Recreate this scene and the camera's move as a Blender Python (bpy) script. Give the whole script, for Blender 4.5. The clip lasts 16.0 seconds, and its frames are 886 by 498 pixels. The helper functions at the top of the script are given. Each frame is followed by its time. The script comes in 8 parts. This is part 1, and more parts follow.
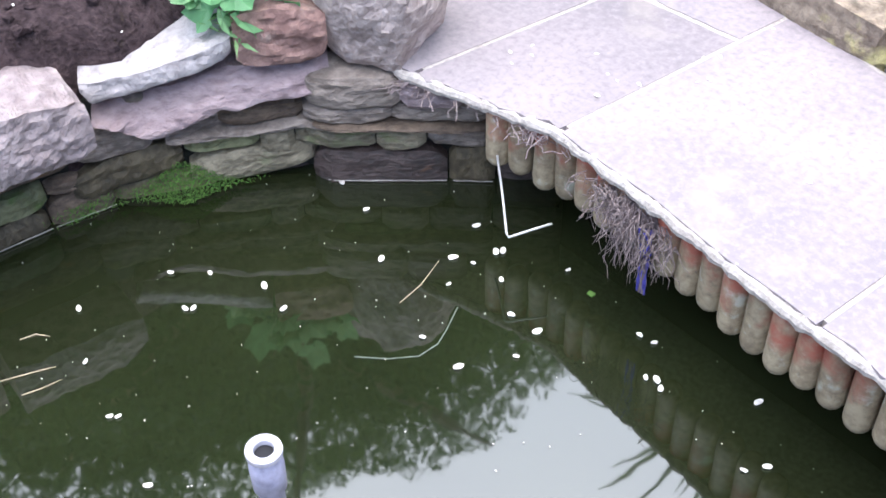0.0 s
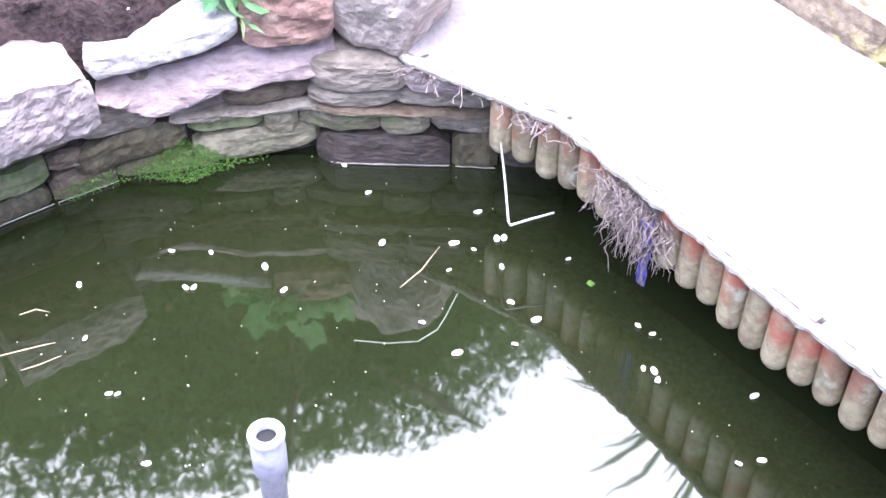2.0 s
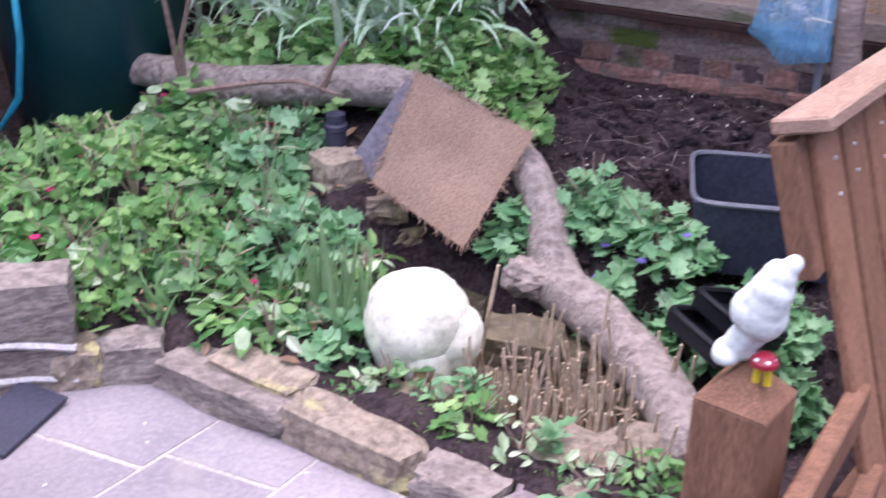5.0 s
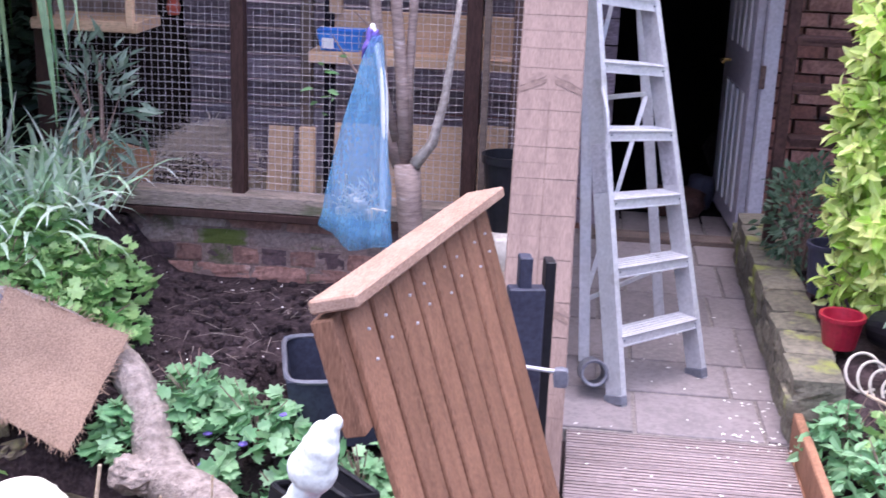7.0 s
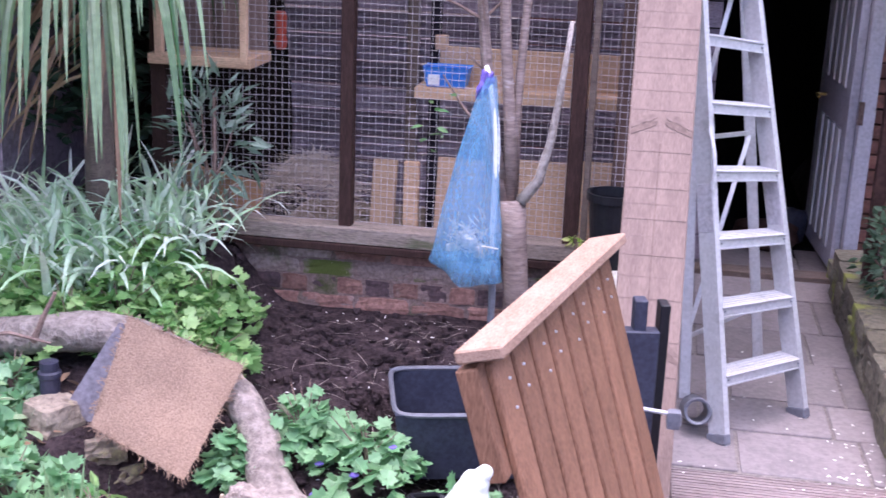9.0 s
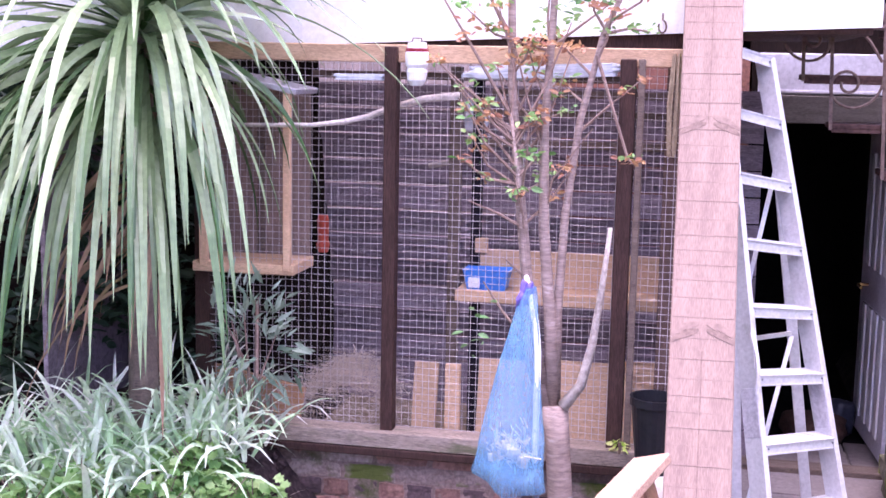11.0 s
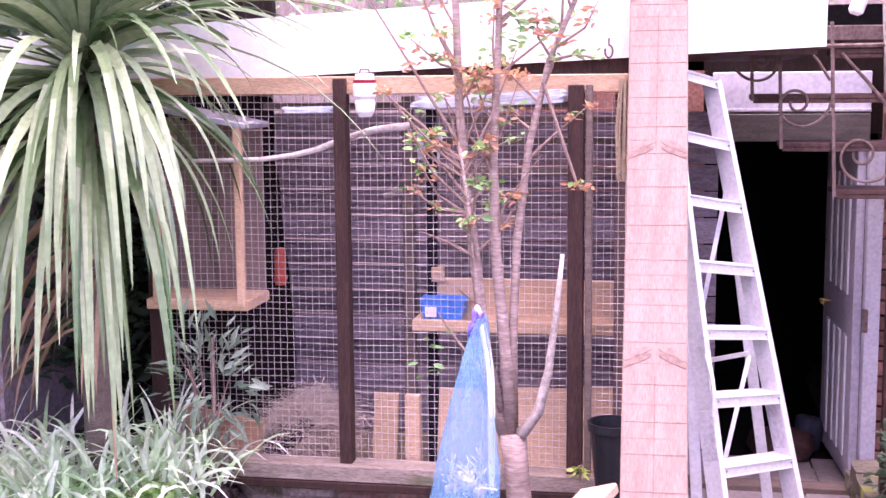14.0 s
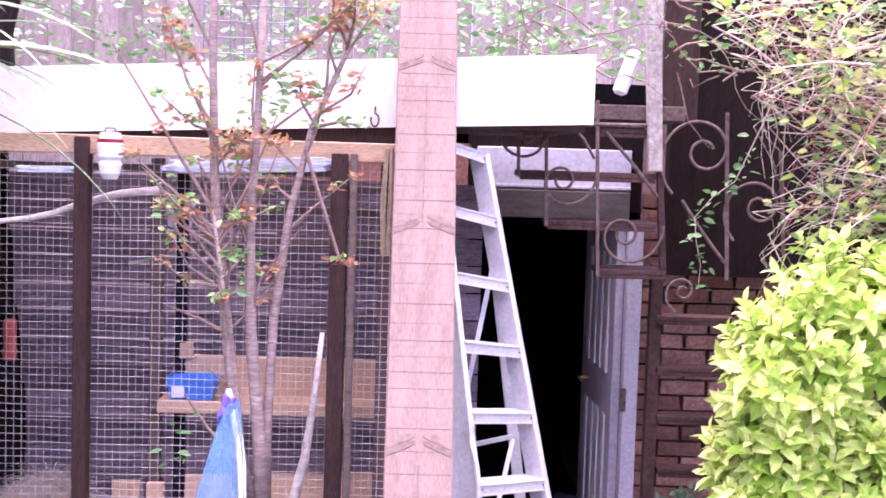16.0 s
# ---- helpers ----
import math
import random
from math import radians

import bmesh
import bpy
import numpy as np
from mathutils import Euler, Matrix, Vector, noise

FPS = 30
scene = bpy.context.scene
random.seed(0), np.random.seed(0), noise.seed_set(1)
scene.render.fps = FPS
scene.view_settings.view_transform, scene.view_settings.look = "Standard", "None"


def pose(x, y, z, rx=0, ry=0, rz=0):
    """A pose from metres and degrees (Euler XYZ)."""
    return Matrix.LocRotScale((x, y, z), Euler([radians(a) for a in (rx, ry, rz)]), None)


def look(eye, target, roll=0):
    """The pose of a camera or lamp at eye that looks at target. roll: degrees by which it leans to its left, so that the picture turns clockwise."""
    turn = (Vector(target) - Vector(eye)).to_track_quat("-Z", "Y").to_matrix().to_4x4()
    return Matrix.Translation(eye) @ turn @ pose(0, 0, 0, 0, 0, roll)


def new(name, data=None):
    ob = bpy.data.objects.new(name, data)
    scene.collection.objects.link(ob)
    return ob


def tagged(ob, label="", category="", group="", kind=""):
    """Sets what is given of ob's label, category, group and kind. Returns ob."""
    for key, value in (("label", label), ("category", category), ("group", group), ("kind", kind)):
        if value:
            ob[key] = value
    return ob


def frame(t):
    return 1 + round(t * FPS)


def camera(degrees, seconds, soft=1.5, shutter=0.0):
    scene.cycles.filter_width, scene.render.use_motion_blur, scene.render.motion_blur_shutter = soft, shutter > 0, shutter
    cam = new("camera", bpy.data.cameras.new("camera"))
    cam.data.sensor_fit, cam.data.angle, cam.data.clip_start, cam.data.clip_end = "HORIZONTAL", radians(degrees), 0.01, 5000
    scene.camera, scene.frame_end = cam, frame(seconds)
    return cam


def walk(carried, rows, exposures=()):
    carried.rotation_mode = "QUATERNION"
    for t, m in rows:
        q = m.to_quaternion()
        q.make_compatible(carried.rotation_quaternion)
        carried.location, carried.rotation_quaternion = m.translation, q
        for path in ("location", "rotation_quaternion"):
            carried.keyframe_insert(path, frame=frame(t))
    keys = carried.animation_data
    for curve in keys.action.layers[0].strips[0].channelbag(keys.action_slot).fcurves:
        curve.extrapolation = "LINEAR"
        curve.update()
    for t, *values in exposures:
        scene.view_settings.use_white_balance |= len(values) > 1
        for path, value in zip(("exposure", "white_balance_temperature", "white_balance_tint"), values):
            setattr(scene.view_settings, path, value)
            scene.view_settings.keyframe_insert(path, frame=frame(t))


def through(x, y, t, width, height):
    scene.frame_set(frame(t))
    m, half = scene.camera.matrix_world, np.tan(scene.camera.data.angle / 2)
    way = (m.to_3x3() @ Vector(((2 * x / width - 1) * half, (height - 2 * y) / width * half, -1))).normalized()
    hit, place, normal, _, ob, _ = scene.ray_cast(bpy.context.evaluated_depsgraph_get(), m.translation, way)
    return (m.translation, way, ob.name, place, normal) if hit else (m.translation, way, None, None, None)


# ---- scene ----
cam = camera(39.0, 16.0, soft=1.5, shutter=0.3)

PATH = [
    (0, (-0.068, 0.326, 1.381), (-1.096, 1.35, 0.004), -1.5),
    (0.5, (-0.075, 0.318, 1.384), (-1.081, 1.326, -0.02), 0.0),
    (1, (-0.077, 0.317, 1.39), (-1.08, 1.328, -0.015), 0.3),
    (1.5, (-0.084, 0.316, 1.398), (-1.083, 1.328, -0.008), 0.4),
    (2, (-0.088, 0.316, 1.398), (-1.088, 1.332, -0.004), 0.4),
    (2.5, (-0.089, 0.318, 1.404), (-1.099, 1.341, 0.013), 0.0),
    (3, (-0.087, 0.334, 1.422), (-1.116, 1.41, 0.087), -0.3),
    (3.5, (-0.132, 0.386, 1.489), (-1.132, 1.569, 0.224), -0.1),
    (4, (-0.124, 0.367, 1.509), (-1.07, 1.731, 0.392), 0.8),
    (4.5, (-0.052, 0.385, 1.572), (-0.894, 1.901, 0.575), 1.5),
    (5, (0.074, 0.373, 1.634), (-0.646, 2.014, 0.747), 1.6),
    (5.2, (0.135, 0.366, 1.654), (-0.55, 2.042, 0.806), 1.0),
    (7.3, (0.274, 0.139, 1.738), (0.132, 2.053, 1.175), 2.7),
    (7.5, (0.288, 0.121, 1.75), (0.174, 2.039, 1.195), 3.0),
    (8, (0.293, 0.093, 1.753), (0.202, 2.016, 1.212), 3.5),
    (8.5, (0.214, 0.11, 1.765), (0.031, 2.025, 1.219), 3.0),
    (9, (0.118, 0.103, 1.797), (-0.19, 1.998, 1.236), 2.2),
    (9.5, (0.091, 0.121, 1.788), (-0.272, 2.007, 1.23), 1.7),
    (10, (0.099, 0.136, 1.799), (-0.276, 2.032, 1.285), 1.3),
    (10.2, (0.111, 0.143, 1.85), (-0.274, 2.052, 1.397), 1.2),
    (12.3, (0.113, 0.074, 1.941), (-0.252, 2.025, 1.699), 0.3),
    (12.5, (0.106, 0.076, 1.947), (-0.252, 2.028, 1.701), 0.2),
    (13, (0.117, 0.084, 1.956), (-0.231, 2.037, 1.703), -0.1),
    (13.5, (0.155, 0.114, 1.95), (-0.196, 2.066, 1.695), -0.4),
    (14, (0.207, 0.16, 1.945), (-0.155, 2.11, 1.684), -0.5),
    (14.5, (0.308, 0.235, 1.942), (-0.075, 2.179, 1.673), -0.5),
    (15, (0.292, 0.332, 1.934), (0.001, 2.292, 1.667), 0.1),
    (15.5, (0.189, 0.381, 1.951), (0.093, 2.367, 1.739), 1.0),
    (16, (0.169, 0.421, 1.952), (0.191, 2.415, 1.799), 1.8),
]
EXPOSURES = [(0.0, 1.98, 6100, 8), (0.6, 2.5, 6150, 12), (1.0, 2.65, 6150, 12), (2.0, 2.95, 6100, 14), (3.0, 3.15, 6100, 18), (3.5, 3.15, 6000, 20), (3.8, 2.15, 5900, 20), (4.2, 1.86, 5850, 32), (5.0, 1.70, 6000, 28), (7.3, 2.15, 5950, 28), (9.0, 2.2, 5950, 32),
             (10.2, 2.45, 6100, 38), (12.3, 2.95, 6450, 58), (14.5, 2.90, 6800, 60), (15.5, 2.74, 6500, 54), (16.0, 2.68, 6350, 52)]
walk(cam, [(t, look(eye, target, roll)) for t, eye, target, roll in PATH], EXPOSURES)

# ---- daylight: bright overcast sky, a wide soft sun ----
world = bpy.data.worlds.new("sky")
scene.world = world
world.use_nodes = True
wn = world.node_tree.nodes
sky = wn.new("ShaderNodeTexSky")
sky.sky_type = "NISHITA"
sky.sun_disc = False
sky.sun_elevation = radians(85)
sky.sun_rotation = radians(320)
sky.air_density = 1.0
sky.dust_density = 3.0
world.node_tree.links.new(sky.outputs[0], wn["Background"].inputs[0])
wn["Background"].inputs[1].default_value = 0.12
sun_data = bpy.data.lights.new("sun", "SUN")
sun_data.energy = 1.5
sun_data.angle = radians(100)
sun_data.color = (1.0, 0.98, 0.95)
sun = new("sun", sun_data)
sun.matrix_world = look((-0.4, -0.7, 9.4), (0, 0, 0))


# ---- materials ----
def surf(name, a, b, scale=6.0, rough=0.8, bump=0.3, fine=50.0, metal=0.0, spot=None, spot_at=0.6, spot_scale=4.0, vary=0.12,
         stretch=(1, 1, 1), trans=0.0, alpha=1.0, depth=0.01, spec=0.5, contrast=0.12, top=None):
    """Two-scale noise between colours a and b, optional stains of colour spot, relief from the fine noise."""
    m = bpy.data.materials.new(name)
    m.use_nodes = True
    nt = m.node_tree
    n, l = nt.nodes, nt.links
    bsdf = n["Principled BSDF"]
    tc = n.new("ShaderNodeTexCoord")
    mp = n.new("ShaderNodeMapping")
    mp.inputs["Scale"].default_value = stretch
    l.new(tc.outputs["Object"], mp.inputs["Vector"])

    def noise_node(sc, detail=5.0):
        q = n.new("ShaderNodeTexNoise")
        q.inputs["Scale"].default_value = sc
        q.inputs["Detail"].default_value = detail
        q.inputs["Roughness"].default_value = 0.6
        l.new(mp.outputs[0], q.inputs["Vector"])
        return q

    def mixed(fac, ca, cb, blend="MIX"):
        q = n.new("ShaderNodeMix")
        q.data_type, q.blend_type = "RGBA", blend
        for sock, v in ((q.inputs[0], fac), (q.inputs[6], ca), (q.inputs[7], cb)):
            if isinstance(v, (int, float)):
                sock.default_value = v
            elif isinstance(v, tuple):
                sock.default_value = (*v, 1)
            else:
                l.new(v, sock)
        return q.outputs[2]

    def span(value, lo, hi):
        q = n.new("ShaderNodeMapRange")
        q.inputs[1].default_value, q.inputs[2].default_value = lo, hi
        l.new(value, q.inputs[0])
        return q.outputs[0]

    big, small = noise_node(scale), noise_node(fine, 6.0)
    col = mixed(span(big.outputs[0], 0.32, 0.68), a, b)
    dark = tuple(c * (1 - 2.2 * contrast) for c in b)
    light = tuple(min(1, c * (1 + 1.6 * contrast)) for c in a)
    col = mixed(span(small.outputs[0], 0.5, 0.78), col, light)
    col = mixed(span(small.outputs[0], 0.5, 0.25), col, dark)
    if spot:
        sp = noise_node(spot_scale, 7.0)
        col = mixed(span(sp.outputs[0], spot_at, spot_at + 0.1), col, spot)
    if top:
        sx, ad, tn = n.new("ShaderNodeSeparateXYZ"), n.new("ShaderNodeMath"), noise_node(14, 5.0)
        ad.operation, ad.inputs[2].default_value = "MULTIPLY_ADD", 0.0
        ad.inputs[1].default_value = 0.45
        l.new(tc.outputs["Object"], sx.inputs[0])
        l.new(tn.outputs[0], ad.inputs[0])
        l.new(sx.outputs[2], ad.inputs[2])
        col = mixed(span(ad.outputs[0], top[0], top[1]), col, top[2])
    if vary:
        oi, hs = n.new("ShaderNodeObjectInfo"), n.new("ShaderNodeHueSaturation")
        mr = n.new("ShaderNodeMapRange")
        mr.inputs[3].default_value, mr.inputs[4].default_value = 1 - vary, 1 + vary
        l.new(oi.outputs["Random"], mr.inputs[0])
        l.new(mr.outputs[0], hs.inputs["Value"])
        l.new(col, hs.inputs["Color"])
        col = hs.outputs[0]
    l.new(col, bsdf.inputs["Base Color"])
    bsdf.inputs["Roughness"].default_value = rough
    bsdf.inputs["Metallic"].default_value = metal
    bsdf.inputs["Specular IOR Level"].default_value = spec
    bsdf.inputs["Transmission Weight"].default_value = trans
    bsdf.inputs["Alpha"].default_value = alpha
    if bump:
        bp = n.new("ShaderNodeBump")
        bp.inputs["Strength"].default_value = bump
        bp.inputs["Distance"].default_value = depth
        l.new(small.outputs[0], bp.inputs["Height"])
        l.new(bp.outputs[0], bsdf.inputs["Normal"])
    return m


def leafy(name, a, b, rough=0.45, through=0.35, by_object=False):
    """Leaves: colour by island, light coming through."""
    m = bpy.data.materials.new(name)
    m.use_nodes = True
    n, l = m.node_tree.nodes, m.node_tree.links
    bsdf, out = n["Principled BSDF"], n["Material Output"]
    geo, ramp = n.new("ShaderNodeNewGeometry"), n.new("ShaderNodeMix")
    ramp.data_type = "RGBA"
    ramp.inputs[6].default_value, ramp.inputs[7].default_value = (*a, 1), (*b, 1)
    if by_object:
        oi = n.new("ShaderNodeObjectInfo")
        l.new(oi.outputs["Random"], ramp.inputs[0])
    else:
        l.new(geo.outputs["Random Per Island"], ramp.inputs[0])
    tc, nz, hs = n.new("ShaderNodeTexCoord"), n.new("ShaderNodeTexNoise"), n.new("ShaderNodeHueSaturation")
    nz.inputs["Scale"].default_value, nz.inputs["Detail"].default_value = 35, 4
    l.new(tc.outputs["Object"], nz.inputs["Vector"])
    mr = n.new("ShaderNodeMapRange")
    mr.inputs[1].default_value, mr.inputs[2].default_value, mr.inputs[3].default_value, mr.inputs[4].default_value = 0.3, 0.7, 0.84, 1.16
    l.new(nz.outputs[0], mr.inputs[0])
    l.new(mr.outputs[0], hs.inputs["Value"])
    l.new(ramp.outputs[2], hs.inputs["Color"])
    l.new(hs.outputs[0], bsdf.inputs["Base Color"])
    bsdf.inputs["Roughness"].default_value = rough
    tr, mx = n.new("ShaderNodeBsdfTranslucent"), n.new("ShaderNodeMixShader")
    l.new(hs.outputs[0], tr.inputs["Color"])
    mx.inputs[0].default_value = through
    l.new(bsdf.outputs[0], mx.inputs[1])
    l.new(tr.outputs[0], mx.inputs[2])
    l.new(mx.outputs[0], out.inputs[0])
    return m


M = dict(
    soil=surf("soil", (0.100, 0.070, 0.074), (0.034, 0.024, 0.026), 11, 0.95, 1.0, 55, depth=0.03, vary=0, spec=0.1, spot=(0.06, 0.045, 0.035), spot_at=0.62, spot_scale=30),
    slab=surf("flagstone", (0.36, 0.31, 0.325), (0.225, 0.20, 0.22), 1.8, 0.7, 0.10, 60, spot=(0.37, 0.325, 0.30), spot_at=0.60, spot_scale=2.2, vary=0.14, depth=0.002, contrast=0.014),
    mortar=surf("mortar", (0.50, 0.455, 0.42), (0.36, 0.32, 0.30), 9, 0.9, 0.6, 80, vary=0),
    limemortar=surf("pale_lime_mortar", (0.66, 0.62, 0.60), (0.50, 0.46, 0.44), 9, 0.9, 0.5, 70, vary=0),
    sandstone=surf("sandstone", (0.40, 0.33, 0.33), (0.25, 0.195, 0.20), 6, 0.85, 1.0, 30, vary=0.15, depth=0.02, spot=(0.20, 0.15, 0.14), spot_at=0.6, spot_scale=7),
    pinkstone=surf("pink_layered_stone", (0.40, 0.315, 0.325), (0.25, 0.18, 0.195), 5, 0.8, 0.9, 22, vary=0.05, stretch=(1, 1, 3), depth=0.016),
    redstone=surf("red_stone", (0.36, 0.225, 0.19), (0.22, 0.125, 0.11), 6, 0.85, 0.7, 40, vary=0.05, depth=0.015, spot=(0.36, 0.30, 0.26), spot_at=0.64, spot_scale=9),
    boulder=surf("boulder_stone", (0.52, 0.44, 0.415), (0.30, 0.235, 0.22), 6, 0.85, 0.8, 46, vary=0.05, depth=0.02, spot=(0.17, 0.13, 0.13), spot_at=0.6, spot_scale=8),
    wallstone=surf("wet_wall_stone", (0.175, 0.140, 0.085), (0.062, 0.050, 0.032), 8, 0.6, 0.9, 40, vary=0.3, depth=0.014, spot=(0.11, 0.135, 0.045), spot_at=0.6, spot_scale=6),
    wallpale=surf("pale_wall_stone", (0.32, 0.275, 0.195), (0.15, 0.13, 0.09), 8, 0.75, 0.9, 42, vary=0.18, depth=0.012, spot=(0.20, 0.215, 0.11), spot_at=0.58, spot_scale=7, stretch=(1, 1, 2)),
    wallmoss=surf("green_tinged_wall_stone", (0.23, 0.235, 0.13), (0.12, 0.125, 0.065), 9, 0.8, 0.8, 42, vary=0.15, depth=0.012, spot=(0.10, 0.15, 0.04), spot_at=0.58, spot_scale=8),
    wallrust=surf("brown_wall_stone", (0.20, 0.145, 0.105), (0.09, 0.065, 0.05), 8, 0.75, 0.8, 42, vary=0.18, depth=0.012, spot=(0.24, 0.12, 0.055), spot_at=0.64, spot_scale=9, stretch=(1, 1, 2.5)),
    palestone=surf("pale_slab_stone", (0.52, 0.475, 0.475), (0.37, 0.33, 0.335), 6, 0.85, 0.9, 38, vary=0.05, depth=0.015, spot=(0.20, 0.18, 0.20), spot_at=0.58, spot_scale=10),
    wetliner=surf("black_pond_liner", (0.016, 0.017, 0.014), (0.008, 0.009, 0.007), 5, 0.5, 0.4, 40, vary=0),
    darkstone=surf("dark_wet_stone", (0.085, 0.060, 0.056), (0.032, 0.024, 0.022), 7, 0.5, 0.9, 36, vary=0.15, depth=0.012, spot=(0.20, 0.095, 0.045), spot_at=0.64, spot_scale=9, stretch=(1, 1, 2.5)),
    mossstone=surf("mossy_stone", (0.36, 0.29, 0.22), (0.17, 0.13, 0.10), 7, 0.9, 0.9, 40, vary=0.12, depth=0.015, spot=(0.46, 0.41, 0.19), spot_at=0.57, spot_scale=8),
    whitestone=surf("pale_stone", (0.84, 0.81, 0.66), (0.72, 0.68, 0.54), 5, 0.8, 0.35, 40, vary=0, spot=(0.52, 0.46, 0.38), spot_at=0.68, spot_scale=6),
    moss=leafy("moss", (0.06, 0.15, 0.025), (0.16, 0.28, 0.06), 0.9, 0.2),
    terracotta=surf("weathered_log_roll", (0.40, 0.335, 0.23), (0.24, 0.185, 0.125), 12, 0.5, 0.5, 60, vary=0.25, spot=(0.46, 0.45, 0.38), spot_at=0.58, spot_scale=22, depth=0.004, top=(0.175, 0.275, (0.35, 0.108, 0.075))),
    bark=surf("bark", (0.38, 0.315, 0.28), (0.25, 0.20, 0.175), 4, 0.9, 1.0, 34, vary=0.05, stretch=(1, 1, 1), depth=0.02, spot=(0.13, 0.10, 0.085), spot_at=0.60, spot_scale=18, contrast=0.2),
    twig=surf("twig_bark", (0.31, 0.21, 0.17), (0.19, 0.12, 0.10), 14, 0.8, 0.5, 60, vary=0.05),
    palebark=surf("pale_bark", (0.48, 0.42, 0.38), (0.30, 0.25, 0.22), 14, 0.8, 0.5, 60, vary=0.05),
    barepole=surf("bare_grey_branch", (0.66, 0.59, 0.55), (0.46, 0.40, 0.37), 14, 0.8, 0.5, 60, vary=0.05),
    deadwood=surf("dry_stalk", (0.60, 0.47, 0.34), (0.38, 0.28, 0.19), 12, 0.85, 0.3, 60, vary=0.2),
    fencewood=surf("brown_stained_timber", (0.30, 0.152, 0.092), (0.19, 0.095, 0.058), 5, 0.65, 0.5, 50, vary=0.14, stretch=(6, 6, 0.8), depth=0.004, spec=0.18, contrast=0.16),
    coping=surf("pale_worn_timber", (0.37, 0.245, 0.18), (0.25, 0.155, 0.11), 5, 0.75, 0.4, 50, vary=0.08, stretch=(5, 1, 5), depth=0.003, contrast=0.08, spec=0.15),
    plank=surf("pink_stained_plank", (0.255, 0.176, 0.145), (0.180, 0.118, 0.098), 5, 0.75, 0.2, 60, vary=0.0, stretch=(5, 1, 0.6), depth=0.003, contrast=0.08),
    drystem=surf("dry_straw_stem", (0.70, 0.58, 0.47), (0.48, 0.38, 0.30), 14, 0.8, 0.3, 60, vary=0.1),
    redstem=surf("red_young_stem", (0.42, 0.09, 0.08), (0.26, 0.08, 0.06), 14, 0.6, 0.1, 60, vary=0.05),
    sidewood=surf("reddish_side_board", (0.155, 0.090, 0.070), (0.085, 0.050, 0.040), 6, 0.8, 0.4, 50, vary=0.1, stretch=(5, 5, 0.7)),
    plankdark=surf("plank_grain", (0.185, 0.124, 0.100), (0.140, 0.092, 0.076), 9, 0.8, 0.2, 60, vary=0.0),
    plankline=surf("plank_saw_mark", (0.222, 0.153, 0.127), (0.180, 0.120, 0.100), 9, 0.8, 0.0, 60, vary=0.0),
    darkwood=surf("dark_stained_post", (0.075, 0.040, 0.034), (0.040, 0.022, 0.019), 6, 0.6, 0.4, 50, vary=0.1, stretch=(5, 5, 0.7), spec=0.15),
    palewood=surf("bare_softwood", (0.68, 0.45, 0.29), (0.52, 0.33, 0.20), 5, 0.7, 0.3, 60, vary=0.15, stretch=(1, 5, 5)),
    fencepale=surf("sun_bleached_fence", (0.42, 0.33, 0.30), (0.27, 0.20, 0.18), 6, 0.85, 0.4, 50, vary=0.2, stretch=(5, 5, 0.8)),
    orangeply=surf("orange_plywood", (0.55, 0.30, 0.17), (0.42, 0.22, 0.12), 5, 0.7, 0.3, 60, vary=0.1, stretch=(1, 5, 5)),
    oldwood=surf("weathered_board", (0.22, 0.16, 0.13), (0.12, 0.085, 0.07), 6, 0.85, 0.5, 50, vary=0.2, stretch=(1, 6, 6)),
    oldboard=surf("brown_plywood", (0.36, 0.25, 0.21), (0.24, 0.165, 0.14), 5, 0.8, 0.3, 50, vary=0.1, stretch=(5, 5, 1)),
    zinc=surf("dull_zinc", (0.52, 0.50, 0.54), (0.40, 0.385, 0.42), 6, 0.5, 0.2, 60, metal=0.2, vary=0),
    backboard=surf("dark_boarding", (0.030, 0.024, 0.034), (0.013, 0.010, 0.016), 6, 0.8, 0.3, 50, vary=0.3, stretch=(1, 6, 6), spec=0.1),
    darkbrick=surf("burnt_brick", (0.14, 0.085, 0.085), (0.07, 0.045, 0.05), 12, 0.9, 0.7, 60, vary=0.25, depth=0.006),
    walljoint=surf("dirty_joint", (0.33, 0.225, 0.195), (0.20, 0.135, 0.12), 9, 0.95, 0.8, 60, vary=0, spot=(0.08, 0.09, 0.03), spot_at=0.55, spot_scale=5),
    wallgrey=surf("grey_brown_wall_stone", (0.33, 0.275, 0.24), (0.155, 0.125, 0.108), 6, 0.9, 0.9, 34, vary=0.12, depth=0.014, spot=(0.20, 0.18, 0.10), spot_at=0.62, spot_scale=6, stretch=(1, 1, 2.5)),
    rustystone=surf("rust_stained_stone", (0.42, 0.26, 0.13), (0.24, 0.15, 0.10), 12, 0.85, 0.6, 40, vary=0),
    mossbrick=surf("mossy_brick", (0.34, 0.25, 0.22), (0.20, 0.14, 0.125), 12, 0.95, 0.8, 60, vary=0.2, depth=0.008, spot=(0.10, 0.125, 0.025), spot_at=0.47, spot_scale=4.5),
    sill=surf("weathered_sill", (0.40, 0.315, 0.265), (0.20, 0.155, 0.125), 4, 0.85, 0.5, 45, vary=0, stretch=(1, 5, 5), spot=(0.10, 0.115, 0.05), spot_at=0.55, spot_scale=2.5),
    sidewall=surf("mossy_side_wall", (0.185, 0.165, 0.12), (0.095, 0.085, 0.062), 7, 0.9, 0.8, 40, vary=0.2, depth=0.012, spot=(0.21, 0.23, 0.055), spot_at=0.54, spot_scale=5),
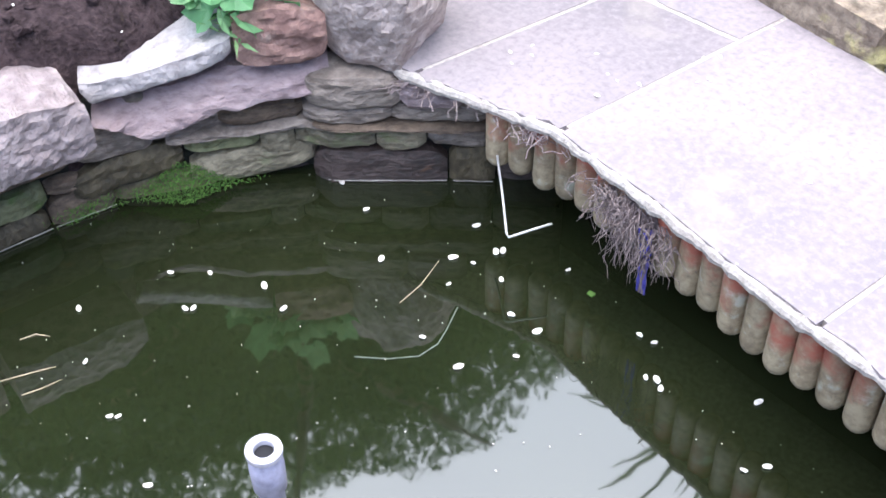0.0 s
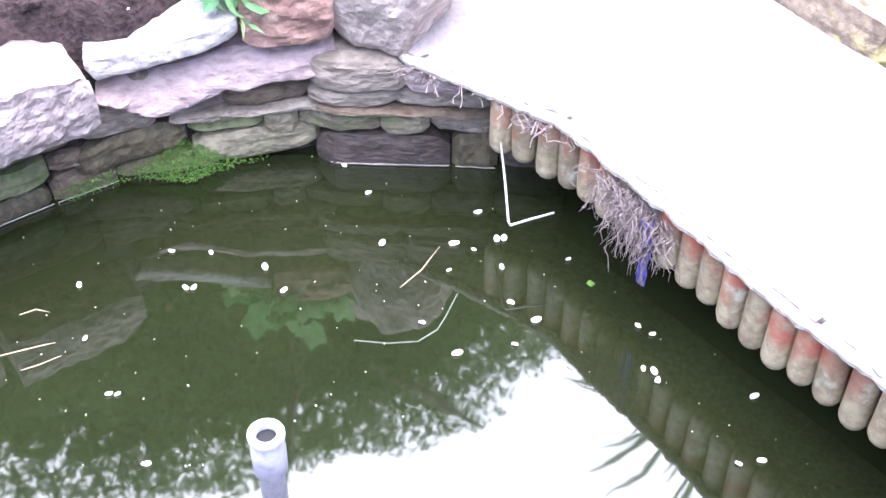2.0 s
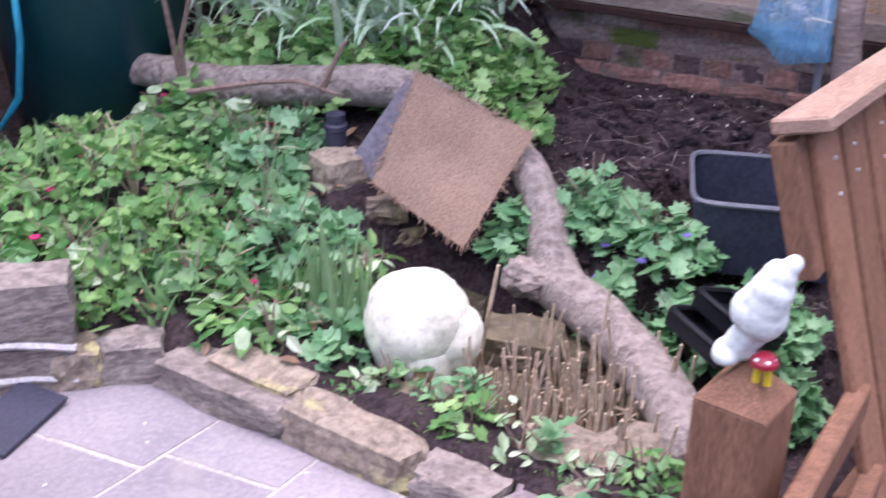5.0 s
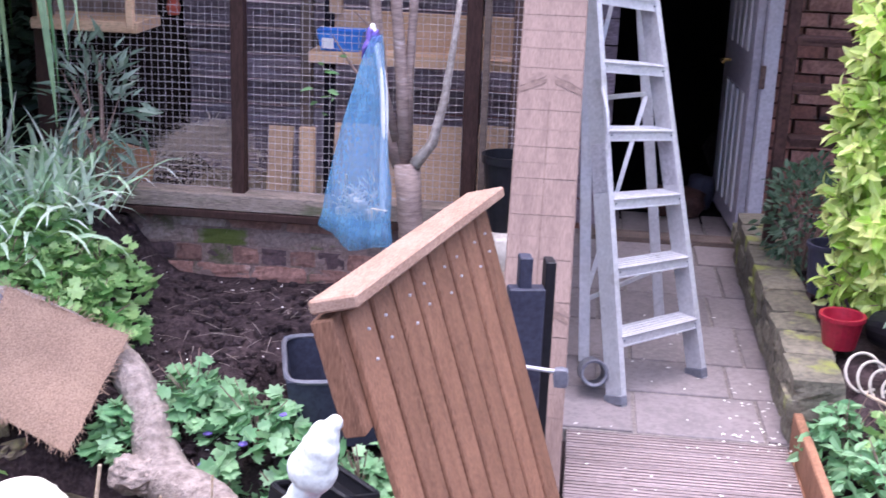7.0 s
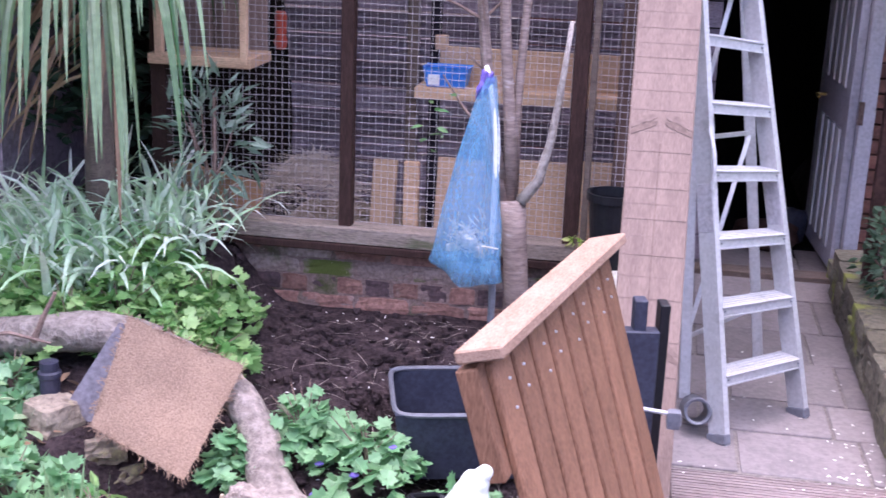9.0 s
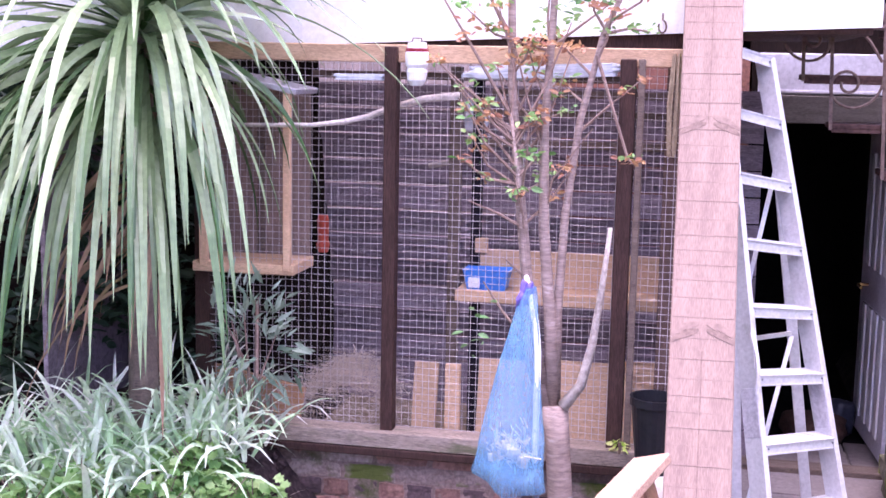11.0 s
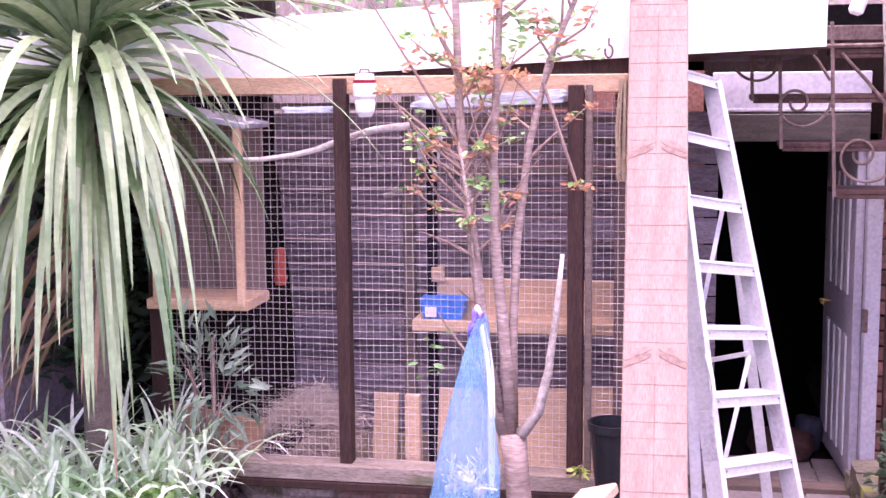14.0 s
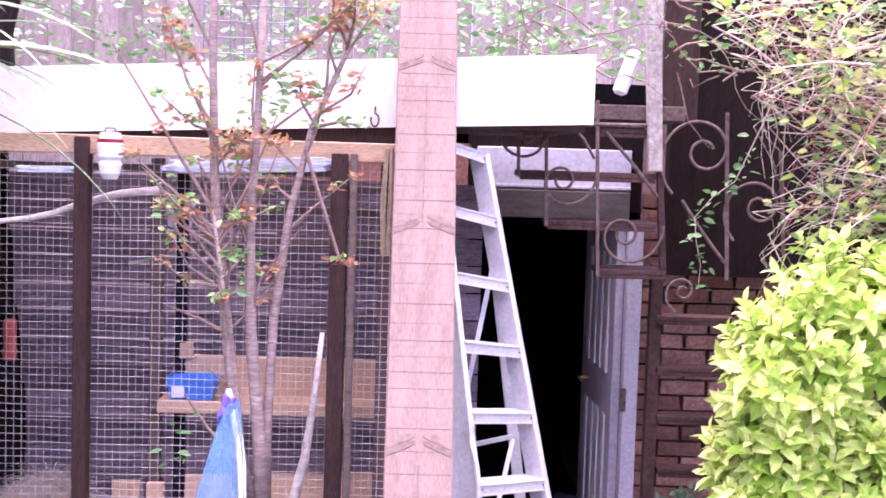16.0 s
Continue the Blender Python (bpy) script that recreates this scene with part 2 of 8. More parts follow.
    # dark shed timber; the same near-black paints the hedge's inner shade
    shedwood_and_shade=surf("dark_shed_timber_and_shade", (0.020, 0.012, 0.010), (0.010, 0.006, 0.005), 6, 0.8, 0.4, 50, vary=0.1, stretch=(5, 5, 0.7), spec=0.08),
    # store room walls: the room's shade is put into the base colour
    storeshade=surf("store_wall_painted_shade", (0.011, 0.009, 0.010), (0.006, 0.005, 0.006), 5, 0.9, 0.2, 40, vary=0.2, spec=0.05),
    aviaryboard=surf("aviary_boarding", (0.37, 0.295, 0.345), (0.17, 0.135, 0.16), 6, 0.85, 0.4, 50, vary=0.35, stretch=(1, 6, 6), spec=0.1),
    brick=surf("brick", (0.36, 0.19, 0.15), (0.20, 0.10, 0.08), 12, 0.9, 0.9, 60, vary=0.25, depth=0.006, spot=(0.40, 0.28, 0.24), spot_at=0.58, spot_scale=9),
    palebrick=surf("pale_weathered_brick", (0.48, 0.37, 0.325), (0.27, 0.185, 0.16), 12, 0.9, 0.7, 60, vary=0.25, depth=0.006, spot=(0.075, 0.09, 0.022), spot_at=0.52, spot_scale=5),
    deckwood=surf("worn_deck_board", (0.30, 0.238, 0.228), (0.20, 0.152, 0.147), 5, 0.8, 0.4, 50, vary=0.12, stretch=(0.8, 6, 6), depth=0.004),
    yardslab=surf("yard_flagstone", (0.255, 0.215, 0.215), (0.175, 0.15, 0.15), 2.5, 0.75, 0.2, 50, vary=0.16, depth=0.003, spot=(0.28, 0.25, 0.235), spot_at=0.64, spot_scale=4, contrast=0.035),
    yardjoint=surf("sandy_joint", (0.27, 0.235, 0.215), (0.15, 0.125, 0.115), 5, 0.9, 0.5, 60, vary=0),
    whitepaint=surf("white_paint", (0.86, 0.86, 0.86), (0.80, 0.80, 0.81), 3, 0.45, 0.1, 60, vary=0, contrast=0.04),
    greypaint=surf("grey_white_paint", (0.60, 0.58, 0.64), (0.50, 0.48, 0.54), 4, 0.5, 0.15, 60, vary=0, contrast=0.08),
    alu=surf("worn_aluminium", (0.62, 0.61, 0.63), (0.50, 0.49, 0.51), 8, 0.5, 0.2, 70, metal=0.3, vary=0.05, spot=(0.36, 0.35, 0.34), spot_at=0.64, spot_scale=8, contrast=0.04),
    ironred=surf("red_brown_iron", (0.095, 0.050, 0.045), (0.055, 0.030, 0.027), 12, 0.75, 0.4, 60, vary=0.1, spec=0.15),
    peach=surf("peach_petal", (0.85, 0.55, 0.40), (0.75, 0.42, 0.28), 20, 0.6, 0, 50, vary=0),
    iron=surf("rusty_iron", (0.20, 0.14, 0.125), (0.11, 0.07, 0.06), 12, 0.7, 0.4, 60, metal=0.1, vary=0.05, spec=0.2),
    wire=surf("galvanised_wire", (0.68, 0.62, 0.63), (0.54, 0.49, 0.50), 8, 0.5, 0.0, 60, metal=0.3, vary=0),
    black=surf("black_plastic", (0.016, 0.016, 0.020), (0.010, 0.010, 0.013), 6, 0.4, 0.1, 60, vary=0, contrast=0.05, spec=0.25),
    crate=surf("grey_black_plastic", (0.050, 0.054, 0.080), (0.032, 0.034, 0.054), 6, 0.45, 0.1, 60, vary=0, contrast=0.08, spec=0.25),
    greyrim=surf("grey_plastic_rim", (0.17, 0.175, 0.205), (0.12, 0.12, 0.145), 6, 0.45, 0.1, 60, vary=0, contrast=0.08),
    slate=surf("slate_tile", (0.045, 0.045, 0.075), (0.028, 0.028, 0.05), 6, 0.5, 0.2, 70, vary=0, contrast=0.1),
    teal=surf("teal_plastic", (0.0035, 0.040, 0.048), (0.0025, 0.030, 0.036), 4, 0.35, 0.05, 50, vary=0, contrast=0.05),
    hoseblue=surf("blue_hose", (0.02, 0.30, 0.45), (0.015, 0.24, 0.38), 8, 0.35, 0.0, 50, vary=0, contrast=0.05),
    pipegrey=surf("grey_pvc", (0.44, 0.43, 0.55), (0.34, 0.33, 0.44), 7, 0.4, 0.15, 50, vary=0, contrast=0.12),
    # tube colour dulled to imitate the haze of murky water over it
    dimline=surf("tube_dulled_as_submerged", (0.17, 0.20, 0.17), (0.10, 0.12, 0.09), 7, 0.5, 0.1, 50, vary=0),
    milkfilm=surf("milky_plastic_film", (0.66, 0.70, 0.78), (0.50, 0.54, 0.62), 9, 0.3, 0.3, 30, vary=0.1, contrast=0.1),
    orangered=surf("orange_red_plastic", (0.70, 0.10, 0.05), (0.55, 0.07, 0.035), 8, 0.4, 0.0, 60, vary=0, contrast=0.05),
    coir=surf("coir_mat", (0.38, 0.255, 0.18), (0.28, 0.18, 0.13), 7, 0.95, 0.8, 170, vary=0, depth=0.004, contrast=0.16, spot=(0.20, 0.115, 0.08), spot_at=0.66, spot_scale=14),
    bluenet=surf("blue_netting", (0.20, 0.46, 0.68), (0.08, 0.27, 0.50), 10, 0.7, 0.1, 90, vary=0, alpha=0.44, stretch=(3, 3, 0.5), contrast=0.05),
    petal=surf("petal", (0.82, 0.79, 0.74), (0.72, 0.66, 0.60), 20, 0.6, 0.1, 60, vary=0.15),
    red=surf("red_plastic", (0.34, 0.014, 0.035), (0.25, 0.01, 0.025), 8, 0.4, 0.0, 60, vary=0, contrast=0.05),
    blue=surf("blue_plastic", (0.04, 0.26, 0.78), (0.03, 0.19, 0.66), 8, 0.4, 0.0, 60, vary=0, contrast=0.05),
    straw=surf("straw", (0.40, 0.30, 0.20), (0.26, 0.19, 0.12), 10, 0.9, 0.5, 60, vary=0.1),
    statue=surf("painted_ornament", (0.72, 0.74, 0.68), (0.60, 0.63, 0.58), 8, 0.5, 0.2, 60, vary=0),
    house=surf("house_brick_shadow", (0.28, 0.125, 0.092), (0.17, 0.075, 0.06), 8, 0.9, 0.6, 60, vary=0.35, spot=(0.05, 0.035, 0.035), spot_at=0.6, spot_scale=9),
    cream=surf("cream_plastic", (0.62, 0.56, 0.48), (0.52, 0.46, 0.38), 8, 0.5, 0.0, 60, vary=0),
    brass=surf("brass", (0.55, 0.40, 0.14), (0.42, 0.30, 0.1), 9, 0.3, 0.0, 60, metal=0.9, vary=0),
    green=leafy("fresh_green_leaf", (0.06, 0.20, 0.06), (0.29, 0.47, 0.20)),
    fresh=leafy("yellow_green_leaf", (0.09, 0.26, 0.07), (0.33, 0.53, 0.19)),
    geranium=leafy("blue_green_leaf", (0.13, 0.32, 0.14), (0.31, 0.52, 0.28)),
    pale=leafy("variegated_leaf", (0.26, 0.42, 0.20), (0.62, 0.70, 0.50)),
    cloudy=leafy("cloudy_roof_sheet", (0.62, 0.62, 0.64), (0.70, 0.70, 0.72), 0.4, 0.5),
    lush=leafy("lush_weed_leaf", (0.11, 0.30, 0.08), (0.42, 0.62, 0.25)),
    cherrybark=surf("banded_cherry_bark", (0.37, 0.275, 0.24), (0.22, 0.155, 0.135), 5, 0.75, 0.6, 24, vary=0.05, stretch=(1, 1, 5), depth=0.006, spot=(0.46, 0.38, 0.35), spot_at=0.60, spot_scale=9),
    lintelgrey=surf("grey_lintel_timber", (0.135, 0.118, 0.110), (0.080, 0.068, 0.062), 6, 0.85, 0.5, 50, vary=0, stretch=(1, 6, 6), spec=0.2),
    slategrey=surf("lilac_grey_slate", (0.26, 0.235, 0.27), (0.17, 0.15, 0.18), 7, 0.7, 0.3, 50, vary=0),
    litter=leafy("dead_leaf", (0.22, 0.12, 0.07), (0.44, 0.30, 0.20), 0.8, 0.1),
    lime=leafy("lime_leaf", (0.30, 0.54, 0.06), (0.93, 0.97, 0.40), 0.4, 0.5),
    darkleaf=leafy("dark_ivy_leaf", (0.012, 0.038, 0.022), (0.045, 0.095, 0.055)),
    hebe=leafy("mid_green_leaf", (0.05, 0.11, 0.06), (0.16, 0.25, 0.16)),
    strap=leafy("cordyline_leaf", (0.045, 0.115, 0.035), (0.36, 0.47, 0.27), 0.24, 0.2, True),
    grass=leafy("striped_grass_leaf", (0.36, 0.62, 0.30), (0.96, 0.98, 0.90), 0.45, 0.25),
    iris=leafy("blade_leaf", (0.13, 0.26, 0.10), (0.33, 0.48, 0.26), 0.45, 0.35),
    greyleaf=leafy("grey_green_leaf", (0.15, 0.25, 0.17), (0.36, 0.46, 0.36)),
    rust=leafy("bronze_young_leaf", (0.32, 0.13, 0.09), (0.60, 0.36, 0.17)),
    tree=leafy("tree_leaf", (0.07, 0.135, 0.05), (0.125, 0.21, 0.08)),
    drygrass=leafy("dry_creeper", (0.52, 0.42, 0.33), (0.78, 0.66, 0.56), 0.8, 0.1),
    pink=surf("pink_flower", (0.62, 0.02, 0.16), (0.5, 0.015, 0.12), 20, 0.5, 0, 50, vary=0),
    yellow=surf("yellow_flower", (0.72, 0.52, 0.02), (0.62, 0.44, 0.02), 20, 0.5, 0, 50, vary=0),
    violet=surf("violet_flower", (0.22, 0.16, 0.55), (0.18, 0.12, 0.45), 20, 0.5, 0, 50, vary=0),
    rootweed=surf("matted_root", (0.31, 0.25, 0.24), (0.16, 0.12, 0.13), 20, 0.9, 0.4, 70, vary=0.1),
    bluefibre=surf("blue_fibre", (0.09, 0.08, 0.42), (0.06, 0.05, 0.30), 15, 0.7, 0.2, 70, vary=0),
)

# green pond water: a glossy, slightly wavy sheet, murky beneath
wm = bpy.data.materials.new("pond_water")
wm.use_nodes = True
_n, _l = wm.node_tree.nodes, wm.node_tree.links
_b = _n["Principled BSDF"]
_b.inputs["Roughness"].default_value = 0.03
_b.inputs["IOR"].default_value = 1.62
_b.inputs["Specular IOR Level"].default_value = 0.95
_tc, _nz, _bp, _mx, _n2 = _n.new("ShaderNodeTexCoord"), _n.new("ShaderNodeTexNoise"), _n.new("ShaderNodeBump"), _n.new("ShaderNodeMix"), _n.new("ShaderNodeTexNoise")
_nz.inputs["Scale"].default_value = 7
_nz.inputs["Detail"].default_value = 2
_bp.inputs["Strength"].default_value = 0.018
_bp.inputs["Distance"].default_value = 0.02
_n2.inputs["Scale"].default_value = 2.5
_mx.data_type = "RGBA"
_mx.inputs[6].default_value, _mx.inputs[7].default_value = (0.0080, 0.0102, 0.0042, 1), (0.0175, 0.0225, 0.009, 1)
_l.new(_tc.outputs["Object"], _nz.inputs["Vector"])
_l.new(_tc.outputs["Object"], _n2.inputs["Vector"])
_l.new(_n2.outputs[0], _mx.inputs[0])
_l.new(_mx.outputs[2], _b.inputs["Base Color"])
_l.new(_nz.outputs[0], _bp.inputs["Height"])
_l.new(_bp.outputs[0], _b.inputs["Normal"])
M["water"] = wm


# ---- building helpers ----
ORIGIN = {}


def thing(name, at, label, category, group="", kind=""):
    ob = new(name)
    ob.empty_display_size = 0.05
    ob.location = at
    ORIGIN[ob.name] = Vector(at)
    return tagged(ob, label, category, group, kind)


def link(name, bm, material, at, smooth=False):
    me = bpy.data.meshes.new(name)
    bmesh.ops.recalc_face_normals(bm, faces=bm.faces)
    bm.transform(Matrix.Translation(-Vector(at)))
    bm.to_mesh(me)
    bm.free()
    me.materials.append(M[material])
    if smooth:
        me.polygons.foreach_set("use_smooth", [True] * len(me.polygons))
    return me


STUFF = {"stalk_tuft", "twig_frame", "twig_cluster", "bloom", "root_tangle", "fibre_strand", "foliage", "leaf_mass", "dry_stem_tangle", "bramble_tangle", "dry_grass", "leaf_litter", "leaf_crown", "dead_leaf_skirt", "crown", "wire_mesh"}


def part(name, bm, material, parent, label="", smooth=False):
    """One mesh under a thing or a part; the mesh is given in world metres."""
    at = ORIGIN[parent.name]
    ob = new(name, link(name, bm, material, at, smooth))
    ob.parent = parent
    ORIGIN[ob.name] = at
    return tagged(ob, label, kind="stuff" if name in STUFF else "")


def solo(name, bm, material, label, category, at=(0, 0, 0), group="", kind="", smooth=False):
    """A thing that is one mesh."""
    ob = new(name, link(name, bm, material, at, smooth))
    ob.location = at
    ORIGIN[ob.name] = Vector(at)
    return tagged(ob, label, category, group, kind)


def from_arrays(name, verts, faces, material, parent=None, label="", category="", kind="", group="", smooth=False):
    """A mesh from arrays in world metres: a part under parent, or a thing."""
    me = bpy.data.meshes.new(name)
    at = ORIGIN[parent.name] if parent else Vector((0, 0, 0))
    v = np.asarray(verts, float) - np.array(at)
    me.from_pydata(v.tolist(), [], faces)
    me.materials.append(M[material])
    if smooth:
        me.polygons.foreach_set("use_smooth", [True] * len(me.polygons))
    ob = new(name, me)
    if parent:
        ob.parent = parent
    ORIGIN[ob.name] = at
    return tagged(ob, label, category, group, "stuff" if name in STUFF else kind)


def box(bm, centre, size, turn=None, bevel=0.0):
    m = Matrix.Translation(centre) @ (turn if turn else Matrix.Identity(4)) @ Matrix.Diagonal((*size, 1))
    made = bmesh.ops.create_cube(bm, size=1.0, matrix=m)["verts"]
    if bevel:
        edges = list({e for v in made for e in v.link_edges})
        bmesh.ops.bevel(bm, geom=edges, offset=bevel, segments=1, affect="EDGES")
    return bm


def beam(bm, a, b, width, thick, up=(0, 0, 1), bevel=0.0):
    """A bar of rectangular section from a to b; width across, thick along up."""
    a, b = Vector(a), Vector(b)
    z = (b - a).normalized()
    x = z.cross(Vector(up)).normalized()
    y = z.cross(x)
    turn = Matrix((x, y, z)).transposed().to_4x4()
    return box(bm, (a + b) / 2, (width, thick, (b - a).length), turn, bevel)


def tube(bm, points, radii, sides=8, caps=True):
    """A round bar through points."""
    pts = [Vector(p) for p in points]
    if isinstance(radii, (int, float)):
        radii = [radii] * len(pts)
    rings = []
    ref = Vector((0.31, 0.2, 0.93))
    for i, p in enumerate(pts):
        d = (pts[min(i + 1, len(pts) - 1)] - pts[max(i - 1, 0)]).normalized()
        x = d.cross(ref)
        if x.length < 0.05:
            x = d.cross(Vector((1, 0, 0)))
        x.normalize()
        y = d.cross(x)
        ref = -y if abs(d.dot(ref)) > 0.98 else ref
        rings.append([bm.verts.new(p + radii[i] * (math.cos(2 * math.pi * k / sides) * x + math.sin(2 * math.pi * k / sides) * y)) for k in range(sides)])
    for r, s in zip(rings, rings[1:]):
        for k in range(sides):
            bm.faces.new((r[k], r[(k + 1) % sides], s[(k + 1) % sides], s[k]))
    if caps:
        bm.faces.new(rings[0][::-1])
        bm.faces.new(rings[-1])
    return bm


def lathe(bm, centre, profile, sides=24, lean=None):
    """A turned body: profile of (radius, height)."""
    rings = []
    m = Matrix.Translation(centre) @ (lean if lean else Matrix.Identity(4))
    for r, z in profile:
        rings.append([bm.verts.new(m @ Vector((r * math.cos(2 * math.pi * k / sides), r * math.sin(2 * math.pi * k / sides), z))) for k in range(sides)])
    for a, b in zip(rings, rings[1:]):
        for k in range(sides):
            bm.faces.new((a[k], a[(k + 1) % sides], b[(k + 1) % sides], b[k]))
    return bm


def prism(bm, poly, z0, z1):
    """A flat piece with the outline poly between two heights."""
    lo, hi = [bm.verts.new((x, y, z0)) for x, y in poly], [bm.verts.new((x, y, z1)) for x, y in poly]
    bm.faces.new(lo[::-1])
    bm.faces.new(hi)
    for k in range(len(poly)):
        j = (k + 1) % len(poly)
        bm.faces.new((lo[k], lo[j], hi[j], hi[k]))
    return bm


def rock(bm, centre, size, turn=None, seed=1.0, rough=0.22, cuts=4, square=0.55, layers=0.0):
    """A broken stone: a rounded block with facets, dents and, with layers, bedding ridges."""
    faces, grid = cuts + 1, {}
    made = []

    def corner(i, j, k):
        if (i, j, k) not in grid:
            grid[i, j, k] = bm.verts.new((2 * i / faces - 1, 2 * j / faces - 1, 2 * k / faces - 1))
            made.append(grid[i, j, k])
        return grid[i, j, k]

    for u in range(faces):
        for w in range(faces):
            for lo in (0, faces):
                quads = (((lo, u, w), (lo, u + 1, w), (lo, u + 1, w + 1), (lo, u, w + 1)), ((u, lo, w), (u + 1, lo, w), (u + 1, lo, w + 1), (u, lo, w + 1)), ((u, w, lo), (u + 1, w, lo), (u + 1, w + 1, lo), (u, w + 1, lo)))
                for q in quads:
                    bm.faces.new([corner(*c) for c in q])
    m = Matrix.Translation(centre) @ (turn if turn else Matrix.Identity(4)) @ Matrix.Diagonal((size[0] / 2, size[1] / 2, size[2] / 2, 1))
    off = Vector((seed * 3.7, seed * 1.3, seed * 2.1))
    for v in made:
        p = v.co.copy()
        q = p.normalized() * (1.25 - 0.25 * square)
        p = p * square + q * (1 - square)
        k = 1 + rough * (noise.noise(p * 1.1 + off) + 0.5 * noise.noise(p * 2.7 + off) + 0.25 * noise.noise(p * 6 + off))
        if layers:
            k += layers * math.sin(p.z * 9 + 2.0 * noise.noise(p * 1.5 + off))
        v.co = m @ (p * k)
    return bm


LEAF = {
    "oval": ([(0, 0, 0), (0.3, 0.24, 0.06), (0.68, 0.2, 0.04), (1, 0, -0.08), (0.68, -0.2, 0.04), (0.3, -0.24, 0.06), (0.5, 0, -0.02)],
             [(0, 6, 1), (1, 6, 2), (2, 6, 3), (3, 6, 4), (4, 6, 5), (5, 6, 0)]),
    "lance": ([(0, 0, 0), (0.35, 0.11, 0.03), (1, 0, -0.12), (0.35, -0.11, 0.03), (0.5, 0, -0.01)], [(0, 4, 1), (1, 4, 2), (2, 4, 3), (3, 4, 0)]),
    "lobed": ([(0.45, 0, -0.05), (0, 0.05, 0), (0.1, 0.42, 0.04), (0.32, 0.3, 0), (0.52, 0.52, 0.05), (0.66, 0.26, 0), (0.9, 0.26, 0.03), (0.82, 0.06, 0), (1.05, 0, 0),
               (0.82, -0.06, 0), (0.9, -0.26, 0.03), (0.66, -0.26, 0), (0.52, -0.52, 0.05), (0.32, -0.3, 0), (0.1, -0.42, 0.04), (0, -0.05, 0)],
              [(0, k, k + 1) for k in range(1, 15)] + [(0, 15, 1)]),
}
_rim = [(0.5 + (0.50 + 0.10 * math.cos(5 * (a - math.pi))) * math.cos(a) * (0.55 if k in (0, 15) else 1), (0.50 + 0.10 * math.cos(5 * (a - math.pi))) * math.sin(a), 0.07 * math.cos(5 * (a - math.pi))) for k, a in enumerate(np.linspace(math.pi + 0.2, 3 * math.pi - 0.2, 16))]
LEAF["leaf5"] = ([(0.42, 0.0, -0.07), *_rim], [(0, k, k + 1) for k in range(1, 16)] + [(0, 16, 1)])


def scatter_leaves(rng, centres, size, shape, up=0.5, spread=1.0, outward=None):
    """Leaves at the given places, facing mostly up (up near 1) or every way (0)."""
    verts, faces = [], []
    base, tris = LEAF[shape]
    base = np.array(base)
    for i, c in enumerate(centres):
        a = rng.uniform(0, 2 * math.pi)
        d = np.array([math.cos(a), math.sin(a), rng.uniform(-0.7, 0.5) * spread])
        if outward is not None:
            o = np.array(c) - np.array(outward)
            d = d * 0.7 + o / (np.linalg.norm(o) + 1e-6)
        d /= np.linalg.norm(d)
        nrm = np.array([rng.normal() * (1 - up), rng.normal() * (1 - up), up + abs(rng.normal()) * 0.3])
        y = np.cross(nrm, d)
        y /= np.linalg.norm(y) + 1e-9
        z = np.cross(d, y)
        s = size * rng.uniform(0.65, 1.3)
        p = (base[:, :1] * d + base[:, 1:2] * y + base[:, 2:] * z) * s + np.array(c)
        k = len(verts)
        verts.extend(p.tolist())
        faces.extend(tuple(k + j for j in f) for f in tris)
    return verts, faces


def blade(verts, faces, root, direction, length, width, droop, segs=6, fold=0.15, twist=0.0):
    """A strap leaf that rises along direction and bends down by its own weight."""
    d = np.array(direction, float)
    d /= np.linalg.norm(d)
    side = np.cross(d, (0, 0, 1.0))
    side /= np.linalg.norm(side) + 1e-9
    if twist:
        side = side * math.cos(twist) + np.cross(d, side) * math.sin(twist)
    p = np.array(root, float)
    k0 = len(verts)
    for i in range(segs + 1):
        f = i / segs
        w = width * (0.55 + 0.45 * min(1, 4 * f)) * (1 - f) ** 0.55 if i < segs else width * 0.03
        nrm = np.cross(side, d)
        verts.extend([(p - side * w / 2 + nrm * w * fold).tolist(), p.tolist(), (p + side * w / 2 + nrm * w * fold).tolist()])
        d = d + np.array([0, 0, -droop / segs * (0.3 + 1.4 * f)])
        d /= np.linalg.norm(d)
        p = p + d * length / segs
    for i in range(segs):
        a, b = k0 + 3 * i, k0 + 3 * i + 3
        faces.extend([(a, a + 1, b + 1, b), (a + 1, a + 2, b + 2, b + 1)])


def mound(rng, centre, radius, height, count, shell=0.5):
    """Places for leaves in a low uneven mound."""
    out = []
    for _ in range(count):
        a, r = rng.uniform(0, 2 * math.pi), radius * math.sqrt(rng.uniform(0, 1))
        top = height * (1 - (r / radius) ** 2 * 0.75) * (0.8 + 0.35 * noise.noise(Vector((centre[0] * 9 + math.cos(a) * r * 12, centre[1] * 9 + math.sin(a) * r * 12, 3))))
        out.append((centre[0] + r * math.cos(a), centre[1] + r * math.sin(a), centre[2] + top * (1 - shell * rng.uniform(0, 1) ** 1.5)))
    return out


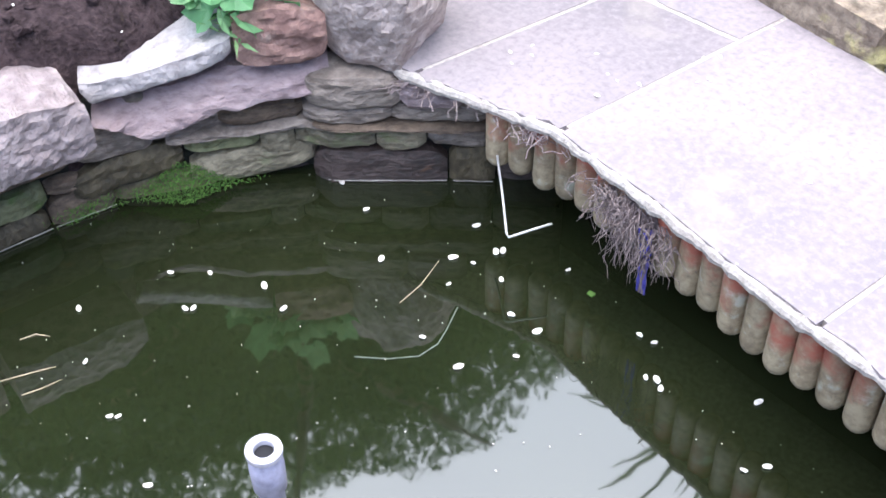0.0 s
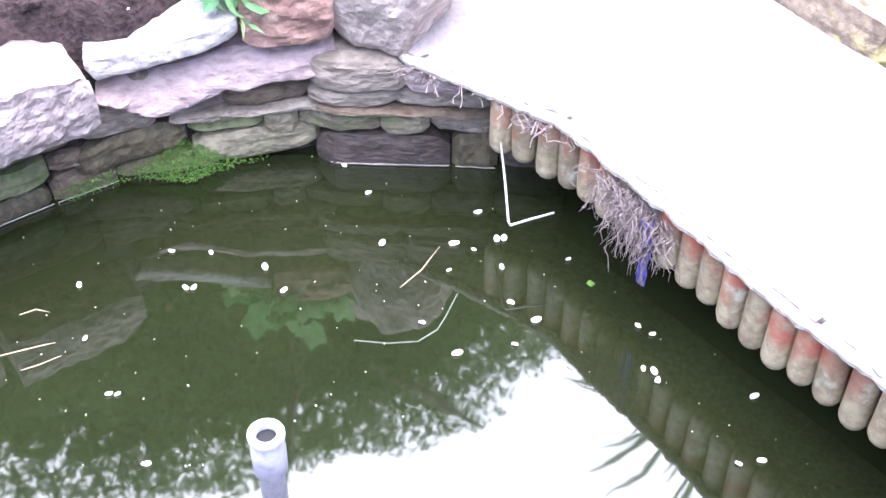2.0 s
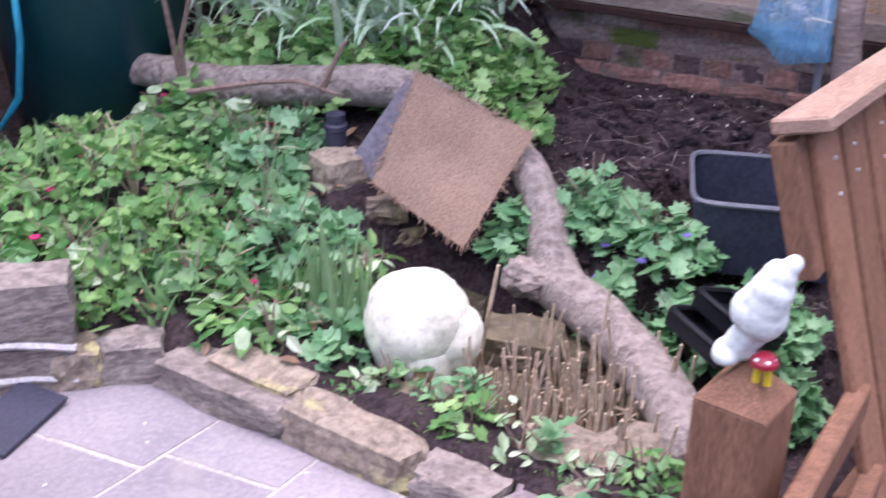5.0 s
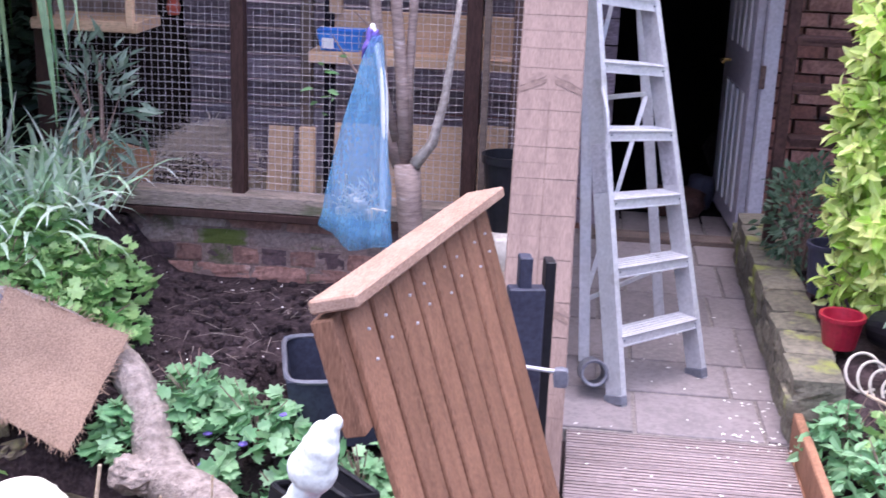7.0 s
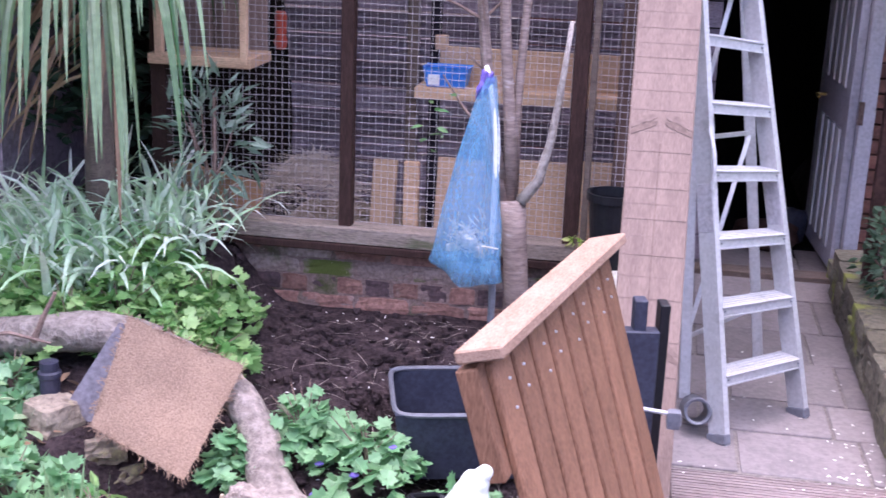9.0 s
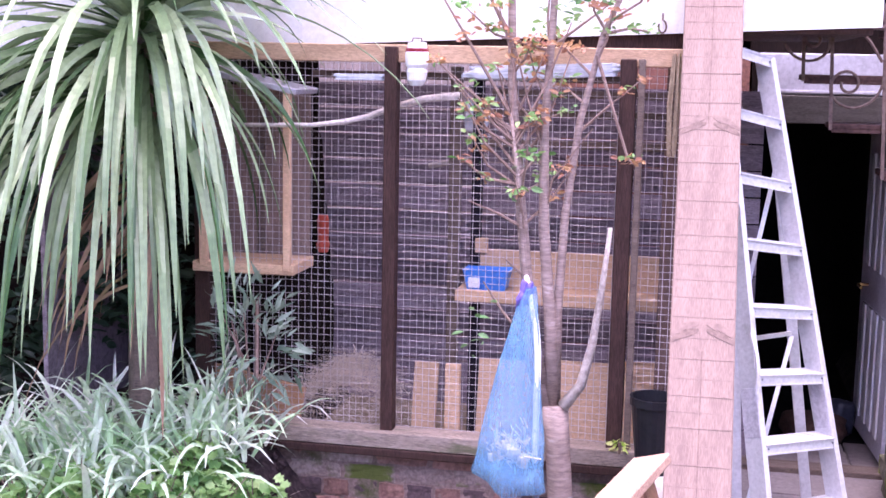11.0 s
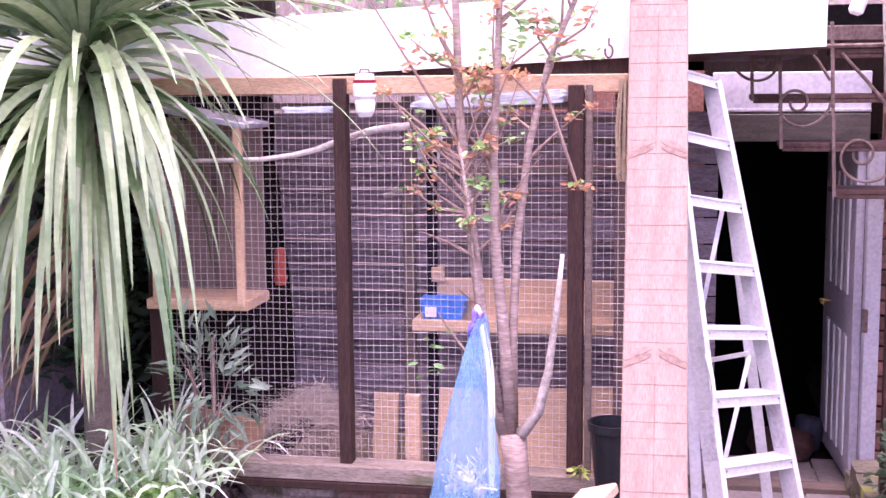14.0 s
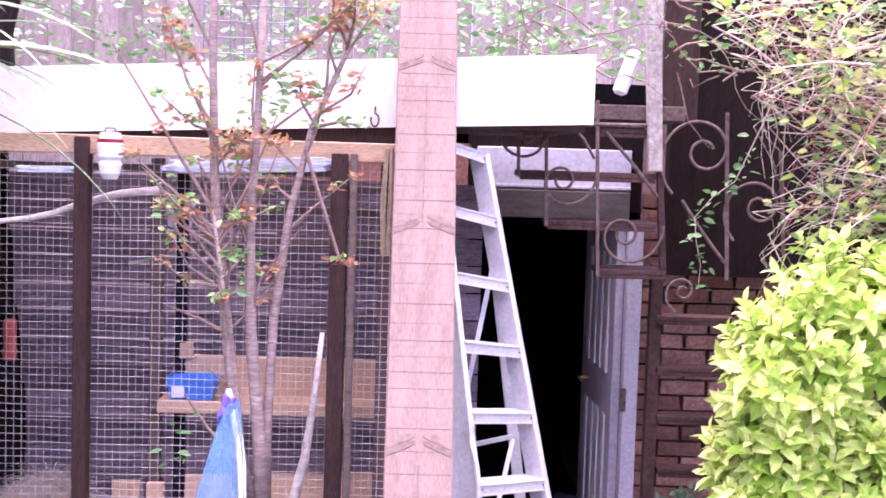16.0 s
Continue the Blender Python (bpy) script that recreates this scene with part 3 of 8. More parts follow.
def clump(name, label, centre, radius, height, count, size, shape="oval", material="green", stems=8, seed=1, up=0.55, category="plant", group="", flowers=0, petal="pink", stem_mat="twig"):
    """A low leafy plant: stems and foliage."""
    rng = np.random.default_rng(seed)
    t = thing(name, centre, label, category, group)
    bm = bmesh.new()
    for _ in range(stems):
        a, r = rng.uniform(0, 6.28), radius * rng.uniform(0.1, 0.75)
        e = Vector((centre[0] + r * math.cos(a), centre[1] + r * math.sin(a), centre[2] + height * rng.uniform(0.6, 0.95)))
        m = (Vector(centre) + e) / 2 + Vector((0, 0, height * 0.15))
        tube(bm, [(centre[0], centre[1], centre[2] - 0.01), m, e], [0.004, 0.003, 0.0015], 5)
    part("stalk_tuft", bm, stem_mat, t)
    v, f = scatter_leaves(rng, mound(rng, centre, radius, height, count), size, shape, up)
    from_arrays("foliage", v, f, material, t)
    if flowers:
        bm = bmesh.new()
        for p in mound(rng, centre, radius * 0.9, height * 1.12, flowers, 0.15):
            for k in range(5):
                a = k * 1.2566
                c = Vector(p) + 0.008 * Vector((math.cos(a), math.sin(a), 0.2))
                rock(bm, c, (0.014, 0.014, 0.006), None, k, 0.0, 1)
        part("bloom", bm, petal, t, "small " + petal + " flowers")
    return t


# ---- ground: one sheet from the pond's floor to the horizon ----
POND = [(-2.34, 0.45), (-2.22, 0.92), (-2.16, 1.24), (-2.05, 1.48), (-1.86, 1.72), (-1.71, 1.86), (-1.56, 2.02), (-1.45, 2.24), (-1.2, 2.22), (-0.4, 2.16), (-0.1, 2.08), (-0.12, 1.6), (-0.55, 0.9), (-1.0, 0.35), (-1.6, 0.1)]


def inside(x, y, poly):
    hit, j = False, len(poly) - 1
    for i in range(len(poly)):
        (xi, yi), (xj, yj) = poly[i], poly[j]
        if (yi > y) != (yj > y) and x < (xj - xi) * (y - yi) / (yj - yi) + xi:
            hit = not hit
        j = i
    return hit


def smooth(a, b, v):
    t = min(1, max(0, (v - a) / (b - a)))
    return t * t * (3 - 2 * t)


def ground_at(x, y):
    if inside(x, y, POND):
        return -0.95
    z = -0.22
    rock_bed = smooth(-1.95, -2.2, x) * smooth(2.15, 1.95, y)
    z += 0.20 * rock_bed + 0.10 * smooth(-2.2, -3.2, x) * smooth(2.6, 2.3, y)
    kerb = 2.62 - 0.18 * (x + 1.7) if x > -1.7 else 2.62 + 0.7 * (x + 1.7)
    back = smooth(kerb, kerb + 0.12, y)
    bed = -0.06 + 0.19 * max(0, min(y, 4.6) - 2.65) * smooth(-1.2, -1.65, x) + 0.08 * smooth(3.4, 4.5, y)
    z = z * (1 - back) + bed * back
    stream = smooth(-1.25, -1.05, x) * smooth(-0.05, -0.3, x) * smooth(2.72, 2.9, y) * smooth(3.65, 3.4, y)
    z -= 0.34 * stream
    z -= 0.26 * smooth(0.30, 0.12, math.hypot(x + 1.33, (y - 3.40) * 1.2))
    deck = smooth(-0.3, 0.0, x) * smooth(2.0, 2.3, y) * smooth(3.88, 3.76, y)
    z = z * (1 - deck) - 0.45 * deck
    pave = smooth(0.1, 0.25, x) * smooth(3.6, 3.75, y)
    z = z * (1 - pave) - 0.06 * pave
    z += 0.23 * smooth(1.03, 1.2, x) * smooth(2.4, 2.6, y)
    z += 0.15 * smooth(3.9, 4.62, y) * smooth(5.0, 4.75, y) * smooth(-2.2, -1.9, x) * smooth(0.1, -0.1, x)
    z -= 0.27 * smooth(0.66, 0.42, math.hypot(x + 2.95, y - 3.87))
    z -= 0.15 * smooth(0.42, 0.30, math.hypot(x + 0.44, y - 4.0))
    return z


fine_x, fine_y = np.arange(-4.4, 2.61, 0.07), np.arange(-1.4, 6.81, 0.07)
gx = [-400, -120, -40, -15, -8, -5.5, *fine_x, 4, 8, 15, 40, 120, 400]
gy = [-400, -120, -40, -15, -8, -3, *fine_y, 9, 15, 40, 120, 400]
gv, gf = [], []
for y in gy:
    for x in gx:
        rough = 0.012 * noise.noise(Vector((x * 5, y * 5, 0))) + 0.008 * noise.noise(Vector((x * 17, y * 17, 4)))
        gv.append((x, y, ground_at(x, y) + rough))
nx = len(gx)
for j in range(len(gy) - 1):
    for i in range(nx - 1):
        k = j * nx + i
        gf.append((k, k + 1, k + nx + 1, k + nx))
ground = from_arrays("ground", gv, gf, "soil", None, "dark crumbly garden soil with rising beds", "ground", "structure", smooth=True)

bm = bmesh.new()
prism(bm, [(-2.6, -0.2), (0.1, -0.2), (0.1, 2.15), (-2.6, 2.15)], -0.50, -0.4705)
water = solo("water", bm, "water", "still murky green pond water with floating petals", "water", kind="structure")


# ---- flagstone patio with a worn curved edge over the pond ----
EDGE = [(-1.95, 2.0), (-1.78, 1.86), (-1.66, 1.80), (-1.58, 1.815), (-1.45, 1.842), (-1.28, 1.868), (-1.075, 1.832), (-0.914, 1.805), (-0.70, 1.762), (-0.487, 1.738), (0.1, 1.66), (0.4, 1.62)]
BACK = [(-2.45, 2.10), (-2.09, 2.37), (-1.90, 2.50), (-1.72, 2.61), (-1.15, 2.51), (-0.53, 2.40), (0.1, 2.29), (0.4, 2.25)]


def along(line, x):
    for (xa, ya), (xb, yb) in zip(line, line[1:]):
        if xa <= x <= xb:
            return ya + (yb - ya) * (x - xa) / (xb - xa)
    return line[0][1] if x < line[0][0] else line[-1][1]


patio = thing("pavement_patio", (-1.0, 2.1, -0.2), "grey-pink flagstone patio with mortar joints beside the pond", "patio", kind="structure")


JOINTS = [lambda y: -1.95 + 0.05 * (y - 1.9), lambda y: -1.61 + 0.212 * (y - 1.885), lambda y: -1.262 + 0.165 * (y - 1.959), lambda y: -0.626 + 0.13 * (y - 1.75), lambda y: 0.02 + 0.1 * (y - 1.7), lambda y: 0.4]


def flag(k, lo, hi, seed=0):
    """One flagstone between two slanting joints; lo and hi give its front and back line, None for the patio's own edge."""
    rng = np.random.default_rng(seed)

    def line(level, edge, back_off):
        out = []
        for f in np.linspace(0, 1, 11):
            y = level if level is not None else 2.0 if edge is EDGE else 2.5
            for _ in range(4):
                x = (JOINTS[k](y) + 0.0055) * (1 - f) + (JOINTS[k + 1](y) - 0.0055) * f
                y = level if level is not None else along(edge, x) - back_off
            out.append((x, y + (rng.normal() * 0.004 if level is None else rng.normal() * 0.0015)))
        return out

    bm = bmesh.new()
    prism(bm, line(lo, EDGE, 0.0) + line(hi, BACK, 0.006)[::-1], -0.164, -0.15 + rng.uniform(-0.0008, 0.001))
    part("flagstone", bm, "slab", patio)


flag(0, None, 2.283, 1)
flag(0, 2.297, None, 2)
flag(1, None, 2.353, 3)
flag(1, 2.367, None, 4)
flag(2, None, None, 5)
flag(3, None, None, 6)
flag(4, None, None, 7)
bm = bmesh.new()
bed = [(x, along(EDGE, x) + 0.02) for x in np.linspace(-1.93, 0.4, 30)] + [(x, along(BACK, x)) for x in np.linspace(0.4, -2.4, 20)]
prism(bm, bed, -0.172, -0.1512)
part("mortar_bed", bm, "mortar", patio, "pale mortar between the flagstones")

# rough cement lip under the slab's edge
bm = bmesh.new()
pts = [(x, along(EDGE, x) - 0.001, -0.164) for x in np.linspace(-1.68, 0.1, 150)]
pts = [(x, y + 0.004 * noise.noise(Vector((x * 30, 0, 0))), z + 0.006 * noise.noise(Vector((x * 25, 3, 0)))) for x, y, z in pts]
tube(bm, pts, [0.013 + 0.008 * noise.noise(Vector((x * 45, 7, 0))) for x, _, _ in pts], 9)
part("cement_lip", bm, "mortar", patio, "crumbling cement lip")

# log-roll edging hanging below the slab
edging = thing("log_roll_edging", (-1.0, 1.85, -0.2), "row of rounded weathered edging logs, red-stained, under the patio", "edging")
x, k = -1.445, 0
while x < 0.05:
    y = along(EDGE, x) + 0.029
    slope = (along(EDGE, x + 0.02) - along(EDGE, x - 0.02)) / 0.04
    rng = np.random.default_rng(100 + k)
    bm = bmesh.new()
    r, top, low = 0.0285, -0.172, -0.332 + rng.uniform(-0.010, 0.006)
    prof = [(r, top - low), (r, 0.03), (r * 0.93, 0.016), (r * 0.72, 0.006), (r * 0.35, 0.001), (0.0005, 0.0)][::-1]
    lathe(bm, (x, y, low), [(a, b) for a, b in prof], 12, Matrix.Rotation(rng.normal() * 0.02, 4, "Y"))
    part("edging_log", bm, "terracotta", edging, smooth=True)
    x += 0.0585 / math.sqrt(1 + slope * slope)
    k += 1
bm = bmesh.new()
prism(bm, [(-1.48, 2.10), (0.1, 1.98), (0.1, 2.04), (-1.48, 2.16)], -0.62, -0.22)
part("backing", bm, "wetliner", edging, "black wet liner in the recess")


# ---- pond: coursed stone wall, rockery, pipe, petals ----
FOOT = [(-2.20, 0.80), (-2.159, 1.046), (-2.136, 1.174), (-2.098, 1.32), (-2.04, 1.411), (-1.97, 1.518), (-1.849, 1.686), (-1.796, 1.708), (-1.606, 1.885), (-1.526, 1.952), (-1.40, 2.05)]
_len = [0.0]
for (_xa, _ya), (_xb, _yb) in zip(FOOT, FOOT[1:]):
    _len.append(_len[-1] + math.hypot(_xb - _xa, _yb - _ya))
SURFACE = -0.4695


def on_wall(s):
    """Place and heading at s metres along the foot of the pond wall."""
    s = min(max(s, 0.0), _len[-1] - 1e-6)
    for i in range(len(FOOT) - 1):
        if s <= _len[i + 1]:
            f = (s - _len[i]) / (_len[i + 1] - _len[i])
            (xa, ya), (xb, yb) = FOOT[i], FOOT[i + 1]
            return xa + f * (xb - xa), ya + f * (yb - ya), math.atan2(yb - ya, xb - xa)


def wall_stone(s0, s1, z0, z1, out, material, seed, slant=0.0, rough=0.10, square=0.86):
    """A stone of the pond wall that follows the wall's bend between s0 and s1."""
    n, m = max(5, int((s1 - s0) / 0.016)), 7
    bm = bmesh.new()
    rng = np.random.default_rng(int(seed * 10))
    rings = []
    for i in range(n + 1):
        f = i / n
        s = s0 + f * (s1 - s0)
        x, y, a = on_wall(s)
        nrm = Vector((math.sin(a), -math.cos(a), 0))
        end = 1 - (abs(2 * f - 1)) ** 7 * 0.35
        lift = slant * (f - 0.5) + 0.006 * noise.noise(Vector((s * 9, seed, 0)))
        lo, hi = z0 + lift + 0.006 * noise.noise(Vector((s * 16, seed * 3, 2))), z1 + lift + 0.007 * noise.noise(Vector((s * 14, seed * 5, 7)))
        mid, half = (lo + hi) / 2, (hi - lo) / 2 * end
        ring = []
        for k in range(m + 1):
            h = 2 * k / m - 1
            bulge = out - 0.012 * abs(h) ** 5 - 0.012 * (1 - end) / 0.35
            bulge += rough * 0.07 * (noise.noise(Vector((s * 18, h * 1.6, seed))) + 0.5 * noise.noise(Vector((s * 55, h * 4, seed + 5))))
            p = Vector((x, y, mid + half * h)) + nrm * bulge
            ring.append(bm.verts.new(p))
        for h in (1, -1):
            ring.append(bm.verts.new(Vector((x, y, mid + half * h)) - nrm * 0.13))
        rings.append(ring)
    w = m + 3
    for r0, r1 in zip(rings, rings[1:]):
        for k in range(w):
            bm.faces.new((r0[k], r1[k], r1[(k + 1) % w], r0[(k + 1) % w]))
    bm.faces.new(rings[0])
    bm.faces.new(rings[-1][::-1])
    return part("wall_stone", bm, material, pond_wall)


pond_wall = thing("wall_pond", (-1.8, 1.55, -0.4), "damp dry-stone pond wall, mossy near the water", "wall", kind="structure")
# bottom course, at the water
for q in ((0.0, 0.19, -0.56, -0.42, 0.0, "wallstone", 1), (0.193, 0.374, -0.56, -0.425, 0.006, "wallstone", 2), (0.378, 0.523, -0.56, -0.408, 0.010, "wallrust", 3), (0.527, 0.755, -0.56, -0.428, 0.0, "wallstone", 4), (0.70, 0.975, -0.455, -0.378, 0.014, "wallpale", 5, 0.02),
          (0.80, 0.975, -0.56, -0.455, -0.02, "darkstone", 6), (0.980, 1.286, -0.56, -0.386, 0.018, "darkstone", 7), (1.290, 1.394, -0.56, -0.380, 0.012, "wallstone", 8), (1.398, 1.552, -0.56, -0.375, 0.0, "darkstone", 9)):
    wall_stone(*q)
# middle course
for q in ((0.0, 0.20, -0.415, -0.35, 0.006, "wallpale", 11), (0.204, 0.38, -0.418, -0.352, 0.012, "wallmoss", 12), (0.384, 0.575, -0.405, -0.368, 0.004, "wallrust", 13), (0.44, 0.69, -0.425, -0.345, 0.016, "wallstone", 14, 0.04), (0.695, 0.862, -0.372, -0.318, 0.012, "wallmoss", 15),
          (0.864, 0.940, -0.395, -0.322, 0.018, "wallpale", 16), (0.943, 1.127, -0.386, -0.330, 0.012, "wallpale", 17), (1.130, 1.240, -0.384, -0.312, 0.020, "wallpale", 18), (1.243, 1.386, -0.378, -0.300, 0.012, "wallgrey", 19), (1.39, 1.552, -0.372, -0.30, 0.0, "wallgrey", 20), (1.04, 1.21, -0.330, -0.308, 0.024, "wallmoss", 21)):
    wall_stone(*q)
# the thin slate ledge and the stones over it
for q in ((0.66, 1.02, -0.322, -0.306, 0.034, "wallgrey", 31), (1.0, 1.39, -0.312, -0.299, 0.042, "wallrust", 32), (0.19, 0.46, -0.35, -0.272, -0.004, "wallrust", 33), (0.0, 0.188, -0.35, -0.27, 0.0, "wallgrey", 34), (0.46, 0.63, -0.345, -0.27, 0.012, "wallgrey", 35), (0.63, 0.79, -0.318, -0.262, 0.008, "wallgrey", 36),
          (0.78, 0.965, -0.306, -0.250, 0.016, "wallrust", 37), (0.965, 1.167, -0.300, -0.252, 0.030, "wallgrey", 38), (1.167, 1.388, -0.297, -0.246, 0.026, "wallgrey", 39), (1.39, 1.552, -0.30, -0.246, 0.0, "wallgrey", 40)):
    wall_stone(*q)
# the top ledge that carries the boulder
for q in ((0.55, 0.80, -0.27, -0.21, -0.01, "wallgrey", 51), (0.80, 0.99, -0.252, -0.20, 0.012, "wallgrey", 52), (0.985, 1.19, -0.254, -0.172, 0.040, "wallgrey", 53), (1.188, 1.33, -0.250, -0.166, 0.044, "pinkstone", 54), (1.32, 1.552, -0.248, -0.166, 0.02, "wallgrey", 55)):
    wall_stone(*q)
bm = bmesh.new()
strip = []
for s in np.linspace(0.0, _len[-1] - 0.01, 60):
    x, y, a = on_wall(s)
    nrm = Vector((math.sin(a), -math.cos(a), 0))
    strip.append([bm.verts.new(Vector((x, y, z)) - nrm * d) for d, z in ((0.03, -0.60), (0.03, -0.21), (0.12, -0.21), (0.12, -0.60))])
for r0, r1 in zip(strip, strip[1:]):
    for k in range(4):
        bm.faces.new((r0[k], r1[k], r1[(k + 1) % 4], r0[(k + 1) % 4]))
part("core", bm, "wetliner", pond_wall, "dark damp core behind the stones")
# white tide line of lime
bm = bmesh.new()
for s0, s1 in ((0.19, 0.37), (0.38, 0.52), (1.02, 1.285), (1.30, 1.39)):
    pts = []
    for s in np.linspace(s0, s1, 16):
        x, y, a = on_wall(s)
        pts.append(Vector((x, y, SURFACE + 0.004 + 0.002 * noise.noise(Vector((s * 40, 1, 0))))) + Vector((math.sin(a), -math.cos(a), 0)) * 0.018)
    tube(bm, pts, [0.0012 + 0.001 * noise.noise(Vector((k * 0.9, s0 * 9, 0))) ** 2 for k in range(16)], 5)
part("lime_line", bm, "mortar", pond_wall, "thin white tide line of lime")

# moss cushion at the water line
rng = np.random.default_rng(5)
spots = []
for _ in range(2600):
    s = rng.normal(0.68, 0.055) if rng.uniform() < 0.85 else rng.normal(0.46, 0.04)
    x, y, a = on_wall(s)
    q = rng.uniform(0, 1)
    full = max(0.15, 1 - abs(s - 0.68) / 0.15) if s > 0.56 else 0.35
    out = 0.014 + 0.045 * (1 - q) * full
    spots.append((x + math.sin(a) * out, y - math.cos(a) * out, -0.462 + 0.085 * q * full))
v, f = scatter_leaves(rng, spots, 0.009, "lance", 0.45)
from_arrays("moss_cushion", v, f, "moss", None, "bright green moss cushion on the wet stones", "moss", "stuff")

T = lambda rz, rx=0, ry=0: pose(0, 0, 0, rx, ry, rz)


def stone_thing(label, centre, size, turn, material, seed, rough=0.2, square=0.6, layers=0.0, cuts=6, name="rockery_stone"):
    bm = bmesh.new()
    rock(bm, centre, size, turn, seed, rough, cuts, square, layers)
    return solo(name, bm, material, label, "stone", (centre[0], centre[1], centre[2] - size[2] / 2))


def level(line, u):
    for (ua, va), (ub, vb) in zip(line, line[1:]):
        if u <= ub:
            return va + (vb - va) * max(0.0, (u - ua) / (ub - ua))
    return line[-1][1]


def bedded_stone(label, at, heading, lower, upper, slope, depth, material, seed, strata=0.0, shear=0.0, rough=0.006, back=0.02, tip=0.10):
    """A flat-bedded stone seen from its broken face: lower and upper are the face's edges, slope sets the upper edge back."""
    e = Vector((*heading, 0)).normalized()
    out = Vector((e.y, -e.x, 0))
    u0, u1 = lower[0][0], lower[-1][0]
    n = max(12, int((u1 - u0) / 0.007))
    bm = bmesh.new()
    rings = []
    for i in range(n + 1):
        f = i / n
        u = u0 + f * (u1 - u0)
        lo, hi = level(lower, u), level(upper, u)
        taper = 1 - tip * abs(2 * f - 1) ** 6
        ring = []
        m = 16
        for k in range(m + 1):
            h = k / m
            z = lo + (hi - lo) * h
            v = -slope * h ** 1.3 - 0.010 * (1 - h) ** 4
            w = (z + shear * u) * 42
            v += strata * (noise.noise(Vector((u * 5, w, seed))) + 0.6 * abs(noise.noise(Vector((u * 9, w * 2.1, seed + 3)))))
            v += rough * (noise.noise(Vector((u * 14, z * 30, seed))) + 0.6 * noise.noise(Vector((u * 45, z * 70, seed + 1))))
            v -= 0.05 * (1 - taper)
            zz = z + rough * 0.6 * noise.noise(Vector((u * 24, h * 3, seed + 9)))
            ring.append(bm.verts.new(Vector((at[0], at[1], 0)) + e * u + out * v + Vector((0, 0, zz))))
        for k in range(1, 9):
            q = k / 8
            v = -slope - (depth - slope) * q * taper
            zz = hi + back * q - 0.25 * (hi - lo) * q ** 8 + rough * 1.4 * (noise.noise(Vector((u * 11, q * 4, seed + 4))) + 0.5 * noise.noise(Vector((u * 34, q * 13, seed + 6))))
            ring.append(bm.verts.new(Vector((at[0], at[1], 0)) + e * (u + 0.02 * q * noise.noise(Vector((u * 4, q, seed)))) + out * v + Vector((0, 0, zz))))
        ring.append(bm.verts.new(Vector((at[0], at[1], 0)) + e * u - out * depth * taper + Vector((0, 0, lo + 0.02))))
        rings.append(ring)
    w = len(rings[0])
    for r0, r1 in zip(rings, rings[1:]):
        for k in range(w):
            bm.faces.new((r0[k], r1[k], r1[(k + 1) % w], r0[(k + 1) % w]))
    bm.faces.new(rings[0])
    bm.faces.new(rings[-1][::-1])
    return solo("rockery_stone", bm, material, label, "stone", (at[0], at[1], lower[0][1]))


FRONT, ALONG = (-1.897, 1.513), (0.603, 0.798)
bedded_stone("long layered pink stone overhanging the pond", FRONT, ALONG, [(-0.287, -0.236), (-0.236, -0.251), (-0.182, -0.283), (-0.139, -0.28), (-0.102, -0.266), (-0.013, -0.227), (0.022, -0.236), (0.071, -0.218), (0.131, -0.22), (0.179, -0.214), (0.225, -0.203)],
             [(-0.287, -0.222), (-0.169, -0.205), (-0.06, -0.178), (0.012, -0.155), (0.069, -0.158), (0.14, -0.158), (0.19, -0.150), (0.225, -0.162)], 0.070, 0.23, "pinkstone", 4.7, 0.007, -0.30, 0.008, 0.012, 0.05)
bedded_stone("pale flat rockery slab tilted over the pond", (-1.915, 1.525), ALONG, [(-0.295, -0.165), (-0.275, -0.190), (-0.169, -0.172), (-0.06, -0.143), (0.008, -0.118), (0.028, -0.100)],
             [(-0.295, -0.14), (-0.270, -0.142), (-0.17, -0.128), (-0.10, -0.112), (-0.03, -0.088), (0.028, -0.070)], 0.012, 0.17, "palestone", 3.1, 0.004, 0.0, 0.006, 0.012)
bedded_stone("large pale pink sandstone block on the pond wall", (-1.977, 1.234), (0.2, 0.98), [(-0.30, -0.236), (-0.207, -0.230), (-0.09, -0.226), (-0.02, -0.228), (0.014, -0.212)],
             [(-0.30, -0.078), (-0.168, -0.080), (-0.06, -0.092), (-0.005, -0.106), (0.014, -0.118)], 0.024, 0.25, "sandstone", 2.2, 0.0, 0.0, 0.012, 0.0, 0.12)
bedded_stone("pale sandstone block beside the soil bed", (-2.06, 0.90), (0.1, 0.99), [(-0.32, -0.24), (-0.10, -0.235), (0.02, -0.225)], [(-0.32, -0.07), (-0.1, -0.075), (0.02, -0.10)], 0.02, 0.26, "sandstone", 12.2, 0.0, 0.0, 0.011, 0.0, 0.25)
bedded_stone("squarish red-brown stone in the rockery", (-1.905, 1.525), ALONG, [(0.030, -0.118), (0.045, -0.132), (0.10, -0.136), (0.18, -0.138), (0.212, -0.125), (0.222, -0.10)],
             [(0.030, -0.02), (0.06, -0.012), (0.15, -0.012), (0.21, -0.022), (0.222, -0.035)], 0.020, 0.15, "redstone", 5.4, 0.0, 0.0, 0.010, -0.01, 0.12)
stone_thing("tall rounded pale boulder at the patio corner", (-1.775, 1.868, -0.02), (0.235, 0.25, 0.31), T(20, 0, 6), "boulder", 5.1, 0.17, 0.24, 0, 11)
stone_thing("mossy stone between the geranium and the boulder", (-1.925, 1.80, 0.0), (0.15, 0.13, 0.20), T(30), "mossstone", 7.9, 0.2, 0.6)

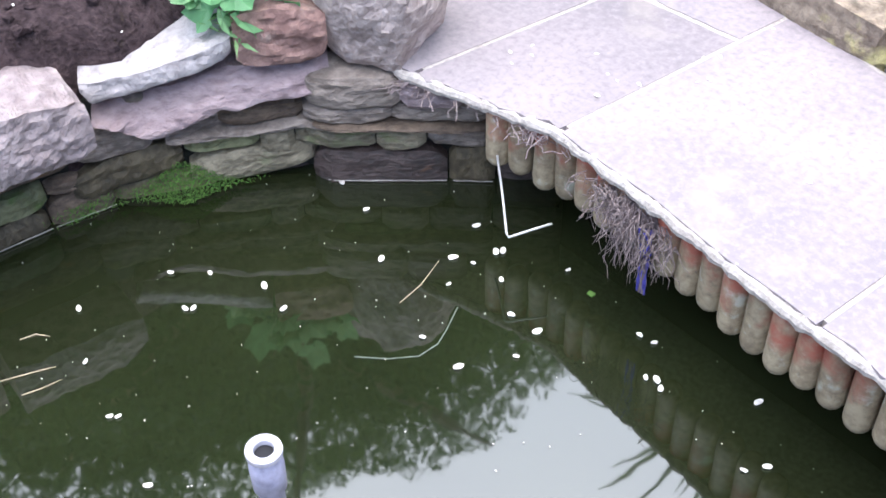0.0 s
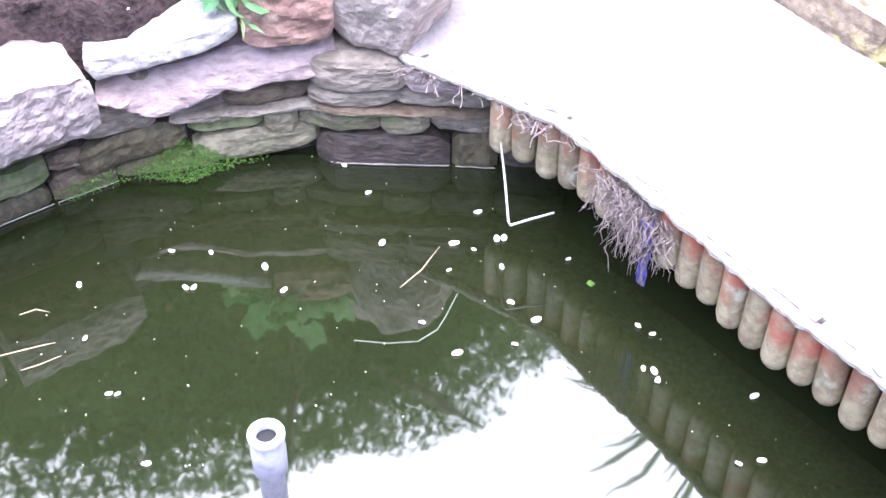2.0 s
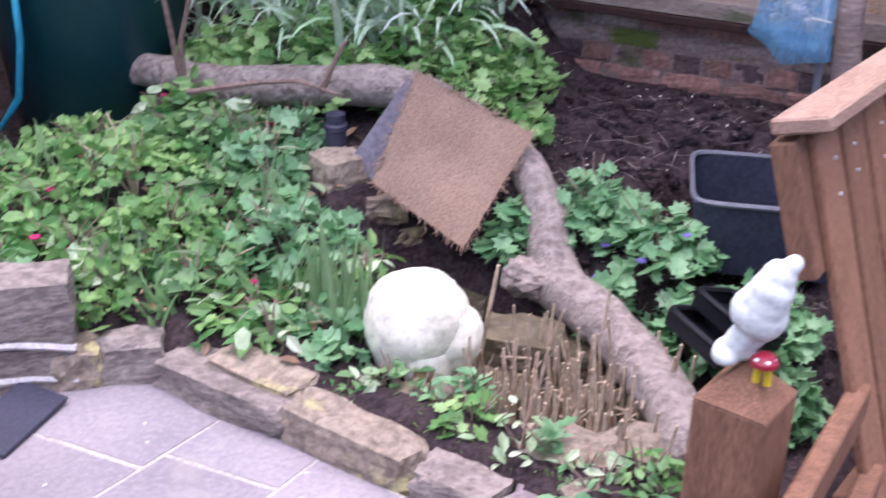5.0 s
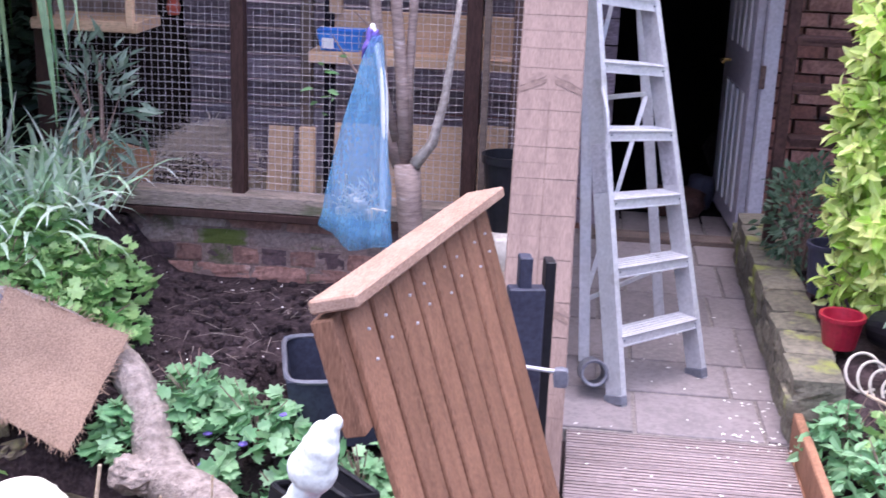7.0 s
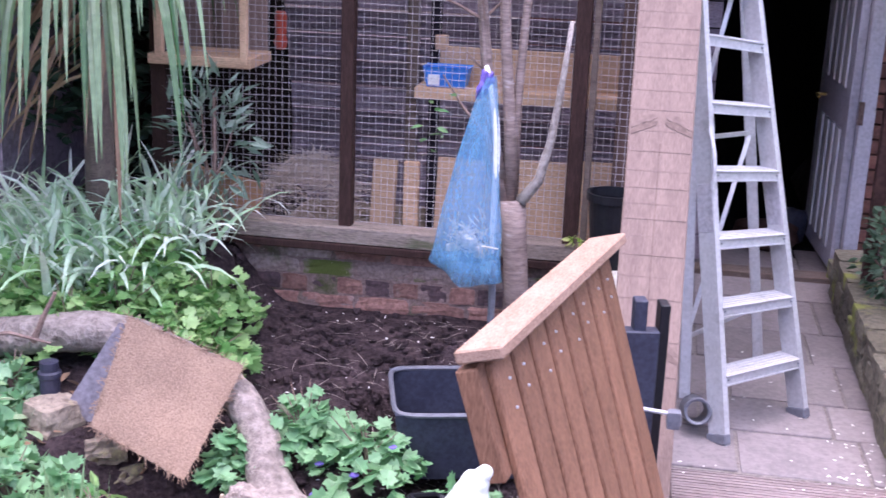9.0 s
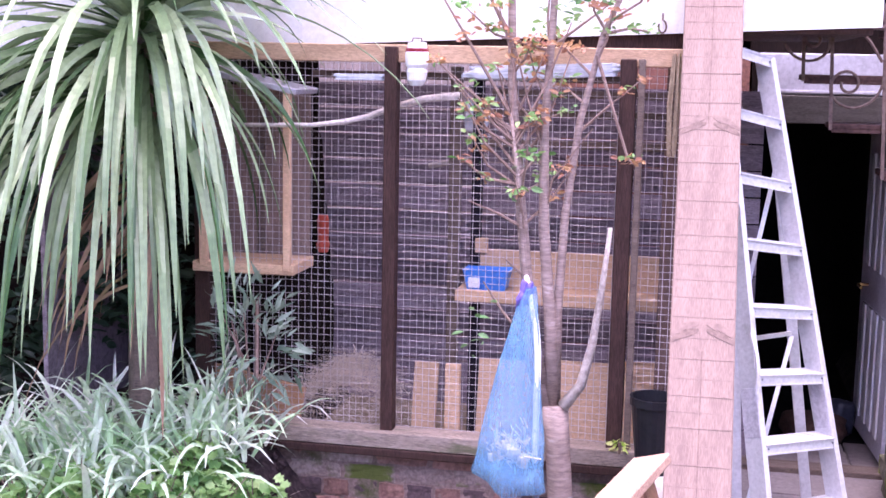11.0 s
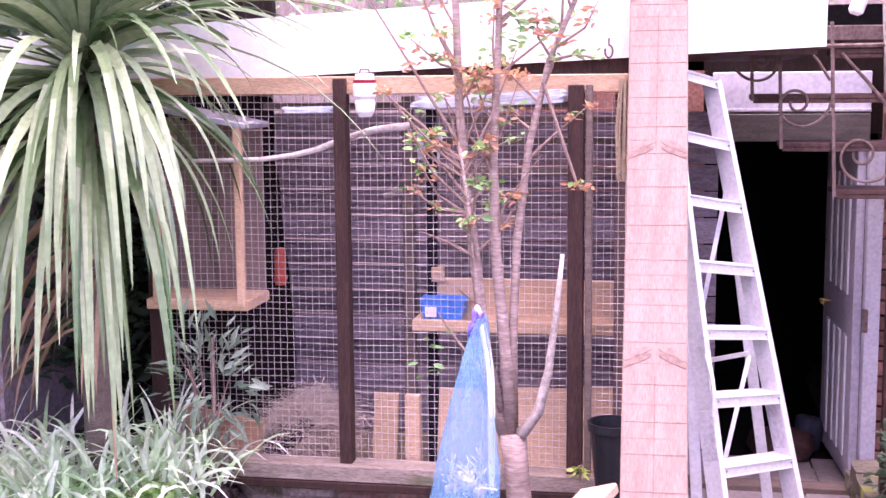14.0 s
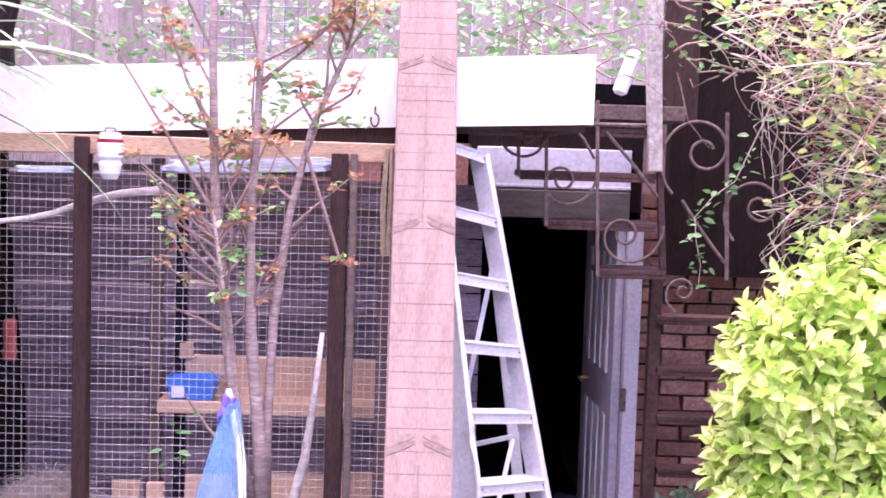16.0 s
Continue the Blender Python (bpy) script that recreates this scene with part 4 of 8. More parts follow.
# standpipe with a flanged top
pipe = thing("standpipe", (-1.0, 0.896, -0.9), "grey plastic standpipe with a flanged open top rising from the pond", "pipe")
bm = bmesh.new()
lathe(bm, (-1.0, 0.896, 0), [(0.019, -0.9), (0.019, -0.085), (0.0245, -0.08), (0.0255, -0.03), (0.0215, -0.022), (0.018, -0.008), (0.0145, -0.01), (0.0145, -0.3)], 24)
part("shaft", bm, "pipegrey", pipe, smooth=True)
bm = bmesh.new()
lathe(bm, (-1.0, 0.896, 0), [(0.0148, -0.009), (0.0148, 0.002), (0.017, 0.004), (0.0262, 0.003), (0.0268, -0.001), (0.0258, -0.007), (0.0148, -0.009)], 28)
part("flange", bm, "greypaint", pipe, "pale flange rim")
# black disc just below the rim paints the shade inside the bore
bm = bmesh.new()
lathe(bm, (-1.0, 0.896, 0), [(0.0001, -0.007), (0.0144, -0.007), (0.0144, -0.012), (0.0001, -0.012)], 20)
part("plug", bm, "black", pipe, "black disc in the pipe mouth, standing in for its dark bore")
bm = bmesh.new()
lathe(bm, (-1.0, 0.896, -0.2), [(0.0195, -0.02), (0.022, -0.015), (0.022, 0.015), (0.0195, 0.02)], 24)
part("collar", bm, "pipegrey", pipe)

# bent metal rod
bm = bmesh.new()
tube(bm, [(-1.435, 1.855, -0.285), (-1.36, 1.79, -0.315), (-1.293, 1.729, -0.343), (-1.284, 1.725, -0.346), (-1.262, 1.765, -0.340), (-1.238, 1.806, -0.334)], 0.0026, 8)
solo("bent_rod", bm, "alu", "thin bent grey metal rod hanging into the pond", "rod", (-1.44, 1.845, -0.3), smooth=True)

# hanging mat of roots with blue fibres
rng = np.random.default_rng(8)
weed = thing("root_mat", (-1.06, 1.84, -0.2), "tangled dry roots and blue fibre hanging from the patio edge", "roots")
bm, bm2 = bmesh.new(), bmesh.new()
for i in range(420):
    x = float(np.clip(rng.normal(-1.06, 0.05), -1.2, -0.94))
    near = 1 - abs(x + 1.03) / 0.24
    y = along(EDGE, x) + rng.uniform(-0.03, 0.01)
    p = Vector((x, y, -0.19 + rng.uniform(-0.015, 0.012)))
    path, length = [p.copy()], rng.uniform(0.25, 1.0) * 0.15 * max(0.25, near)
    for _ in range(5):
        p += Vector((rng.normal() * 0.010, rng.normal() * 0.008 - 0.002, -length / 5 + rng.normal() * 0.005))
        path.append(p.copy())
    tube(bm, path, [0.0010, 0.0010, 0.0009, 0.0008, 0.0007, 0.0004], 4, False)
for i in range(12):
    x = -1.005 + rng.normal() * 0.008
    path = [Vector((x + rng.normal() * 0.005 * (1 - k / 7), 1.80 + rng.normal() * 0.005 * (1 - k / 7), -0.2 - 0.028 * k)) for k in range(7)]
    tube(bm2 if i % 2 else bm, path, 0.002, 4, False)
part("root_tangle", bm, "rootweed", weed)
part("fibre_strand", bm2, "bluefibre", weed, "blue fibres")
rng = np.random.default_rng(18)
bm = bmesh.new()
for i in range(70):
    x = rng.normal(-1.62, 0.05) if i % 2 else rng.normal(-1.34, 0.03)
    y = along(EDGE, x) - 0.005
    p = Vector((x, y, -0.165))
    path = [p.copy()]
    for _ in range(4):
        p += Vector((rng.normal() * 0.012, -0.004 + rng.normal() * 0.008, -0.007))
        path.append(p.copy())
    tube(bm, path, 0.0011, 4, False)
solo("dry_moss_tuft", bm, "rootweed", "dry grey tuft of dead moss at the patio edge", "moss", (-1.6, 1.8, -0.17), kind="stuff")

# floating petals
PETALS = [(-1.82, 1.256), (-1.712, 1.212), (-1.701, 1.224), (-1.757, 1.312), (-1.644, 1.366), (-1.564, 1.35), (-1.74, 0.987), (-1.59, 0.94), (-1.578, 0.951), (-1.407, 0.895), (-1.873, 1.061),
          (-1.523, 1.589), (-1.3, 1.489), (-1.194, 1.482), (-1.414, 1.697), (-1.371, 1.713), (-1.359, 1.772), (-1.35, 1.784), (-1.446, 1.804), (-1.21, 1.833), (-0.954, 1.792),
          (-0.911, 1.708), (-0.892, 1.718), (-0.873, 1.705), (-0.623, 1.689), (-0.649, 1.654), (-1.77, 1.702), (-1.713, 1.789), (-1.212, 1.656), (-1.365, 1.632), (-1.294, 1.717), (-1.662, 1.677),
          (-1.129, 1.578), (-0.988, 1.789), (-0.719, 1.805), (-1.143, 1.657)]
rng = np.random.default_rng(3)
for i, (x, y) in enumerate(PETALS):
    bm = bmesh.new()
    a, s = rng.uniform(0, 6.28), rng.uniform(0.0065, 0.0125)
    ring = []
    for k in range(9):
        b = 2 * math.pi * k / 9
        ring.append(bm.verts.new((x + s * (math.cos(b) * math.cos(a) - 0.62 * math.sin(b) * math.sin(a)), y + s * (math.cos(b) * math.sin(a) + 0.62 * math.sin(b) * math.cos(a)), SURFACE + 0.001 + 0.003 * rng.uniform(0, 1))))
    mid = bm.verts.new((x, y, SURFACE + 0.0005))
    for k in range(9):
        bm.faces.new((ring[k], ring[(k + 1) % 9], mid))
    ext = bmesh.ops.extrude_face_region(bm, geom=list(bm.faces))
    bmesh.ops.translate(bm, verts=[e for e in ext["geom"] if isinstance(e, bmesh.types.BMVert)], vec=(0, 0, 0.0012))
    solo("petal", bm, "petal", "white fallen blossom petal floating on the pond", "petal", (x, y, SURFACE), "floating petals")
specks = []
for _ in range(150):
    x, y = rng.uniform(-2.08, -0.52), rng.uniform(0.77, 1.86)
    if inside(x, y, POND):
        specks.append((x, y, SURFACE + 0.001))
v, f = scatter_leaves(rng, specks, 0.004, "oval", 0.98, 0.0)
from_arrays("floating_specks", v, f, "petal", None, "tiny pale specks floating on the pond", "debris", "stuff")
for pts, lab in (([(-1.402, 1.525), (-1.407, 1.592), (-1.43, 1.67)], "curved yellow-green stalk floating on the pond"), ([(-1.825, 0.835), (-1.783, 0.922), (-1.773, 0.94)], "pale stalk floating on the pond"), ([(-1.759, 0.853), (-1.746, 0.888), (-1.736, 0.93)], "pale stalk floating on the pond"),
                 ([(-1.888, 0.93), (-1.878, 0.961), (-1.852, 0.977)], "pale stalk floating on the pond")):
    bm = bmesh.new()
    tube(bm, [(x, y, SURFACE + 0.001) for x, y in pts], [0.0010, 0.0014, 0.0006], 6)
    solo("floating_stalk", bm, "deadwood", lab, "stalk", (*pts[0], SURFACE))
# air line laid on the opaque water; its faint submerged look is painted
bm = bmesh.new()
tube(bm, [(-1.363, 1.361, SURFACE), (-1.31, 1.403, SURFACE), (-1.271, 1.449, SURFACE), (-1.266, 1.498, SURFACE), (-1.28, 1.537, SURFACE), (-1.307, 1.598, SURFACE)], 0.0013, 6)
solo("air_line", bm, "dimline", "thin dull air line curling at the water surface", "tube", (-1.31, 1.456, SURFACE))
bm = bmesh.new()
rock(bm, (-1.132, 1.814, SURFACE), (0.016, 0.012, 0.005), None, 3, 0.2, 2)
solo("duckweed_leaf", bm, "moss", "small bright green leaf floating on the pond", "leaf", (-1.132, 1.814, SURFACE))


# ---- beds behind the patio: kerb stones, retaining wall, ornaments ----
kerb = thing("kerb", (-1.1, 2.6, -0.2), "row of mossy sandstone kerb stones round the patio", "kerb", kind="structure")
KERBS = [(-1.98, -1.86, 0.12, "mossstone"), (-1.86, -1.72, 0.13, "wallgrey"), (-1.70, -1.28, 0.10, "wallgrey"), (-1.27, -0.92, 0.115, "mossstone"), (-0.91, -0.70, 0.10, "wallgrey"), (-0.69, -0.55, 0.09, "sandstone"), (-0.545, -0.36, 0.10, "mossstone"), (-0.35, -0.1, 0.10, "wallgrey")]
for i, (x0, x1, h, m) in enumerate(KERBS):
    ya, yb = along(BACK, x0) + 0.055, along(BACK, x1) + 0.055
    a = math.atan2(yb - ya, x1 - x0)
    bm = bmesh.new()
    rock(bm, ((x0 + x1) / 2, (ya + yb) / 2, -0.20 + h / 2 + 0.01), (math.hypot(x1 - x0, yb - ya) * 1.05, 0.13 + 0.02 * math.sin(i * 4.1), h + 0.05), Matrix.Rotation(a, 4, "Z") @ Matrix.Rotation(0.03 * math.sin(i * 5), 4, "Y"), i * 3.3 + 1, 0.17, 10, 0.74)
    part("kerb_stone", bm, m, kerb)
stone_thing("flat brown stone lying on the kerb", (-1.42, 2.66, -0.062), (0.28, 0.12, 0.04), T(-8, 4, 3), "mossstone", 21.0, 0.15, 0.75)
stone_thing("rounded mossy stone beside the stream", (-0.62, 2.70, -0.12), (0.24, 0.18, 0.14), T(20), "mossstone", 22.0, 0.2, 0.5)
stone_thing("mossy stone on the stream bank", (-0.47, 2.86, -0.20), (0.26, 0.2, 0.2), T(60), "mossstone", 23.0, 0.25, 0.5)
stone_thing("grey stone at the stream edge", (-1.06, 2.76, -0.11), (0.1, 0.09, 0.09), T(10), "wallstone", 24.0, 0.2, 0.5)

back_wall = thing("wall_retaining", (-2.1, 2.45, -0.2), "grey coursed stone retaining wall with pale mortar veins", "wall", kind="structure")
for z, h, cuts_at in ((-0.20, 0.08, (0.02, 0.24, 0.5, 0.74)), (-0.115, 0.085, (0.06, 0.28, 0.52, 0.74)), (-0.02, 0.17, (0.09, 0.41, 0.74))):
    for s0, s1 in zip(cuts_at, cuts_at[1:]):
        xa, ya = -2.52 + s0 * 0.86, 2.03 + s0 * 0.66
        xb, yb = -2.52 + s1 * 0.86, 2.03 + s1 * 0.66
        a = math.atan2(yb - ya, xb - xa)
        bm = bmesh.new()
        c = Vector(((xa + xb) / 2, (ya + yb) / 2, z + h / 2)) + Vector((-math.sin(a), math.cos(a), 0)) * (0.05 + 0.05 * (z + 0.2))
        rock(bm, c, (math.hypot(xb - xa, yb - ya) * 1.0, 0.15, h * 1.06), Matrix.Rotation(a, 4, "Z"), z * 40 + s0 * 9, 0.09, 8, 0.9)
        part("wall_stone", bm, "wallgrey", back_wall)
veins = [[(s, z + dz * noise.noise(Vector((s * 6, z * 9, 0)))) for s in np.linspace(0.02, 0.74, 24)] for z, dz in ((-0.112, 0.02), (-0.025, 0.028))]
veins.append([(0.40 + 0.008 * math.sin(q * 5), -0.02 + 0.15 * q) for q in np.linspace(0, 1, 24)])
for vein in veins:
    bm = bmesh.new()
    pts = [(-2.52 + s * 0.86 + 0.007, 2.03 + s * 0.66 - 0.02 + 0.05 * (z + 0.2), z) for s, z in vein]
    tube(bm, pts, [0.0115 + 0.006 * noise.noise(Vector((s * 2.0, 4, vein[0][1]))) for s in range(24)], 6)
    part("mortar_vein", bm, "limemortar", back_wall, "raised pale mortar joint")

# slate tile leaning on the patio
bm = bmesh.new()
m = Matrix.Translation((-1.912, 2.297, -0.128)) @ T(5, 2, 8)
box(bm, (0, 0, 0), (0.14, 0.26, 0.012), None, 0.003)
bm.transform(m)
solo("slate_tile", bm, "slate", "dark blue-grey slate tile lying on the patio corner", "tile", (-1.912, 2.297, -0.15))

# corrugated hose
bm = bmesh.new()
way = [Vector(c) for c in ((-2.17, 2.205, -0.115), (-2.265, 2.138, 0.07), (-2.325, 2.097, 0.152), (-2.45, 2.105, 0.20), (-2.60, 2.085, 0.285), (-2.85, 2.04, 0.36), (-3.15, 1.98, 0.27), (-3.4, 1.93, 0.02))]
pts = []
for a, b, c, d in zip([way[0]] + way, way, way[1:], way[2:] + [way[-1]]):
    for k in range(18):
        t = k / 18
        pts.append(0.5 * (2 * b + (c - a) * t + (2 * a - 5 * b + 4 * c - d) * t * t + (3 * b - a - 3 * c + d) * t ** 3))
tube(bm, pts, [0.0195 if k % 2 else 0.0165 for k in range(len(pts))], 10)
solo("corrugated_hose", bm, "slate", "ribbed dark pond hose lying over the retaining wall", "hose", (-2.14, 2.15, -0.05))

# pale worn stone with a hollow neck
wst = thing("stone_urn", (-1.10, 2.93, -0.2), "large pale rounded stone ornament on a short rough base", "ornament")
bm = bmesh.new()
rock(bm, (-1.122, 2.94, 0.018), (0.225, 0.21, 0.255), T(30, 8, 0), 31.0, 0.07, 14, 0.06)
part("body", bm, "whitestone", wst, smooth=True)
bm = bmesh.new()
lathe(bm, (-1.055, 2.90, -0.24), [(0.0, 0.0), (0.075, 0.0), (0.06, 0.06), (0.052, 0.12), (0.075, 0.19), (0.07, 0.22)], 18, T(0, 0, -6))
for v in bm.verts:
    v.co += Vector((1, 1, 0)) * 0.012 * noise.noise(v.co * 22)
part("base", bm, "whitestone", wst, "worn pale foot", True)
bm = bmesh.new()
rock(bm, (-1.065, 2.852, -0.085), (0.055, 0.05, 0.10), T(10, 14, 20), 33.0, 0.3, 4, 0.3)
part("stain", bm, "rustystone", wst, "rough orange-brown patch on the foot")
bm = bmesh.new()
rock(bm, (-1.012, 2.95, -0.005), (0.105, 0.11, 0.165), T(50, 0, 12), 35.0, 0.16, 9, 0.15)
part("shoulder", bm, "whitestone", wst, "", True)

# fallen log arching over the stream
log = thing("log", (-0.4, 2.95, -0.2), "thick bare fallen tree limb arching over the stream", "log")
bm = bmesh.new()
def limb(bm, way, radii, sides=18, seed=1.0):
    """A bare limb with a swelling, gnarled surface."""
    fine, rad = [], []
    way = [Vector(p) for p in way]
    for j in range(len(way) - 1):
        p, q, u, w = way[max(0, j - 1)], way[j], way[j + 1], way[min(len(way) - 1, j + 2)]
        for k in range(8):
            t = k / 8
            fine.append(0.5 * (2 * q + (u - p) * t + (2 * p - 5 * q + 4 * u - w) * t * t + (3 * q - p - 3 * u + w) * t ** 3))
            rad.append(radii[j] + (radii[j + 1] - radii[j]) * t)
    tube(bm, fine, rad, sides)
    for v in bm.verts:
        v.co += (noise.noise_vector(v.co * 9 + Vector((seed, 0, 0))) * 0.010 + noise.noise_vector(v.co * 26 + Vector((0, seed, 0))) * 0.005)
    return bm


limb(bm, [(-2.72, 3.90, 0.14), (-2.62, 3.85, 0.20), (-2.25, 3.77, 0.23), (-1.9, 3.76, 0.29), (-1.62, 3.78, 0.32), (-1.42, 3.80, 0.28)], [0.05, 0.058, 0.068, 0.068, 0.07, 0.07], 18, 2.0)
part("limb", bm, "bark", log, smooth=True)
bm = bmesh.new()
limb(bm, [(-1.42, 3.80, 0.28), (-1.25, 3.79, 0.22), (-1.128, 3.75, 0.147), (-1.03, 3.66, 0.052), (-0.985, 3.58, -0.037), (-0.905, 3.49, -0.092), (-0.759, 3.38, -0.098), (-0.59, 3.2, -0.100), (-0.48, 3.06, -0.10), (-0.40, 2.95, -0.11), (-0.34, 2.87, -0.14)],
     [0.06, 0.058, 0.058, 0.062, 0.074, 0.078, 0.074, 0.075, 0.077, 0.076, 0.07], 20, 5.0)
part("limb", bm, "bark", log, smooth=True)
bm = bmesh.new()
rock(bm, (-1.005, 3.47, -0.075), (0.13, 0.10, 0.10), T(30, 0, 20), 41, 0.35, 7, 0.3)
part("knot", bm, "bark", log)
bm = bmesh.new()
for pts in ([(-2.3, 3.62, 0.24), (-2.0, 3.6, 0.33), (-1.85, 3.6, 0.36), (-1.72, 3.62, 0.33)], [(-2.35, 3.7, 0.1), (-2.33, 3.66, 0.4), (-2.22, 3.64, 0.72)], [(-1.78, 3.62, 0.33), (-1.74, 3.62, 0.42), (-1.70, 3.63, 0.5)], [(-2.4, 3.75, 0.2), (-2.42, 3.7, 0.55), (-2.5, 3.68, 0.85)]):
    tube(bm, pts, [0.012, 0.009, 0.007, 0.004][: len(pts)], 6)
solo("dead_branch", bm, "twig", "thin dead reddish branch lying on the log", "branch", (-2.2, 3.65, 0.1))

# coir mat hung over the log, and the slate behind it
def sheet(bm, t, r, b, l, n=14, thick=0.012, wave=0.008, seed=1.0):
    grid = []
    t, r, b, l = (Vector(q) for q in (t, r, b, l))
    nrm = (r - l).cross(b - t).normalized()
    for side in (0, 1):
        rows = []
        for j in range(n + 1):
            row = []
            for i in range(n + 1):
                u, w = i / n, j / n
                p = (t.lerp(r, u)).lerp(l.lerp(b, u), w)
                edge = 0.004 * noise.noise(Vector((u * 30, w * 30, seed))) if u in (0, 1) or w in (0, 1) else 0
                p += nrm * (wave * noise.noise(Vector((u * 3, w * 3, seed))) + 0.006 * math.sin(math.pi * u) + side * thick) + (p - (t + b) / 2).normalized() * edge * 2
                row.append(bm.verts.new(p))
            rows.append(row)
        grid.append(rows)
    for rows, flip in ((grid[0], False), (grid[1], True)):
        for j in range(n):
            for i in range(n):
                q = (rows[j][i], rows[j][i + 1], rows[j + 1][i + 1], rows[j + 1][i])
                bm.faces.new(q[::-1] if flip else q)
    g0, g1 = grid
    rim = [(0, i) for i in range(n)] + [(i, n) for i in range(n)] + [(n, n - i) for i in range(n)] + [(n - i, 0) for i in range(n)]
    for k in range(len(rim)):
        (a, b2), (c, d) = rim[k], rim[(k + 1) % len(rim)]
        bm.faces.new((g0[a][b2], g1[a][b2], g1[c][d], g0[c][d]))
    return bm


bm = bmesh.new()
sheet(bm, (-1.45, 3.62, 0.447), (-1.113, 3.74, 0.269), (-1.224, 3.48, -0.026), (-1.521, 3.46, 0.133))
solo("coir_mat", bm, "coir", "square tan coir mat with frayed edges draped over the log", "mat", (-1.24, 3.5, -0.05))
rng = np.random.default_rng(16)
bm = bmesh.new()
corners = [Vector(q) for q in ((-1.45, 3.62, 0.447), (-1.113, 3.74, 0.269), (-1.224, 3.48, -0.026), (-1.521, 3.46, 0.133))]
for k in range(4):
    a, b, mid = corners[k], corners[(k + 1) % 4], sum(corners, Vector()) / 4
    for _ in range(70):
        p = a.lerp(b, rng.uniform(0, 1))
        o = (p - mid).normalized() * rng.uniform(0.006, 0.022) + Vector(rng.normal(size=3)) * 0.006
        tube(bm, [p - o * 0.4, p + o], 0.0011, 4, False)
solo("coir_fringe", bm, "coir", "loose frayed fibres at the coir edges", "fibre", (-1.24, 3.5, -0.03), kind="stuff")
bm = bmesh.new()
sheet(bm, (-1.50, 3.655, 0.41), (-1.30, 3.70, 0.34), (-1.48, 3.55, 0.03), (-1.66, 3.53, 0.12), 6, 0.01, 0.002, 5)
solo("slate_board", bm, "slategrey", "grey slate board leaning behind the mat", "board", (-1.5, 3.56, 0.05))
for c, s, k in (((-1.55, 3.60, 0.02), (0.22, 0.14, 0.09), 51), ((-1.52, 3.64, -0.08), (0.25, 0.14, 0.08), 52), ((-1.68, 3.52, 0.10), (0.16, 0.14, 0.16), 53), ((-1.30, 3.52, -0.24), (0.3, 0.16, 0.08), 54), ((-1.22, 3.12, -0.16), (0.12, 0.1, 0.08), 55), ((-0.95, 3.28, -0.2), (0.25, 0.18, 0.14), 56), ((-0.8, 3.36, -0.22), (0.3, 0.2, 0.1), 57), ((-1.0, 3.12, -0.3), (0.3, 0.2, 0.16), 58)):
    stone_thing("rough brown stone stacked by the stream", c, s, T(k * 13), "wallstone" if k > 53 else "mossstone", k, 0.2, 0.7, name="stream_stone")

for i, (x, y, s) in enumerate(((-0.80, 2.645, 0.15), (-0.50, 2.57, 0.19), (-0.95, 2.71, 0.08), (-1.08, 2.695, 0.13), (-1.21, 2.715, 0.10), (-0.66, 2.62, 0.12), (-0.90, 2.80, 0.13), (-1.02, 2.84, 0.09))):
    stone_thing("small mossy stone between the kerb and the stream", (x, y, -0.12), (s, s * 0.75, s * 0.6), T(i * 47, 10, 8), "mossstone", 90 + i, 0.2, 0.5, cuts=6, name="bank_stone")
rng = np.random.default_rng(19)
pts = [(x, y, ground_at(x, y) + 0.012) for x, y in zip(rng.uniform(-1.3, -0.25, 900), rng.uniform(2.55, 2.9, 900)) if noise.noise(Vector((x * 6, y * 6, 2))) > 0.0]
v, f = scatter_leaves(rng, pts, 0.016, "lance", 0.4)
from_arrays("bank_moss", v, f, "moss", None, "yellow-green moss on the stream bank", "moss", "stuff")

# solar light
lamp = thing("solar_light", (-1.72, 3.60, 0.1), "small black solar garden light by the log", "lamp")
bm = bmesh.new()
lathe(bm, (-1.72, 3.60, 0.15), [(0.0, 0.0), (0.022, 0.0), (0.032, 0.02), (0.034, 0.07), (0.038, 0.075), (0.038, 0.09), (0.03, 0.095), (0.03, 0.125), (0.0, 0.128)], 16)
part("head", bm, "slate", lamp)
bm = bmesh.new()
tube(bm, [(-1.72, 3.60, 0.0), (-1.72, 3.60, 0.152)], 0.006, 8)
part("spike", bm, "black", lamp)

# water butt with a blue hose
butt = thing("water_butt", (-2.95, 3.97, -0.05), "teal plastic water butt on a dark stand", "water butt")
bm = bmesh.new()
lathe(bm, (-2.95, 3.97, -0.04), [(0.0, 0.0), (0.28, 0.0), (0.31, 0.03), (0.35, 0.45), (0.36, 0.9), (0.34, 0.93), (0.0, 0.95)], 36)
part("barrel", bm, "teal", butt, smooth=True)
bm = bmesh.new()
lathe(bm, (-2.95, 3.97, -0.16), [(0.0, 0.0), (0.22, 0.0), (0.2, 0.12), (0.0, 0.12)], 24)
part("stand", bm, "black", butt)
near_butt = thing("water_butt", (-3.32, 3.09, -0.06), "round teal plastic water butt with a flared foot", "water butt")
bm = bmesh.new()
lathe(bm, (-3.32, 3.09, 0.02), [(0.0, 0.0), (0.29, 0.0), (0.325, 0.02), (0.33, 0.07), (0.30, 0.10), (0.32, 0.45), (0.33, 0.85), (0.31, 0.88), (0.0, 0.90)], 36)
part("barrel", bm, "teal", near_butt, smooth=True)
bm = bmesh.new()
lathe(bm, (-3.32, 3.09, -0.16), [(0.0, 0.0), (0.24, 0.0), (0.22, 0.18), (0.0, 0.18)], 24)
